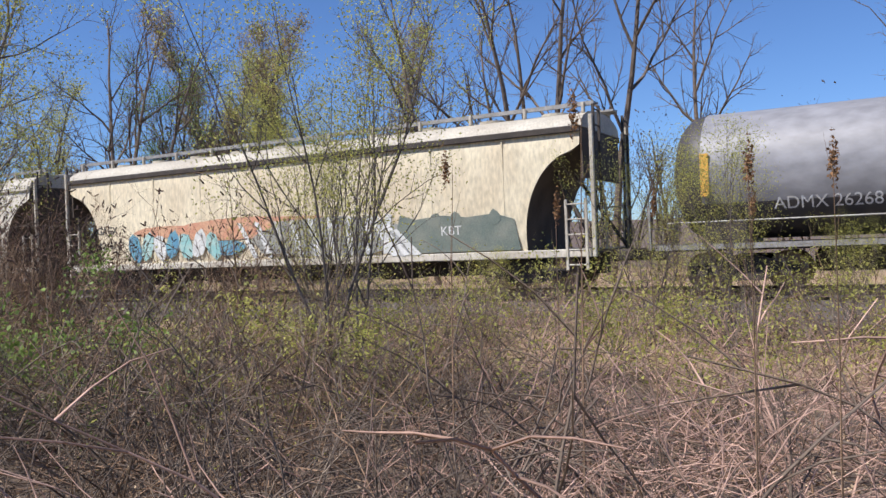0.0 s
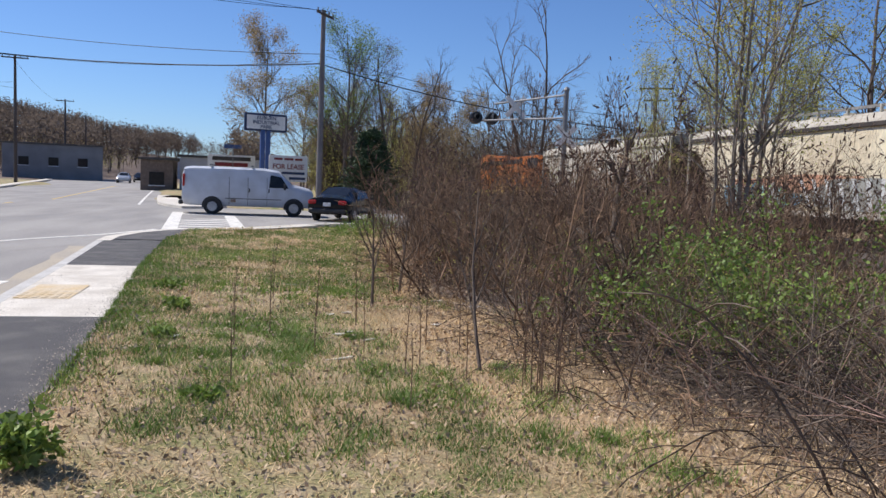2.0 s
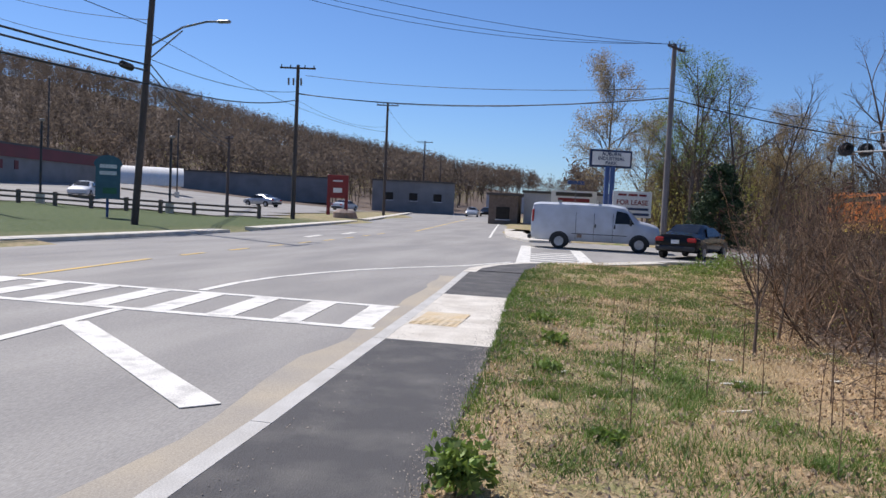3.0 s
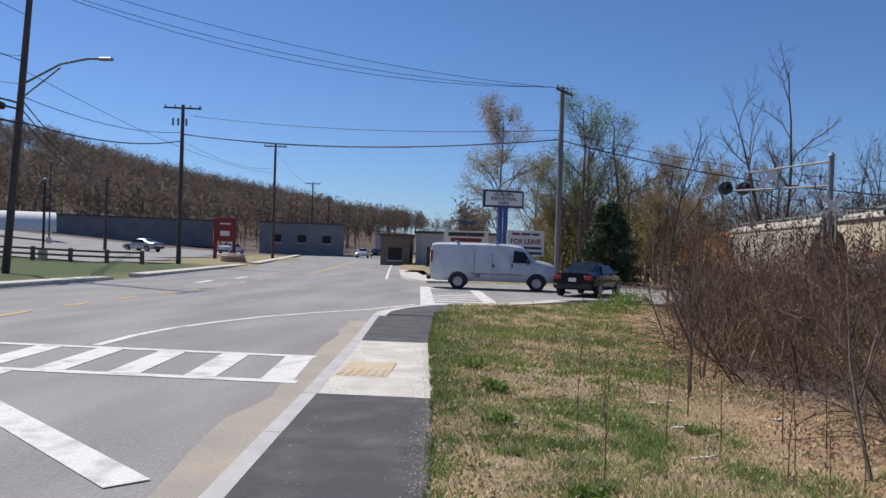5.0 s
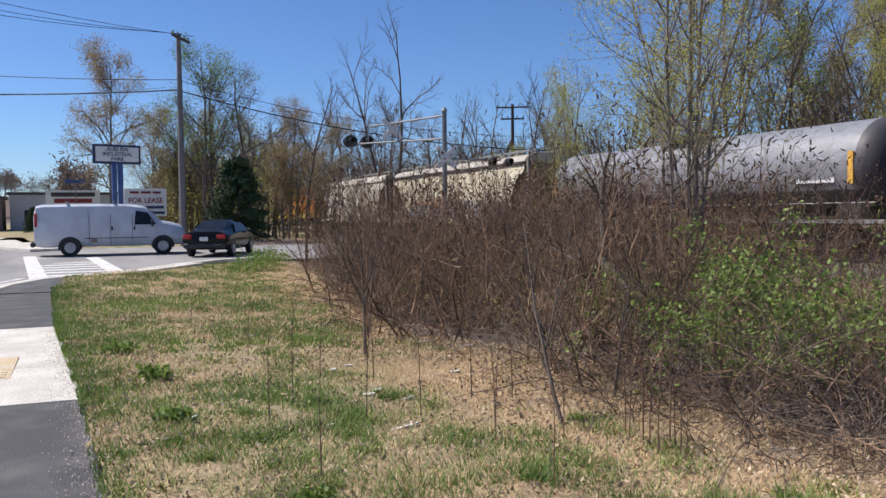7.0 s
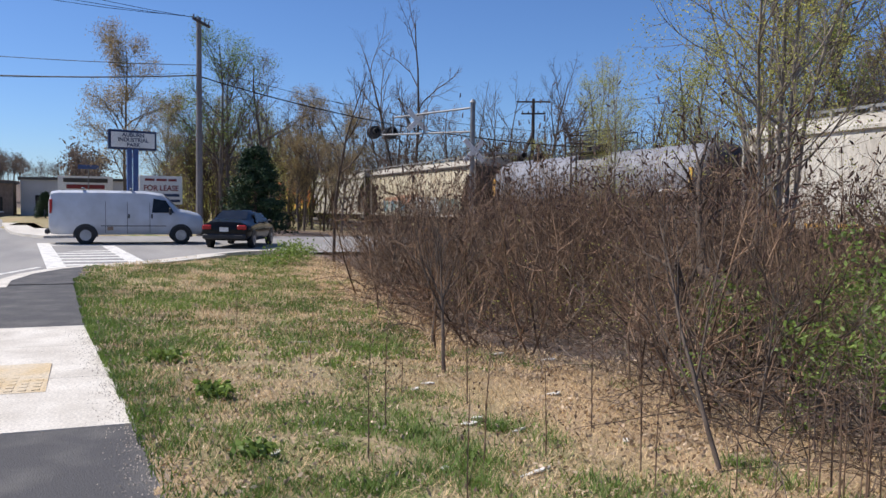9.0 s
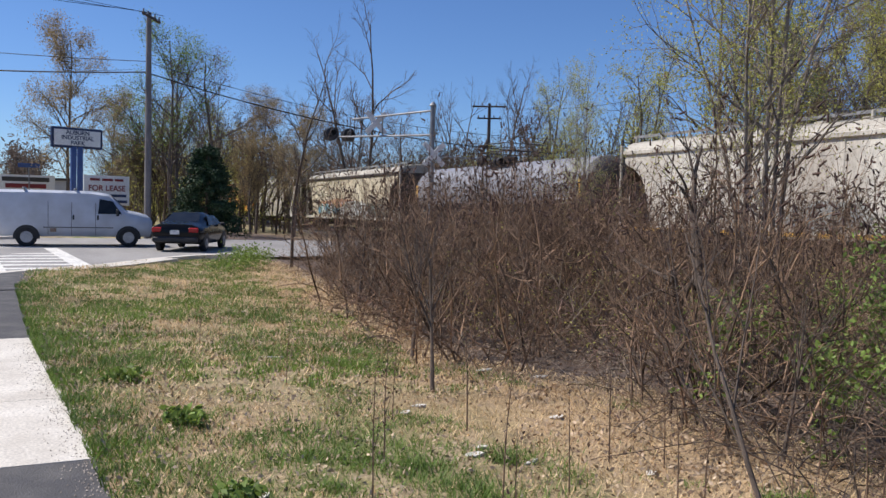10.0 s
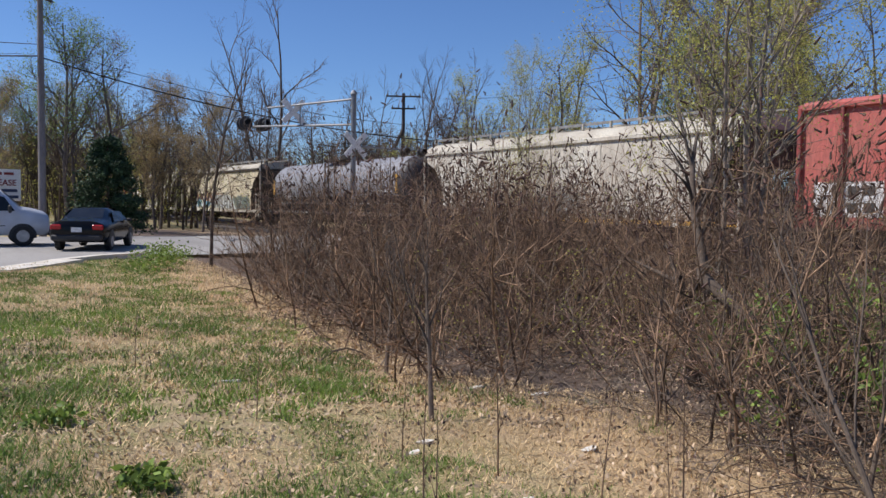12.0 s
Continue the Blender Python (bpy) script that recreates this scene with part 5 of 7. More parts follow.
    x = r.uniform(-16, 1, n)
    u = r.random(n)
    y = np.interp(x, [p[0] for p in PATH_Y], [p[1] for p in PATH_Y]) * (1 - u) + np.interp(x, [p[0] for p in EDGE_Y], [p[1] for p in EDGE_Y]) * u
    c = np.array([(p, q, land(p, q) + 0.03) for p, q in zip(x, y) if in_street(p, q) < -0.3 and noise.noise((p * 1.2, q * 1.2, 12)) > -0.2])
    stuff("blown_leaves", leaf_cards(r, c, 0.019, 0.012, 1), DEAD_LEAF, "curled dead leaves blown over the grass", "leaf litter")
    # dead leaves under the brambles
    n = 24000
    x = r.uniform(-16, 7, n)
    y = np.interp(x, [p[0] for p in EDGE_Y], [p[1] for p in EDGE_Y]) + r.uniform(-0.9, 6, n)
    c = np.array([(p, q, land(p, q) + 0.02) for p, q in zip(x, y)])
    stuff("leaf_litter", leaf_cards(r, c, 0.022, 0.02, 1), DEAD_LEAF, "dead brown leaves lying under the brambles", "leaf litter")


build_grass()


def build_trees():
    # birch clump with young leaves beside the thicket
    birch = tree("birch_clump", "slender multi-stemmed birch with sparse yellow-green leaves", 21, 9.8, 0.04, ((18, 0.25, 0.85, 0.5, 0.2), (5, 0.5, 0.7, 0.1, 0.15), (4, 0.5, 0.7, -0.15, 0.1)), BIRCH, LEAF_YELLOW, (0.024, 0.10, 9), stems=4, base_spread=0.06)
    place(birch, -11.6, 6.4)
    another(birch, -13.4, 8.0, 130, 0.92, "pale multi-stemmed birch with sparse young leaves")
    another(birch, -19.4, 8.9, 250, 0.55, "slim young birch in the thicket with sparse leaves")
    willow = tree("willow_shrub", "leafing willow shrub with yellow-green leaves", 33, 4.3, 0.017, ((9, 0.4, 0.5, 0.4, 0.2), (6, 0.5, 0.6, 0.3, 0.15), (3, 0.5, 0.6, 0.1, 0.1)), BARK, LEAF_YELLOW, (0.016, 0.09, 8), stems=6, base_spread=0.22, category="shrub")
    place(willow, -5.3, 7.6, 0, 1.2)
    another(willow, -6.4, 8.6, 80, 0.9, "thin willow shrub coming into leaf")
    another(willow, -2.0, 12.8, 200, 0.85, "tall willow shrub in leaf beside the track")
    another(willow, -3.4, 13.6, 310, 0.8, "willow shrub in leaf beside the track")
    another(willow, 0.8, 13.5, 20, 0.75, "small willow shrub beside the track")
    for k, (x, y, q) in enumerate([(-0.6, 15.4, 0.5), (1.4, 15.8, 0.45), (3.0, 15.2, 0.5), (4.6, 15.9, 0.45), (-7.5, 15.6, 0.42)]):
        another(willow, x, y, 73 * k, q, "low willow shrub in leaf along the track bed")
    # trees behind the track and round the crossing
    fine = (6, 0.5, 0.65, 0.15, 0.15)
    bare = tree("bare_tree", "tall leafless dark-barked tree behind the track", 5, 15, 0.19, ((8, 0.5, 0.75, 0.5, 0.28), (7, 0.5, 0.7, 0.3, 0.2), fine, (2, 0.5, 0.6, 0.1, 0.1)), BARK_DARK, None, lean=(0.05, 0.02))
    bare2 = tree("bare_tree", "forked leafless tree with long rising limbs", 8, 14, 0.15, ((6, 0.5, 0.65, 0.5, 0.3), (6, 0.5, 0.65, 0.3, 0.2), fine, (2, 0.5, 0.6, 0.1, 0.1)), BARK_DARK, None, stems=2, base_spread=0.2)
    slim = tree("slim_bare_tree", "thin leafless tree with a forked top", 9, 11, 0.09, ((8, 0.4, 0.6, 0.5, 0.4), (6, 0.5, 0.6, 0.3, 0.2), (6, 0.5, 0.6, 0.1, 0.15)), BARK_DARK, None, lean=(0.12, 0))
    tan = tree("budding_poplar", "tall narrow tree with tan buds", 14, 14, 0.15, ((22, 0.24, 0.55, 0.7, 0.15), (8, 0.45, 0.6, 0.4, 0.15), (5, 0.5, 0.6, 0.2, 0.1)), BARK, LEAF_TAN, (0.055, 0.24, 13))
    broad = tree("budding_tree", "broad tree with pale tan buds", 15, 13, 0.16, ((17, 0.36, 0.95, 0.3, 0.22), (9, 0.5, 0.7, 0.1, 0.15), fine), BARK, LEAF_TAN, (0.055, 0.26, 16))
    leafy = tree("leafing_tree", "tree coming into pale green leaf", 17, 13, 0.15, ((11, 0.46, 0.8, 0.6, 0.2), (8, 0.5, 0.7, 0.3, 0.15), (7, 0.5, 0.65, 0.15, 0.15)), BARK, LEAF_GREEN, (0.05, 0.22, 9), stems=2, base_spread=0.14)
    yellow = tree("leafing_birch", "slim tree with a haze of yellow-green leaves", 19, 11, 0.10, ((14, 0.28, 0.7, 0.5, 0.2), (6, 0.5, 0.65, 0.3, 0.15), (5, 0.5, 0.6, 0.1, 0.1)), BARK, LEAF_YELLOW, (0.045, 0.20, 9), stems=2, base_spread=0.10)
    round_top = tree("round_bare_tree", "leafless tree with a broad round crown of fine twigs", 23, 12, 0.17, ((11, 0.5, 0.95, 0.55, 0.25), (8, 0.5, 0.7, 0.3, 0.2), (7, 0.5, 0.65, 0.15, 0.15), (2, 0.5, 0.6, 0.1, 0.1)), BARK, LEAF_RUSSET, (0.035, 0.15, 2))
    place(bare, -10.0, 30.3, 0, 1.05)
    place(bare2, -12.6, 29.0, 40, 1.1)
    place(slim, -24.6, 26.5, 180, 1.0)
    place(tan, -31.4, 31.7, 0, 1.0)
    place(broad, -60.0, -2.1, 0, 0.95)
    place(leafy, -53.4, 3.7, 0, 0.95)
    place(yellow, -46.4, 24.5, 0, 0.95)
    place(round_top, -54.5, 6.4, 0, 1.0)
    for src, x, y, turn, size in [
        (bare2, -30.5, 24.4, 200, 0.95), (bare, -32.8, 26.0, 90, 0.95), (tan, -28.6, 33.0, 120, 1.02), (bare, -17.6, 30.0, 210, 0.95),
        (bare2, -14.5, 33.0, 300, 1.0), (bare, -7.0, 34.0, 140, 0.9), (bare2, 2.0, 32.0, 60, 1.0), (tan, -22.5, 34.0, 60, 0.95),
        (yellow, -26.0, 30.5, 60, 1.05), (tan, -35.0, 35.0, 200, 1.1), (tan, -40.0, 38.0, 20, 1.05), (yellow, -20.5, 27.0, 100, 0.9),
        (bare2, -76.0, 23.6, 20, 1.35), (slim, -26.2, 3.6, 0, 0.56), (slim, -60.5, 12.4, 200, 0.95), (broad, -66.0, 0.8, 150, 0.72),
        (round_top, -70.0, 25.0, 10, 0.95), (bare2, -64.0, 27.0, 100, 0.8), (round_top, -58.0, 30.0, 220, 0.85), (round_top, -62.0, 9.0, 120, 0.85),
        (bare, -48.0, 33.0, 170, 0.75), (yellow, -38.5, 26.0, 210, 1.0), (leafy, -33.5, 30.0, 80, 0.95), (slim, -44.0, 28.0, 33, 0.9),
        (bare, -55.5, 26.5, 80, 0.8), (slim, -52.0, 25.8, 10, 0.95), (round_top, -82.0, 24.5, 60, 1.2),
        (bare2, -68.0, 26.5, 160, 0.8), (bare2, -90.0, 26.0, 60, 0.95), (round_top, -98.0, 27.0, 160, 1.2), (bare, -108.0, 26.0, 10, 1.1),
        (slim, -47.5, 26.0, 220, 0.8), (bare2, -50.5, 27.0, 70, 0.75), (round_top, -43.0, 31.0, 10, 0.7), (yellow, -53.0, 26.0, 120, 0.6),
        (yellow, -61.0, 7.5, 40, 0.8), (tan, -70.5, 3.5, 10, 0.7), (broad, -58.0, 9.4, 20, 0.72), (tan, -56.8, 8.8, 130, 0.55), (round_top, -66.0, 6.4, 200, 0.85), (yellow, -68.4, 5.0, 10, 0.8), (broad, -54.0, 11.0, 80, 0.62), (leafy, -67.5, 2.6, 190, 0.7),
        (slim, -57.0, 5.0, 80, 0.75), (bare, 10.0, 31.0, 20, 0.95), (yellow, 5.5, 27.0, 10, 0.8),
    ]:
        another(src, x, y, turn, size)
    # dark evergreen by the crossing
    r = np.random.default_rng(2)
    ev = thing("evergreen_tree", "small dense dark green conifer", "tree")
    segs = [(0, 0, -0.1, 0, 0, 4.4, 0.09, 0.02)]
    tips = []
    for k in range(160):
        z = r.uniform(0.3, 4.3)
        rad = 1.95 * (1 - z / 4.75) ** 0.62 * r.uniform(0.75, 1.1)
        a = r.uniform(0, 6.283)
        q = (rad * math.cos(a), rad * math.sin(a), z - 0.1)
        segs.append((0, 0, z, *q, 0.012, 0.004))
        for t in np.linspace(0.3, 1, 9):
            tips.append((q[0] * t, q[1] * t, z - 0.1 * t))
    o = new("trunk", arrays_mesh("trunk", *sticks_mesh(segs, "", None), BARK_DARK))
    o.parent = ev
    o = new("crown", arrays_mesh("crown", *leaf_cards(r, tips, 0.07, 0.09, 16), NEEDLES))
    o.parent = ev
    place(ev, -45.4, 4.2, 0, 1.06)
    for k, (x, y, s) in enumerate([(-71.0, -7.6, 0.46), (-71.2, -6.6, 0.42), (-71.4, -5.7, 0.5)]):
        another(ev, x, y, 70 * k, s, "small dark clipped conifer before the office building")
    # saplings on the verge
    sap = tree("sapling", "slim dark leafless sapling standing in the grass", 41, 1.7, 0.026, ((7, 0.8, 0.5, 0.45, 0.34), (6, 0.5, 0.6, 0.4, 0.2), (3, 0.5, 0.6, 0.2, 0.2)), BARK_DARK, None, wob=0.22, category="sapling")
    place(sap, -9.7, 0.6, 0, 0.9)
    fork = tree("sapling", "dark leaning sapling forked low, at the thicket's edge", 52, 2.1, 0.024, ((5, 0.7, 0.45, 0.35, 0.2), (6, 0.5, 0.6, 0.3, 0.2), (3, 0.5, 0.6, 0.2, 0.2)), BARK_DARK, None, lean=(-0.5, -0.05), wob=0.25, category="sapling")
    place(fork, -6.4, 1.2)
    another(sap, -7.2, 2.15, 220, 0.7, "forked leafless sapling at the thicket's edge")
    another(sap, -11.6, 1.2, 300, 0.95, "leafless sapling in front of the thicket")
    another(sap, -16.0, 2.1, 200, 1.15, "tall leafless sapling in front of the thicket")
    another(sap, -19.0, 2.8, 100, 1.3, "tall leafless sapling by the side street")
    # dark canes standing near the path's end of the brambles
    for k in range(9):
        x = r.uniform(-3.0, 4.5)
        y = edge_at(x) + r.uniform(0.1, 2.6)
        another(sap, x, y, 53 * k, r.uniform(0.35, 0.62), "dark leafless cane standing in the brambles")
    # tall weeds with rusty seed heads
    tw = tree("seed_stalk", "tall dry weed stalk with a rusty seed head", 45, 2.0, 0.0055, ((4, 0.22, 0.45, 0.5, 0.6),), TWIG_BROWN, None, wob=0.05, category="weed")
    v = np.random.default_rng(6).normal(0, 1, (130, 3)) * (0.007, 0.007, 0.035) + (0, 0, 1.80)
    hd = new("seed_head", arrays_mesh("seed_head", *leaf_cards(np.random.default_rng(6), v, 0.007, 0.003, 2), RUST_HEAD))
    hd.parent = tw
    place(tw, 0.06, 3.1, 0, 1.02)
    for k, (x, y, s) in enumerate([(0.32, 3.15, 1.02), (-0.7, 3.4, 1.2), (-1.4, 3.5, 1.1), (-1.0, 3.9, 1.0), (-0.6, 4.2, 1.0), (-0.2, 4.6, 1.0), (1.1, 3.4, 0.9)]):
        another(tw, x, y, 70 * k, s)
    # bare stalks in the lawn
    st = tree("weed_stalk", "thin dry upright weed stalk", 43, 1.05, 0.006, ((7, 0.2, 0.4, 0.4, 0.4),), TWIG_BROWN, SEED_HEAD, (0.012, 0.02, 3), wob=0.12, category="weed")
    place(st, -5.76, -0.84)
    for k, (x, y, s) in enumerate([(-7.15, -0.9, 1.0), (-8.4, 0.3, 1.2), (-5.78, 1.45, 1.2), (-5.85, 1.55, 1.0), (-5.7, 1.5, 0.9), (-5.9, 1.4, 1.1), (-5.6, 1.42, 1.15), (-5.95, 1.56, 1.2), (-5.66, 1.62, 0.95), (-6.02, 1.47, 1.05), (-5.5, 1.55, 1.1), (-5.8, 1.68, 1.25), (-5.4, 1.5, 0.8), (-7.0, -0.2, 1.1), (-6.2, 0.5, 1.0), (-7.77, -0.6, 1.1), (-7.0, 0.25, 0.9), (-6.6, 0.7, 1.0), (-6.1, 1.0, 0.9), (-5.2, 0.4, 0.8), (-8.9, -0.1, 0.8), (-10.2, -0.6, 0.9), (-12.5, -1.0, 0.8), (-7.5, 0.9, 1.1), (-7.3, 1.2, 1.0)]):
        another(st, x, y, 47 * k, s)
    # leafy green clump at the path's edge and small rosettes
    for x, y, w, hgt, n in [(-3.95, -1.72, 0.17, 0.26, 260), (-7.4, -1.55, 0.14, 0.08, 60), (-5.3, -1.0, 0.12, 0.07, 50), (-9.0, -1.6, 0.15, 0.12, 90), (-2.4, 0.9, 0.16, 0.16, 90), (-3.2, 1.3, 0.14, 0.14, 70), (-10.6, -1.9, 0.18, 0.12, 90), (-24.8, 1.9, 0.6, 0.55, 420), (-26.2, 2.4, 0.6, 0.6, 420), (-23.4, 1.2, 0.5, 0.4, 260), (-27.6, 2.9, 0.6, 0.5, 360)]:
        root = thing("leafy_weed", "fresh green leafy weed clump in the grass", "weed", "green weeds")
        c = np.stack([np.clip(r.normal(0, w * 0.5, n), -w, w), np.clip(r.normal(0, w * 0.5, n), -w, w), np.abs(r.normal(0.55, 0.25, n)) * hgt], 1)
        o = new("leaves", arrays_mesh("leaves", *leaf_cards(r, c, 0.035, 0.01, 2), LEAF_GREEN))
        o.parent = root
        place(root, x, y)


build_trees()


def build_woods():
    r = np.random.default_rng(77)
    # three simple bare-tree clumps for the far woods and the hill
    bases = []
    for k in range(5):
        s, t = grow(r, (0, 0, -0.5), (0, 0, 1), 9, 0.14, 2, (9, 3), 0.6, 0.35, 0.4, 4, 0.5, 0.15)
        a = sticks_mesh(s, "", None)
        b = leaf_cards(r, t, 0.10, 0.5, 3)
        bases.append((np.concatenate([a[0], b[0]]), np.concatenate([a[1], b[1] + len(a[0])])))

    def ring(n, az0, az1, d0, d1, s0, s1):
        out = []
        for _ in range(n):
            az, d = math.radians(r.uniform(az0, az1)), d0 + (d1 - d0) * r.random() ** 0.8
            x, y = d * math.cos(az), d * math.sin(az)
            if not off_limits(x, y) and not (interp(x, FAR_KERB_Y) - 1 < y < interp(x, KERB_Y) + 9 and x > -400):
                out.append((x, y, land(x, y) - 0.3, r.uniform(0, 6.28), r.uniform(s0, s1), 0))
        return out

    far = []
    for k in range(5):
        s, t = branching(r, (0, 0, -0.5), (0, 0, 1), 9, 0.09, ((14, 0.42, 0.75, 0.5, 0.2),), 0.3, (2, 1))
        a = sticks_mesh(s, "", None)
        b = leaf_cards(r, np.concatenate([np.array(t)[:, :3] * (q, q, 0.6 + 0.4 * q) for q in (1, 0.75)]), 0.40, 0.6, 3, 0.3)
        far.append((np.concatenate([a[0], b[0]]), np.concatenate([a[1], b[1] + len(a[0])])))
    hill = ring(3600, -178, -122, 150, 430, 0.8, 1.25)
    stuff("hill_woods", scatter(far, hill, r), WOODS_MIX, "leafless brown woods covering the hill", "woods")
    buds = [q for q in hill if noise.noise((q[0] * 0.012, q[1] * 0.012, 4)) > 0.12 or math.hypot(q[0], q[1]) < 185][::3]
    back = [(x, y, land(x, y) - 0.2, r.uniform(0, 6.28), r.uniform(0.45, 0.95), 0) for x, y in zip(r.uniform(-120, 30, 330), r.uniform(36, 70, 330))]
    back += [(x, y, land(x, y) - 0.2, r.uniform(0, 6.28), r.uniform(0.4, 0.8), 0) for x, y in zip(r.uniform(-150, -62, 170), r.uniform(24, 40, 170))]
    back += [(x, y, land(x, y) - 0.2, r.uniform(0, 6.28), r.uniform(0.4, 0.75), 0) for x, y in zip(r.uniform(-120, -84, 60), r.uniform(2, 9, 60))]
    back += [(x, y, land(x, y) - 0.2, r.uniform(0, 6.28), r.uniform(0.8, 1.3), 0) for x, y in zip(r.uniform(-190, -105, 240), r.uniform(4, 60, 240)) if abs(x * TN.x + y * TN.y - TRACK_N) > 5]
    mid = [(x, y) for x, y in zip(r.uniform(-98, -57, 190), r.uniform(3, 17, 190))] + [(x, y) for x, y in zip(r.uniform(-85, -26, 190), r.uniform(26, 38, 190))]
    mid = [(x, y) for x, y in mid if not off_limits(x, y) and abs(x * TN.x + y * TN.y - TRACK_N) > 5 and (y > 20 or y > interp(x, KERB_Y) + 7)]
    back += [(x, y, land(x, y) - 0.2, r.uniform(0, 6.28), r.uniform(0.5, 0.95), 0) for x, y in mid]
    stuff("far_woods", scatter(bases, back, r), WOODS_MIX, "leafless woods behind the track", "woods")
    green = []
    for k in range(3):
        c = r.normal(0, 1, (260, 3)) * (1.6, 1.6, 1.5) + (0, 0, 2.6)
        green.append(leaf_cards(r, c[:140], 0.06, 0.3, 3))
    spots = [(x, y, land(x, y), r.uniform(0, 6), r.uniform(0.6, 1.3), 0) for x, y in list(zip(r.uniform(-75, -14, 70), r.uniform(27, 42, 70))) + list(zip(r.uniform(-95, -60, 40), r.uniform(25, 34, 40))) + mid[:110:2] + mid[110::5] + list(zip(r.uniform(-240, -150, 60), r.uniform(-110, -40, 60)))] + [(x, y, z, a, k * 1.1, 0) for x, y, z, a, k, _ in buds[:150]]
    stuff("spring_undergrowth", scatter(green, spots, r), LEAF_YELLOW, "yellow-green budding undergrowth among the far trees", "undergrowth")


build_woods()

# ---- vehicles ----
def wheel(parent, x, y, r=0.36, w=0.24):
    side = 1 if y > 0 else -1
    t = part("wheel", Geo().tube([(x, y - w / 2, r), (x, y - w * 0.35, r), (x, y + w * 0.35, r), (x, y + w / 2, r)], [r - 0.03, r, r, r - 0.03], 24), RUBBER, parent, smooth=True)
    g = Geo().tube([(x, y + side * w * 0.45, r), (x, y + side * (w / 2 + 0.012), r)], r * 0.58, 18)
    for k in range(5):
        a = k * 2 * math.pi / 5
        g.tube([(x + r * 0.3 * math.cos(a), y + side * (w / 2), r + r * 0.3 * math.sin(a)), (x + r * 0.3 * math.cos(a), y + side * (w / 2 + 0.025), r + r * 0.3 * math.sin(a))], 0.035, 8)
    g.tube([(x, y + side * w / 2, r), (x, y + side * (w / 2 + 0.04), r)], 0.07, 10)
    part("rim", g, RIM, t, "dull steel rim")
    return t


def body_rings(rows):
    """Rows of (x, z_low, z_belt, z_roof, half_low, half_belt, half_roof) to rings for a loft."""
    rings = []
    for x, zl, zb, zr, hl, hb, hr in rows:
        half = [(hl * 0.9, zl), (hl, zl + 0.10), (hb, (zl + zb) / 2), (hb * 0.99, zb), (hb * 0.5 + hr * 0.5, zb + (zr - zb) * 0.55), (hr, zr - 0.10 * min(1, (zr - zb) * 3)), (hr * 0.82, zr - 0.02), (hr * 0.4, zr)]
        rings.append([(x, y, z) for y, z in half] + [(x, -y, z) for y, z in half[::-1]])
    return rings


def side_glass(g, pts, y0, y1, z0, z1, sides=(-1, 1)):
    """A pane laid just outside the body's side, leaning in from y0 at z0 to y1 at z1."""
    for s in sides:
        yy = lambda z: s * (y0 + (y1 - y0) * (z - z0) / (z1 - z0))
        g.add([(x, yy(z), z) for x, z in pts] + [(x, yy(z) - s * 0.02, z) for x, z in pts], [tuple(range(len(pts))), tuple(range(len(pts), 2 * len(pts)))[::-1]])


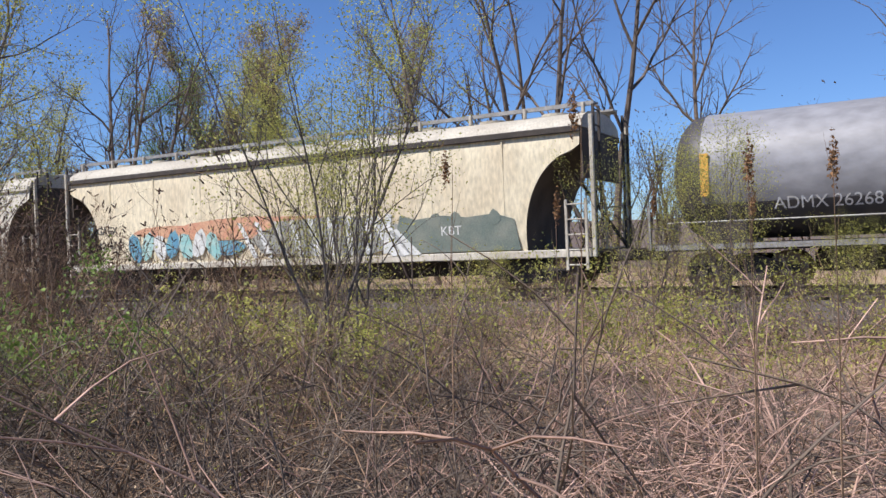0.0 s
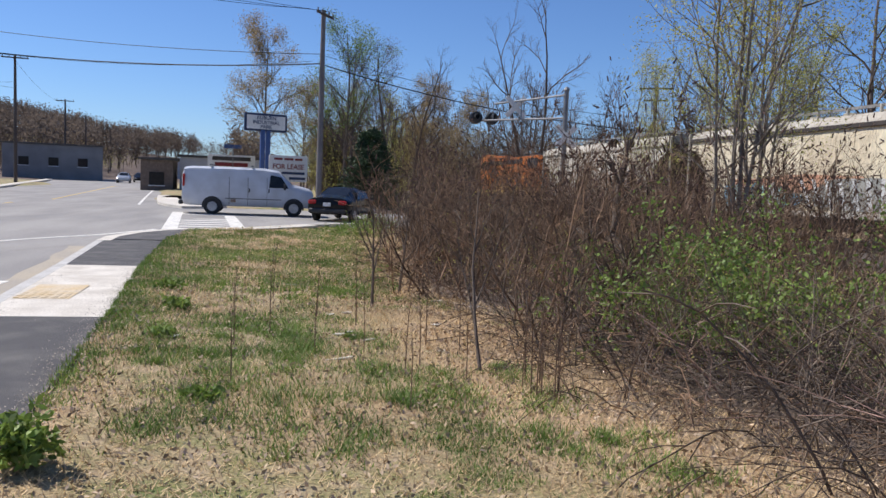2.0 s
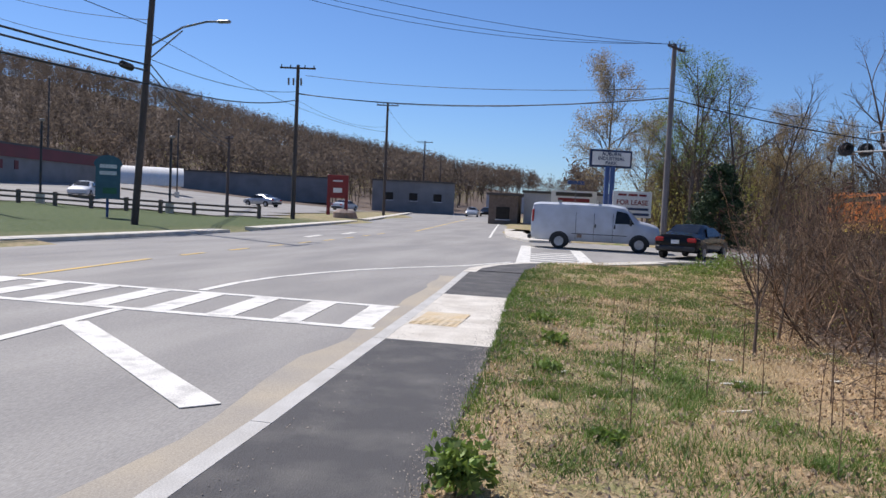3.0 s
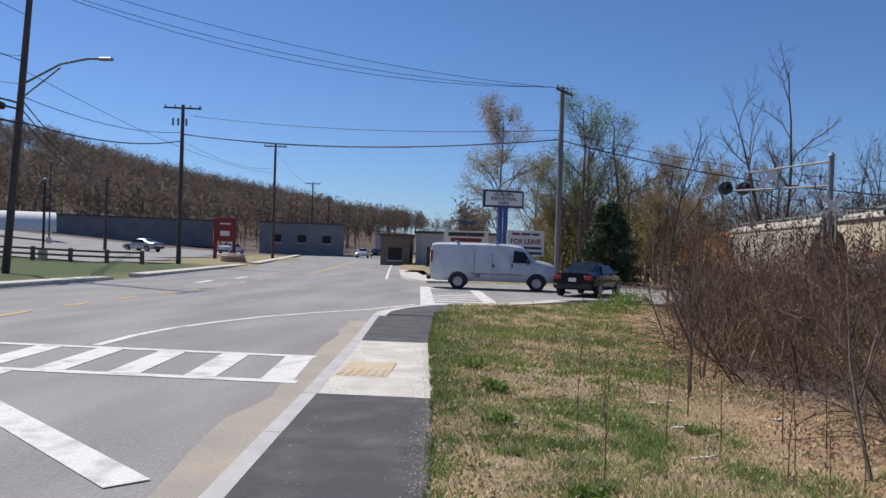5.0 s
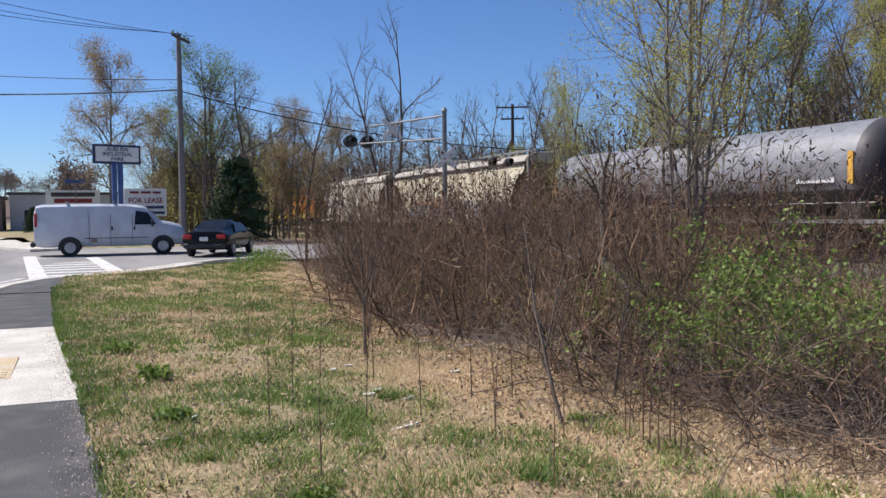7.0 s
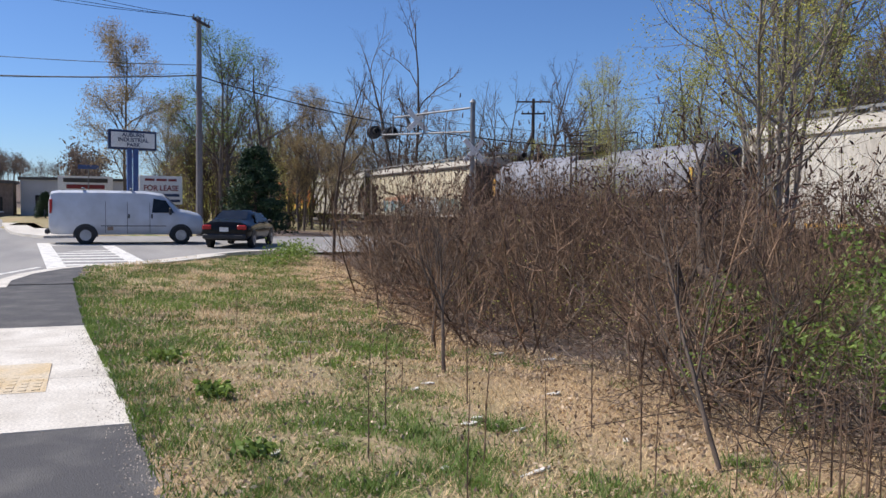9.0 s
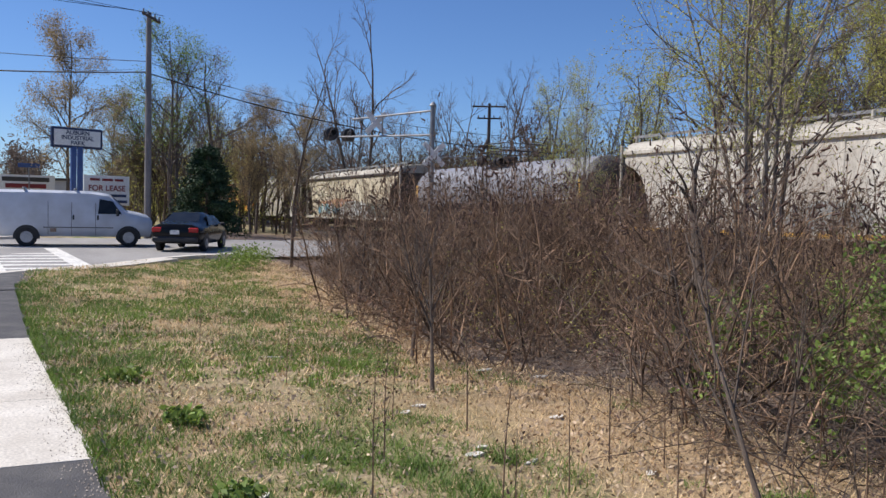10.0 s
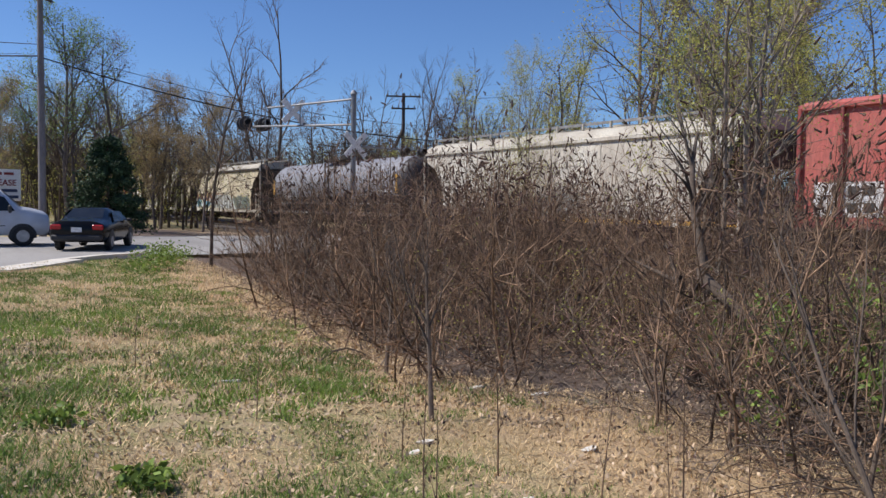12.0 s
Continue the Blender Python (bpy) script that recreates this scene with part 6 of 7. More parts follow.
def make_van():
    v = thing("cargo_van", "dusty white cargo van waiting behind a black car", "van")
    rows = [(-2.78, 0.55, 1.15, 1.70, 0.86, 0.90, 0.80), (-2.70, 0.42, 1.15, 2.02, 0.93, 0.97, 0.83), (-2.45, 0.38, 1.15, 2.07, 0.95, 0.99, 0.86), (-1.0, 0.38, 1.15, 2.09, 0.96, 1.0, 0.87), (0.7, 0.38, 1.15, 2.08, 0.96, 1.0, 0.86), (1.05, 0.38, 1.15, 2.03, 0.96, 1.0, 0.83), (1.30, 0.38, 1.15, 2.0, 0.96, 1.0, 0.82), (1.60, 0.38, 1.15, 1.72, 0.96, 1.0, 0.82), (1.92, 0.38, 1.13, 1.40, 0.96, 0.99, 0.84), (2.35, 0.38, 1.10, 1.32, 0.95, 0.98, 0.84), (2.68, 0.40, 1.0, 1.22, 0.94, 0.96, 0.82), (2.80, 0.42, 0.95, 1.12, 0.92, 0.93, 0.78), (2.84, 0.45, 0.85, 0.98, 0.88, 0.90, 0.74)]
    part("body", Geo().loft(body_rings(rows)), VAN_WHITE, v, "dusty white painted body", True)
    for s in (-1, 1):
        g = Geo()
        side_glass(g, [(0.90, 1.24), (1.74, 1.24), (1.42, 1.72), (0.96, 1.80)], 1.0, 0.90, 1.22, 1.85, (s,))
        part("side_window", g, WINDOW, v, "dark side window")
    part("windscreen", Geo().add([(1.34, -0.66, 1.985), (1.34, 0.66, 1.985), (1.915, 0.74, 1.43), (1.915, -0.74, 1.43)], [(0, 1, 2, 3)]), WINDOW, v, "dark windscreen")
    for s in (-1, 1):
        for x in (0.06, 0.90):
            part("door_handle", Geo().box((x, s * 1.005, 1.10), (0.06, 0.03, 0.17), cut=0.01), TRIM, v)
        for x in (-0.79, 0.0, 0.82):
            part("door_seam", Geo().box((x, s * 0.992, 1.05), (0.014, 0.02, 1.2)), TRIM, v)
        part("rub_strip", Geo().box((0.24, s * 0.99, 0.72), (2.4, 0.02, 0.03)), TRIM, v)
        for x in (-1.50, 1.98):
            arch = Geo().prism([(x + 0.44 * math.cos(a), 0.36 + 0.44 * math.sin(a)) for a in np.linspace(-0.15, math.pi + 0.15, 16)], s * 0.935, s * 1.002)
            part("wheel_arch", arch, TRIM, v, "dark wheel arch")
            wheel(v, x, s * 0.90)
        part("tail_lamp", Geo().box((-2.70, s * 0.90, 1.45), (0.10, 0.12, 0.55), cut=0.02), RED_LAMP, v, "red tail lamp")
        part("mirror", Geo().box((1.58, s * 1.12, 1.30), (0.10, 0.2, 0.28), cut=0.03), TRIM, v)
        part("headlamp", Geo().box((2.80, s * 0.74, 0.92), (0.08, 0.28, 0.2), cut=0.02), CLEAR_LAMP, v)
        part("rust_patch", Geo().box((-0.62, s * 0.998, 0.62), (0.22, 0.012, 0.14), cut=0.003), STEEL, v, "rusty patch low on the side")
    part("front_bumper", Geo().box((2.86, 0, 0.50), (0.16, 1.85, 0.28), cut=0.05), TRIM, v)
    part("rear_bumper", Geo().box((-2.84, 0, 0.50), (0.16, 1.8, 0.2), cut=0.04), TRIM, v)
    for x in (-1.6, 0.15):
        part("roof_bar", Geo().box((x, 0, 2.15), (0.10, 1.6, 0.07), cut=0.02), GALV, v, "white roof rack bar")
    v.matrix_basis = pose(-37.45, -2.05, fall(-37) - 0.122, 0, 0, 90)


def make_sedan(at, paint, label, name="sedan", length=4.5):
    v = thing(name, label, "car")
    k = length / 4.5
    rows = [(-2.25, 0.45, 0.72, 0.86, 0.74, 0.78, 0.66), (-2.15, 0.32, 0.80, 1.00, 0.82, 0.86, 0.70), (-1.6, 0.28, 0.84, 1.06, 0.84, 0.88, 0.70), (-1.25, 0.27, 0.86, 1.14, 0.85, 0.88, 0.66), (-0.7, 0.27, 0.88, 1.40, 0.85, 0.88, 0.56), (0.1, 0.27, 0.88, 1.43, 0.85, 0.88, 0.56), (0.5, 0.27, 0.88, 1.36, 0.85, 0.88, 0.57), (1.15, 0.27, 0.86, 1.00, 0.85, 0.88, 0.66), (1.7, 0.28, 0.78, 0.90, 0.84, 0.86, 0.66), (2.15, 0.32, 0.66, 0.76, 0.80, 0.82, 0.62), (2.25, 0.38, 0.58, 0.64, 0.72, 0.74, 0.55)]
    rows = [(x * k, *q) for x, *q in rows]
    part("body", Geo().loft(body_rings(rows)), paint, v, "glossy painted body", True)
    g = Geo()
    side_glass(g, [(-1.0 * k, 0.96), (0.95 * k, 0.96), (0.45 * k, 1.30), (-0.62 * k, 1.32)], 0.87, 0.66, 0.96, 1.36)
    part("side_window", g, WINDOW, v)
    part("rear_window", Geo().add([(-1.42 * k, -0.60, 1.10), (-1.42 * k, 0.60, 1.10), (-0.76 * k, 0.50, 1.395), (-0.76 * k, -0.50, 1.395)], [(0, 1, 2, 3)]), WINDOW, v)
    part("windscreen", Geo().add([(1.16 * k, -0.60, 1.03), (1.16 * k, 0.60, 1.03), (0.54 * k, 0.50, 1.375), (0.54 * k, -0.50, 1.375)], [(0, 1, 2, 3)]), WINDOW, v)
    for s in (-1, 1):
        for x in (-1.35, 1.38):
            part("wheel_arch", Geo().prism([(x * k + 0.39 * math.cos(a), 0.31 + 0.39 * math.sin(a)) for a in np.linspace(0, math.pi, 14)], s * 0.80, s * 0.886), TRIM, v)
            wheel(v, x * k, s * 0.78, 0.31, 0.2)
        part("tail_lamp", Geo().box((-2.22 * k, s * 0.64, 0.80), (0.10, 0.34, 0.17), cut=0.03), RED_LAMP, v, "red tail lamp")
        part("headlamp", Geo().box((2.2 * k, s * 0.56, 0.62), (0.12, 0.3, 0.13), cut=0.03), CLEAR_LAMP, v)
        part("mirror", Geo().box((0.75 * k, s * 0.96, 0.98), (0.1, 0.16, 0.12), cut=0.03), TRIM, v)
    part("rear_plate", Geo().box((-2.275 * k, 0, 0.72), (0.02, 0.32, 0.15)), STENCIL_WHITE, v, "plain white plate")
    part("rear_bumper", Geo().box((-2.25 * k, 0, 0.46), (0.12, 1.6, 0.2), cut=0.05), TRIM, v)
    v.matrix_basis = at
    return v


make_van()
make_sedan(pose(-35.2, 2.1, fall(-34) - 0.135, 0, 0, 157), CAR_BLACK, "black sedan waiting at the level crossing")
make_sedan(pose(-118.3, -22.1, fall(-99) - 0.122, 0, 0, 8), CAR_SILVER, "silver car far down the road")
make_sedan(pose(-128, -21.6, fall(-99) - 0.122, 0, 0, 8), CAR_BLACK, "dark car far down the road")


def lot_z(x, y):
    return land(x, y) + 0.03


for x, y, turn, paint, label in [(-60.7, -44.9, 20, VAN_WHITE, "white pickup-sized car parked in the lot"), (-86.2, -40.6, 250, CAR_SILVER, "silver car parked in the far lot"), (-103, -36.5, 170, VAN_WHITE, "white car parked beside the grey building")]:
    make_sedan(pose(x, y, lot_z(x, y), 0, 0, turn), paint, label)


# ---- poles, wires, signals, signs ----
def sag(a, b, drop, n=14):
    a, b = Vector(a), Vector(b)
    return [a.lerp(b, i / n) - Vector((0, 0, 4 * drop * (i / n) * (1 - i / n))) for i in range(n + 1)]


def make_pole(x, y, top, material, label, arm=2.4, turn=0, lean=0.0, arms=1, base=None):
    p = thing("utility_pole", label, "utility pole", "utility poles")
    z = land(x, y) - 0.3 if base is None else base
    h = top - z
    part("shaft", Geo().tube([(0, 0, 0), (lean * 0.5, 0, h * 0.5), (lean, 0, h)], [0.17, 0.15, 0.115], 12), material, p, smooth=True)
    for k in range(arms):
        part("crossarm", Geo().box((lean + 0.12, 0, h - 0.25 - k * 0.9), (0.10, arm * (1 - 0.3 * k), 0.12), cut=0.015), POLE_WOOD, p)
        for s in (-0.45, -0.2, 0.2, 0.45):
            part("insulator", Geo().tube([(lean + 0.12, s * arm * (1 - 0.3 * k), h - 0.19 - k * 0.9), (lean + 0.12, s * arm * (1 - 0.3 * k), h - 0.02 - k * 0.9)], [0.05, 0.035], 8), GALV, p)
    p.matrix_basis = pose(x, y, z, 0, 0, turn)
    return p


def build_poles():
    make_pole(-44.53, 1.34, 10.35, POLE_GREY, "weathered grey wooden utility pole with a crossarm", 2.0, 62)
    big = make_pole(-33.9, -22.95, 14.6, POLE_WOOD, "dark wooden utility pole carrying a street lamp arm", 2.4, 90, 0.9)
    arm = Geo().tube([(0.5, 0, 8.45), (2.2, 0, 9.35), (3.4, 0, 9.6), (3.9, 0, 9.6)], 0.05, 8)
    arm.tube([(0.48, 0, 7.85), (2.2, 0, 9.2)], 0.035, 8)
    part("lamp_arm", arm, GALV, big, "galvanised bracket arm")
    part("lamp_head", Geo().box((4.2, 0, 9.6), (0.65, 0.26, 0.14), cut=0.05), GALV, big, "grey street lamp head")
    part("splice_box", Geo().tube([(0.3, -1.7, 7.4), (0.3, -1.0, 7.35)], 0.16, 10), CABLE, big, "black cable splice box")
    make_pole(-38.5, -37.15, 15.0, POLE_GREY, "pale wooden utility pole by the far verge", 2.2, 20)
    p2 = make_pole(-55.5, -24.1, 10.9, POLE_WOOD, "dark wooden utility pole with a crossarm and fittings", 2.6, 10)
    for s in (-0.6, -0.25, 0.3):
        part("fuse", Geo().tube([(0.2, s, 9.9), (0.25, s, 10.4)], 0.07, 8), GALV, p2)
    make_pole(-86.7, -26.4, 12.1, POLE_WOOD, "dark wooden utility pole down the road", 2.4, 10, 0.3)
    make_pole(-136, -34, 11.95, POLE_WOOD, "far wooden utility pole", 2.6, 10)
    make_pole(-165, -37.5, 11.5, POLE_WOOD, "far wooden utility pole", 1.2, 10)
    make_pole(-205, -41.0, 11.0, POLE_WOOD, "far wooden utility pole", 1.2, 10)
    rail_pole = make_pole(-58.6, 27.2, 9.5, POLE_WOOD, "dark wooden pole with crossarms beyond the track", 2.6, -30, 0, 2)
    part("strut", Geo().tube([(0.2, -2.6, 2.0), (0, 0, 7.6)], 0.13, 8), POLE_WOOD, rail_pole, "leaning brace")

    m = (-44.53, 1.34)
    b = (-33.9, -22.42)
    c = (-55.5, -24.1)
    runs = [
        ("service_cable", (*c, 8.85), (*m, 7.55), 0.62, 0.035), ("service_cable", (*b, 6.35), (*c, 8.4), 0.5, 0.035),
        ("power_wire", (c[0], c[1] + 0.6, 10.15), (*m, 8.05), 0.45, 0.018), ("power_wire", (b[0], b[1], 7.45), (c[0], c[1], 9.0), 0.5, 0.018),
        ("power_wire", (-33.4, -23.7, 12.7), (m[0] + 0.4, m[1] - 0.7, 10.3), 1.3, 0.013), ("power_wire", (-33.4, -22.9, 12.5), (m[0] + 0.2, m[1], 10.3), 1.05, 0.013), ("power_wire", (-33.4, -22.1, 12.7), (m[0] - 0.2, m[1] + 0.7, 10.3), 0.8, 0.013),
        ("power_wire", (*c, 8.9), (-50.0, 1.0, 8.4), 0.8, 0.010),
        ("service_cable", (*m, 7.5), (-41.0, 22.0, 4.6), 0.7, 0.028), ("power_wire", (*m, 8.0), (-41.0, 22.6, 5.4), 0.8, 0.012),
        ("power_wire", (-58.6, 27.2, 9.3), (-110, 34, 9.0), 1.2, 0.012), ("power_wire", (-58.6, 27.2, 9.3), (-20, 24, 8.6), 1.4, 0.012),
    ]
    far_end = (12.0, -20.4)
    make_pole(*far_end, 13.0, POLE_WOOD, "dark wooden utility pole across the road", 2.4, 0)
    for z0, z1, w in ((11.0, 11.6, 0.014), (8.96, 9.6, 0.018), (7.15, 7.0, 0.045), (6.89, 6.6, 0.045), (6.3, 6.0, 0.05)):
        runs.append(("service_cable" if w > 0.03 else "power_wire", (b[0], -22.42, z0), (*far_end, z1), 0.45, w))
    for z in (12.4, 11.2):
        runs.append(("power_wire", (-38.5, -37.15, z), (b[0], -22.4, z - 3.2), 0.4, 0.014))
    for z, s in ((7.3, 0), (6.9, 0), (6.5, 0)):
        runs.append(("service_cable", (b[0], b[1], z), (-78.5, -41.0, 6.6 + (z - 6.9)), 0.6, 0.03))
    runs.append(("power_wire", (b[0], b[1], 8.6), (-86.7, -26.4, 9.0), 0.9, 0.014))
    runs.append(("power_wire", (*c, 8.4), (-86.7, -26.4, 9.6), 0.7, 0.012))
    for a, e, top in (((-86.7, -26.4), (-136, -34), 11.6), ((-136, -34), (-205, -41), 11.2)):
        runs.append(("power_wire", (*a, top), (*e, top - 0.2), 0.9, 0.014))
    for name, a, e, drop, w in runs:
        solo(name, Geo().tube(sag(a, e, drop), w, 5, cap=False), CABLE, "black overhead cable between poles" if w > 0.02 else "thin overhead wire between poles", "overhead wire", "overhead wires")
    make_pole(-78.5, -41.0, 7.4, POLE_WOOD, "dark pole in the far lot carrying a cable end", 0.8, 30)


build_poles()


def build_signal():
    s = thing("crossing_signal", "galvanised level crossing signal with a cantilever arm, crossbucks and flashers", "crossing signal")
    s.matrix_basis = pose(-34.02, 11.45, land(-34, 11.45), 0, 0, 0)
    part("post", Geo().tube([(0, 0, -0.2), (0, 0, 6.3)], 0.105, 12), GALV, s, smooth=True)
    d = Vector((-0.85, -0.52, 0)).normalized()
    for z, ln, rise in ((6.1, 4.3, -0.2), (5.1, 5.3, 0.05)):
        part("arm", Geo().tube([(0, 0, z), d * ln + Vector((0, 0, z + rise))], 0.045, 8), GALV, s, "galvanised truss arm")
    for k in (2.6, 4.4):
        part("arm_strut", Geo().tube([d * k + Vector((0, 0, 5.1)), d * k + Vector((0, 0, 6.0))], 0.03, 6), GALV, s)

    def flashers(at, name="flasher", size=0.29):
        for o in (-0.4, 0.4):
            c = Vector(at) + Vector((0, o, 0))
            f = part(name, Geo().tube([c, c + Vector((0.12, 0, 0))], size, 16), BLACK_PAINT, s, "black flasher backboard")
            part("lens", Geo().tube([c + Vector((0.12, 0, 0)), c + Vector((0.15, 0, 0))], 0.11, 12), TRIM, f)
            part("hood", Geo().tube([c + Vector((0.12, 0, 0.05)), c + Vector((0.36, 0, 0.05))], 0.13, 10, cap=False), BLACK_PAINT, f)

    def crossbuck(at):
        for a in (45, -45):
            part("crossbuck_blade", Geo().box((at[0] + (0.036 if a > 0 else 0), at[1], at[2]), (0.03, 1.25, 0.22), m=pose(0, 0, 0, a)), STENCIL_WHITE, s, "white crossbuck blade")

    flashers(d * 5.0 + Vector((0.05, 0, 5.25)))
    flashers(d * 5.0 + Vector((-0.25, 0, 5.25)))
    crossbuck(tuple(d * 3.0 + Vector((0.1, 0, 5.7))))
    crossbuck((0.2, 0, 4.3))
    part("side_arm", Geo().tube([(0, 0, 4.25), (0.2, 2.6, 4.2)], 0.04, 8), GALV, s)
    flashers((0.3, 2.5, 4.1), size=0.19)
    part("base", Geo().tube([(0, 0, -0.2), (0, 0, 0.35)], [0.4, 0.25], 12), GALV, s)
    part("bell", Geo().tube([(0, 0, 6.3), (0, 0, 6.45)], [0.16, 0.05], 10), GALV, s)


build_signal()


def text_on(parent, text, size, m, material):
    o = new("lettering", letters(text, size, material, bold=size * 0.018))
    o.parent = parent
    o.matrix_basis = m
    return o


def build_signs():
    park = thing("park_sign", "white business park sign with navy frame on blue posts", "sign", at=pose(-49.85, -1.65, 0, 0, 0, 111))
    part("frame", Geo().box((0, 0.05, 4.60), (2.62, 0.16, 1.06), cut=0.03), SIGN_NAVY, park, "navy sign frame")
    part("panel", Geo().box((0, -0.045, 4.60), (2.36, 0.04, 0.80)), SIGN_WHITE, park, "white sign panel")
    for k, w in enumerate(("AUBURN", "INDUSTRIAL", "PARK")):
        text_on(park, w, 0.30, pose(0, -0.075, 4.86 - 0.265 * k), SIGN_NAVY)
    for s in (-0.18, 0.16):
        part("post", Geo().box((s, 0.05, 2.0), (0.26, 0.2, 4.3), cut=0.02), POST_BLUE, park, "blue square post")
    lease = thing("lease_sign", "white board with red lettering offering a lease", "sign", at=pose(-48.15, -0.3, 0.3, 0, 0, 111))
    part("board", Geo().box((0, 0, 1.62), (2.35, 0.06, 1.5), cut=0.01), SIGN_WHITE, lease)
    text_on(lease, "FOR LEASE", 0.40, pose(0, -0.04, 1.72), SIGN_RED)
    for x, w in ((-0.62, 0.5), (0.02, 0.55), (0.62, 0.45)):
        part("top_line", Geo().box((x, -0.036, 2.16), (w, 0.01, 0.12)), SIGN_RED, lease, "small line of writing")
    for k in range(2):
        part("lower_line", Geo().box((0.3 + 0.25 * k, -0.036, 1.36 - 0.3 * k), (1.4 - 0.4 * k, 0.01, 0.14)), SIGN_NAVY, lease)
    for s in (-1.0, 1.0):
        part("leg", Geo().box((s, 0.06, 0.35), (0.09, 0.09, 1.9)), FENCE_WOOD, lease)
    street = thing("street_sign", "small blue street name sign on a thin post", "sign", at=pose(-62.7, -4.3, land(-62.7, -4.3), 0, 0, 95))
    part("post", Geo().tube([(0, 0, -0.2), (0, 0, 3.6)], 0.035, 8), GALV, street)
    part("blade", Geo().box((0, 0, 3.7), (1.3, 0.03, 0.28)), POST_BLUE, street)
    red = thing("red_sign", "red pylon sign with a pale panel", "sign", at=pose(-70.6, -26.1, 0.2, 0, 0, 105))
    part("board", Geo().box((0, 0, 2.35), (1.9, 0.3, 2.1), cut=0.03), SIGN_RED, red)
    for s in (-0.8, 0.8):
        part("post", Geo().box((s, 0, 0.7), (0.3, 0.3, 1.9)), SIGN_RED, red)
    part("panel", Geo().box((0, -0.16, 2.0), (0.8, 0.02, 0.42)), SIGN_WHITE, red)
    part("writing_bar", Geo().box((0, -0.16, 2.85), (0.9, 0.02, 0.12)), STENCIL_WHITE, red)
    gs = thing("oval_sign", "teal rounded roadside sign on a post", "sign", at=pose(-38.9, -27.8, land(-38.9, -27.8), 0, 0, 125))
    o = [(-0.62, 1.0), (0.62, 1.0), (0.62, 2.7)] + [(0.75 * math.cos(a), 2.75 + 0.6 * math.sin(a)) for a in np.linspace(0.2, math.pi - 0.2, 9)] + [(-0.62, 2.7)]
    part("board", Geo().prism(o, -0.1, 0.1), SIGN_TEAL, gs)
    for k in range(2):
        part("writing_bar", Geo().box((0, -0.11, 2.75 - 0.36 * k), (0.85, 0.02, 0.2)), STENCIL_WHITE, gs)
    part("price_panel", Geo().box((0.1, -0.11, 1.45), (0.7, 0.02, 0.32)), SIGN_GREEN, gs)
    part("post", Geo().tube([(0, 0.05, -0.2), (0, 0.05, 1.1)], 0.07, 8), POST_BLUE, gs)


build_signs()


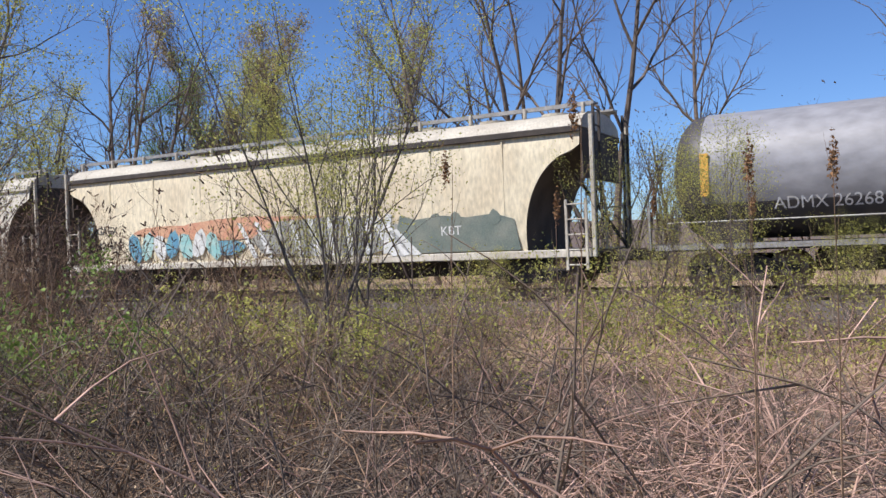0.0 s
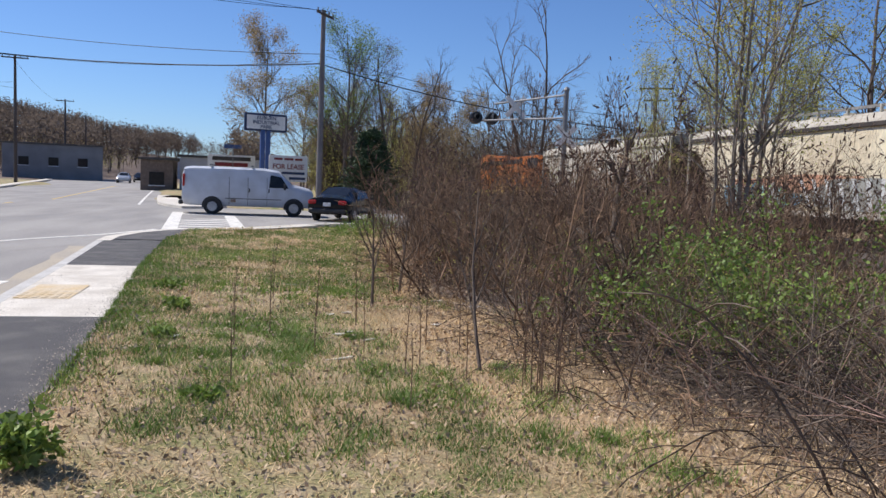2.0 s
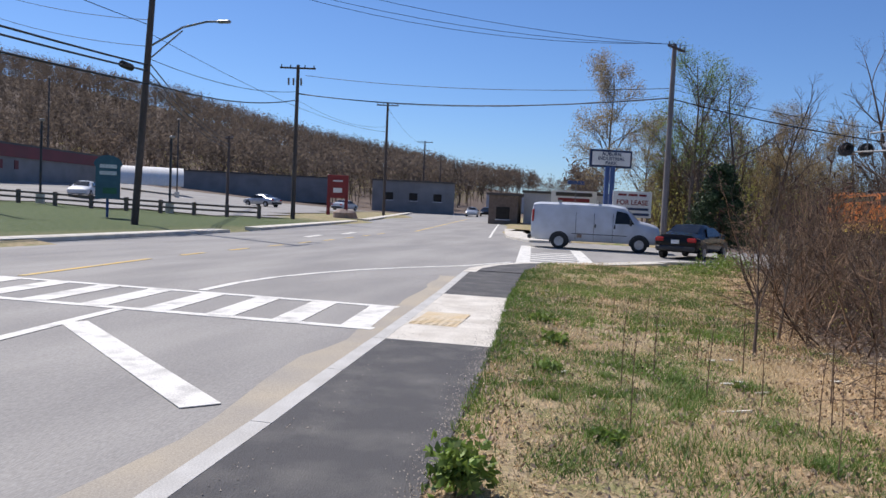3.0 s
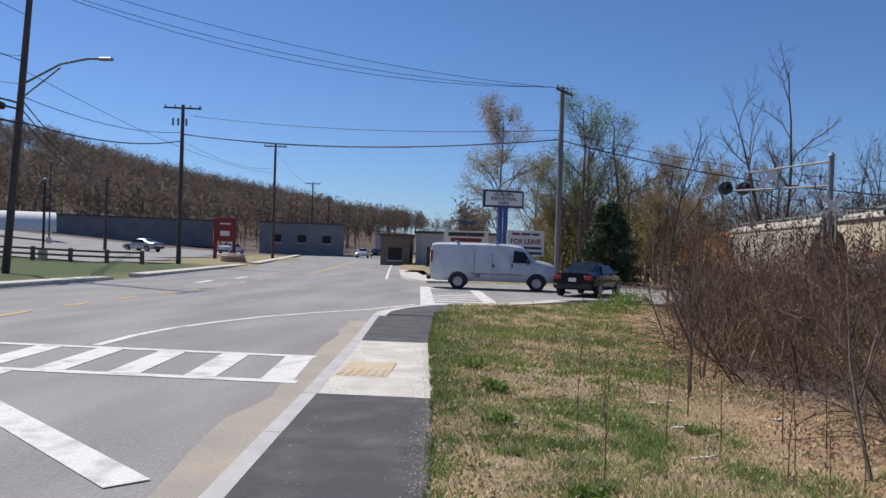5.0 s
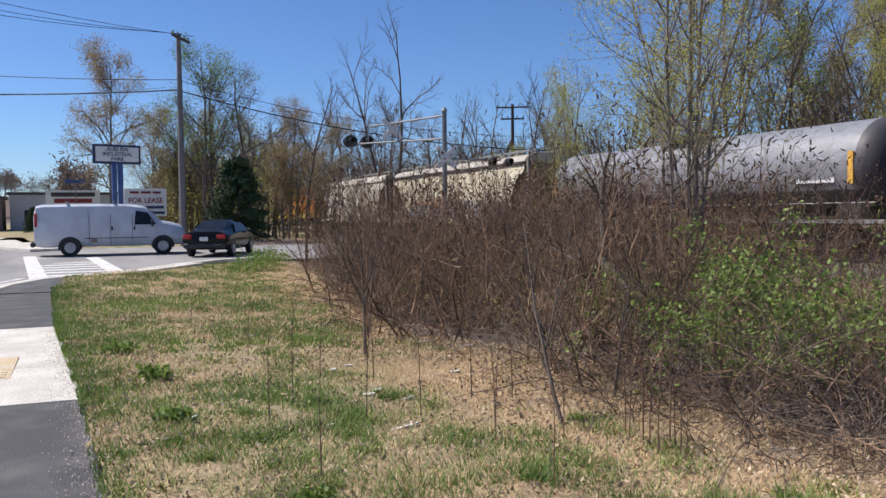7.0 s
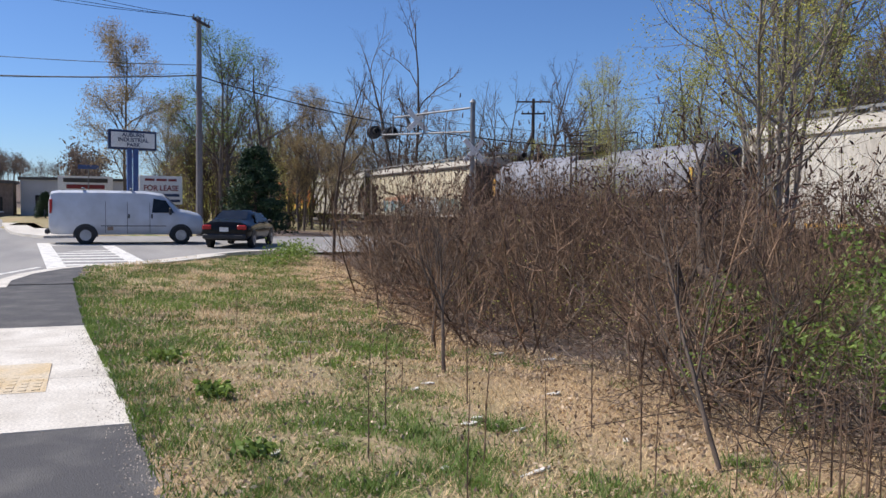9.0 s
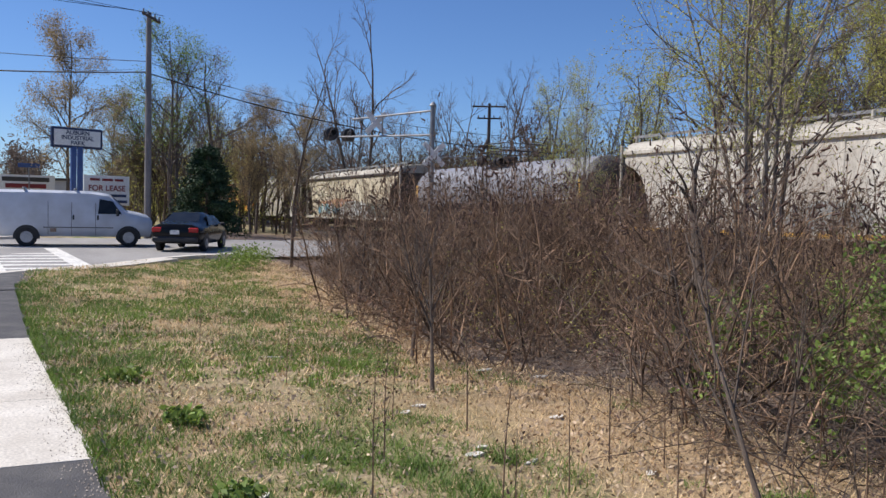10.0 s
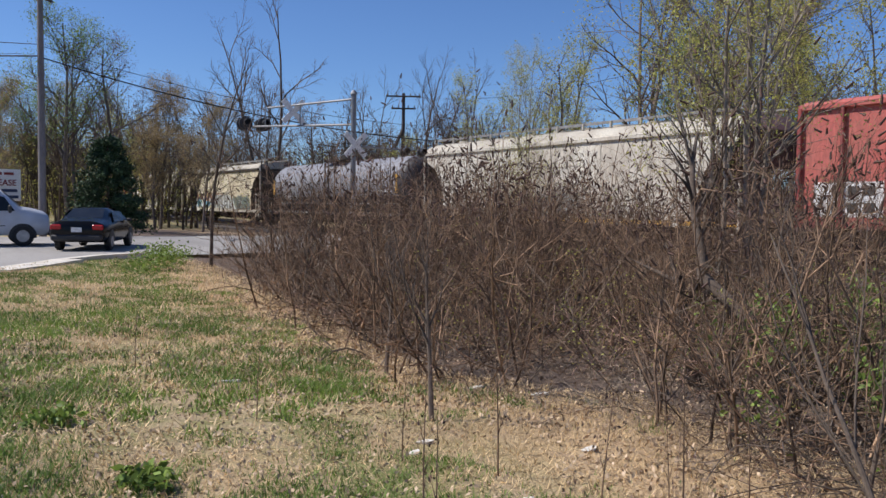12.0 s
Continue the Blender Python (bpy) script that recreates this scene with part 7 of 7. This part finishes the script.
def build_far_side():
    lot = Geo()
    o = [(-53.5, -25.3), (-70, -30.5), (-112, -36), (-118, -60), (-96, -92), (-48, -86), (-38, -58), (-46, -40)]
    # the lot follows the rise of the land
    xs, ys = np.linspace(-118, -36, 28), np.linspace(-92, -25, 24)

    def inside(x, y):
        c = False
        for i in range(len(o)):
            (ax, ay), (bx, by) = o[i], o[i - 1]
            if (ay > y) != (by > y) and x < (bx - ax) * (y - ay) / (by - ay) + ax:
                c = not c
        return c

    for i in range(27):
        for j in range(23):
            q = [(xs[i], ys[j]), (xs[i + 1], ys[j]), (xs[i + 1], ys[j + 1]), (xs[i], ys[j + 1])]
            if inside(sum(p[0] for p in q) / 4, sum(p[1] for p in q) / 4):
                lot.add([(x, y, land(x, y) + 0.09) for x, y in q], [(0, 1, 2, 3)])
    solo("parking_lot", lot, ASPHALT, "wide pale asphalt parking lot across the road", "parking lot", kind="structure")
    fence = thing("timber_fence", "low timber rail fence along the parking lot", "fence")
    a, b = Vector((-52.4, -25.3, 0)), Vector((-41.0, -46.0, 0))
    pts = [a.lerp(b, k / 11) for k in range(12)]
    for p in pts:
        z = land(p.x, p.y)
        part("post", Geo().box((p.x, p.y, z + 0.40), (0.22, 0.22, 1.0), cut=0.02), FENCE_WOOD, fence)
    for p, q in zip(pts, pts[1:]):
        for h in (0.42, 0.75):
            part("rail", Geo().tube([(p.x, p.y, land(p.x, p.y) + h), (q.x, q.y, land(q.x, q.y) + h)], 0.075, 6), FENCE_WOOD, fence)
    for x, y, top in ((-50.5, -31.0, 5.1), (-47.2, -38.5, 5.7), (-76.0, -60.5, 12.8), (-43.5, -47.5, 6.2), (-84.0, -50.0, 9.5)):
        z = land(x, y)
        l = thing("lot_lamp", "dark parking lot lamp post", "lamp post", "lot lamps", at=pose(x, y, z, 0, 0, 40))
        part("base", Geo().tube([(0, 0, -0.1), (0, 0, 0.7)], 0.28, 10), CONCRETE, l)
        part("post", Geo().tube([(0, 0, 0.6), (0, 0, top - z)], 0.08, 8), BLACK_PAINT, l)
        part("head", Geo().box((0.25, 0, top - z), (0.75, 0.3, 0.14), cut=0.04), GALV, l)
    # long store with a red fascia
    def house(name, label, a, b, depth, base, top, wall, fascia=None, windows=0, roof=ROOF_DARK):
        a, b = Vector((*a, 0)), Vector((*b, 0))
        d = (b - a).normalized()
        ang = math.degrees(math.atan2(d.y, d.x))
        ln = (b - a).length
        h = thing(name, label, "building", at=pose(a.x, a.y, base, 0, 0, ang))
        part("wall", Geo().box((ln / 2, -depth / 2, (top - base) / 2 - 0.5), (ln, depth, top - base + 1.0)), wall, h)
        part("roof", Geo().box((ln / 2, -depth / 2, top - base + 0.12), (ln + 0.4, depth + 0.4, 0.22)), roof, h)
        if fascia:
            part("fascia", Geo().box((ln / 2, 0.14, top - base - 0.75), (ln + 0.3, 0.25, 1.7)), fascia, h)
        for k in range(windows):
            x = ln * (k + 0.7) / (windows + 0.4)
            w = part("window", Geo().box((x, 0.03, (top - base) * 0.45), (1.3, 0.08, 1.2)), WINDOW, h)
            part("window_frame", Geo().box((x, 0.04, (top - base) * 0.45 - 0.64), (1.45, 0.1, 0.08)), SIGN_WHITE, w)
        return h

    st = house("store_building", "long grey store with a dark maroon fascia", (-90.3, -63.6), (-40.0, -51.5), 18, 2.3, 5.1, BUILDING_GREY, None, 0)
    part("fascia", Geo().box((25.9, 0.14, 2.25), (52.0, 0.25, 1.15)), MAROON, st, "dark maroon fascia")
    for k in range(8):
        part("sign_bar", Geo().box((22 + 3.0 * k, 0.03, 0.95), (0.75, 0.06, 0.85)), MAROON, st, "dull red raised sign shape")
    for k in range(5):
        part("roof_unit", Geo().box((22 + 5 * k, -5, 3.5), (1.6, 1.4, 1.0), cut=0.05), GALV, st)
    hall = thing("quonset_shelter", "white arched fabric shelter", "shelter", at=pose(-89.2, -56.4, 2.0, 0, 0, 122))
    part("cover", Geo().loft([[(x, 2.4 * math.cos(a), 2.2 * math.sin(a)) for a in np.linspace(0, math.pi, 13)] for x in (-3.6, 3.6)]), STENCIL_WHITE, hall, smooth=True)
    house("grey_building", "low grey industrial building", (-127.3, -26.7), (-124.0, -39.3), 26, 0.3, 4.6, BUILDING_GREY, None, 3)
    house("warehouse", "long dark grey warehouse below the hill", (-141, -52.8), (-130, -76), 20, 1.5, 5.0, BUILDING_GREY, None, 0)
    house("office_building", "low pale building with a dark sloping roof", (-80.9, -1.6), (-80.3, -10.2), 14, -0.6, 2.9, BUILDING_WHITE, None, 3)
    house("shop_front", "small dark building with a red sign", (-78.6, -10.6), (-78.4, -13.4), 8, -0.6, 2.5, FENCE_WOOD, None, 1)
    board = thing("warehouse_board", "wide white board with red lettering", "sign", at=pose(-66.0, -4.6, land(-66, -4.6) + 0.5, 0, 0, 95))
    part("board", Geo().box((0, 0, 2.15), (3.6, 0.08, 1.0)), SIGN_WHITE, board)
    for k in range(2):
        part("writing_bar", Geo().box((0, -0.05, 2.35 - 0.45 * k), (2.9 - 0.4 * k, 0.02, 0.3)), SIGN_RED if k else STENCIL_BLACK, board)
    for s in (-1.5, 1.5):
        part("leg", Geo().box((s, 0.05, 0.6), (0.1, 0.1, 2.4)), FENCE_WOOD, board)
    house("far_house", "pale far house at the road's end", (-186, -23), (-186, -31), 10, -0.5, 4.2, BUILDING_WHITE, None, 2)
    rock = Geo()
    for k, (x, y, s) in enumerate([(-66.5, -24.2, 0.7), (-67.5, -24.6, 0.5), (-68.3, -24.0, 0.6)]):
        rr = random.Random(k)
        ring = lambda z, w: [(x + w * math.cos(a) * rr.uniform(0.8, 1.2), y + w * math.sin(a) * rr.uniform(0.8, 1.2), z) for a in np.linspace(0, 5.6, 8)]
        solo("boulder", Geo().loft([ring(-0.2, s), ring(0.25 * s + 0.1, s * 0.95), ring(0.8 * s, s * 0.45)]), mat("boulder_stone", (0.36, 0.27, 0.22), (0.28, 0.21, 0.17), 0.9), "reddish boulder by the lot entrance", "boulder", "boulders")


build_far_side()


def build_chips():
    """Crumbs of stone lying along the path's grass edge and strewn over it."""
    r = np.random.default_rng(61)
    n = 8000
    x = r.uniform(-13, 1.5, n)
    y = np.array([interp(q, PATH_Y) for q in x]) + np.where(r.random(n) < 0.7, r.normal(0.02, 0.11, n), -1.55 + np.abs(r.normal(0, 0.28, n)))
    c = np.array([(p, q, max(land(p, q), fall(p)) + 0.003) for p, q in zip(x, y) if q > interp(p, KERB_Y) + 0.25 and in_street(p, q) < -0.3])
    k = r.uniform(0.003, 0.008, (len(c), 1, 1))
    shape = np.array([(1, 0, -0.6), (-0.5, 0.87, -0.6), (-0.5, -0.87, -0.6), (0, 0, 0.8)])
    v = c[:, None] + shape[None] * k * r.uniform(0.7, 1.3, (len(c), 4, 3))
    f = (np.array([(0, 1, 3), (1, 2, 3), (2, 0, 3)])[None] + 4 * np.arange(len(c))[:, None, None]).reshape(-1, 3)
    stuff("gravel_chips", (v.reshape(-1, 3), f), GRAVEL, "pale stone crumbs strewn over the asphalt path", "gravel")


build_chips()


def build_litter():
    """Sticks and scraps lying in the grass, and the broken trunk in the thicket."""
    r = random.Random(4)
    for x, y, l, w in [(-6.72, 0.03, 0.42, 0.05), (-7.6, 0.35, 0.2, 0.04), (-10.15, 2.0, 0.26, 0.14), (-7.87, 0.08, 0.2, 0.12), (-8.0, 0.2, 0.12, 0.08), (-9.2, 0.25, 0.16, 0.1), (-9.0, 0.05, 0.14, 0.09), (-11.6, -0.4, 0.4, 0.06), (-7.4, -1.44, 0.14, 0.1), (-8.6, 1.2, 0.2, 0.1), (-7.2, 1.0, 0.12, 0.1), (-6.9, -0.5, 0.1, 0.07), (-10.6, 1.6, 0.3, 0.12)]:
        z = land(x, y)
        g = Geo()
        o = [(math.cos(a) * l / 2 * r.uniform(0.7, 1.1), math.sin(a) * w / 2 * r.uniform(0.7, 1.1)) for a in np.linspace(0, 5.6, 8)]
        g.slab([(a * 0.75, b * 0.75) for a, b in o], 0.0, lambda p, q: 0.012 + 0.006 * math.sin(15 * p))
        solo("litter_scrap", g, LITTER, "pale scrap of litter lying in the grass", "litter", "scraps in the grass", at=pose(x, y, z + 0.005, 0, 0, r.uniform(60, 120)))
    st = thing("broken_trunk", "dark broken trunk with hanging limbs in the thicket", "dead tree", at=pose(-9.96, 3.75, land(-9.96, 3.75)))
    rs = np.random.default_rng(61)
    segs, _ = grow(rs, (0, 0, -0.1), (0.1, 0.05, 1), 1.25, 0.13, 1, (3,), 0.9, 0.2, 0.0, 4, 0.8, 0.6)
    s2, _ = grow(rs, (0.1, 0, 1.05), (0.75, 0.1, -0.5), 1.6, 0.075, 2, (4, 3), 0.7, 0.3, -0.1, 5, 0.5, 0.2)
    s3, _ = grow(rs, (0.1, 0, 0.95), (-0.3, 0.3, 0.9), 1.8, 0.06, 2, (5, 3), 0.6, 0.3, 0.2, 5, 0.5, 0.2)
    for name, sg in (("trunk", segs), ("limb", s2), ("limb", s3)):
        o = new(name, arrays_mesh(name, *sticks_mesh(sg, "", None, 6), BARK_DARK, True))
        o.parent = st
        if name == "limb":
            tagged(o, kind="stuff")


build_litter()

# ---- what moves ----
def motions():
    for car, s in MOVERS:
        walk(car, [(t, track_pose(s + SPEED * t)) for t in range(0, 13, 2)])
    for w, x in WHEELSETS:
        walk(w, [(k * 0.1, pose(x, 0, 0.42, 0, math.degrees(SPEED * k * 0.1 / 0.42))) for k in range(121)])


motions()
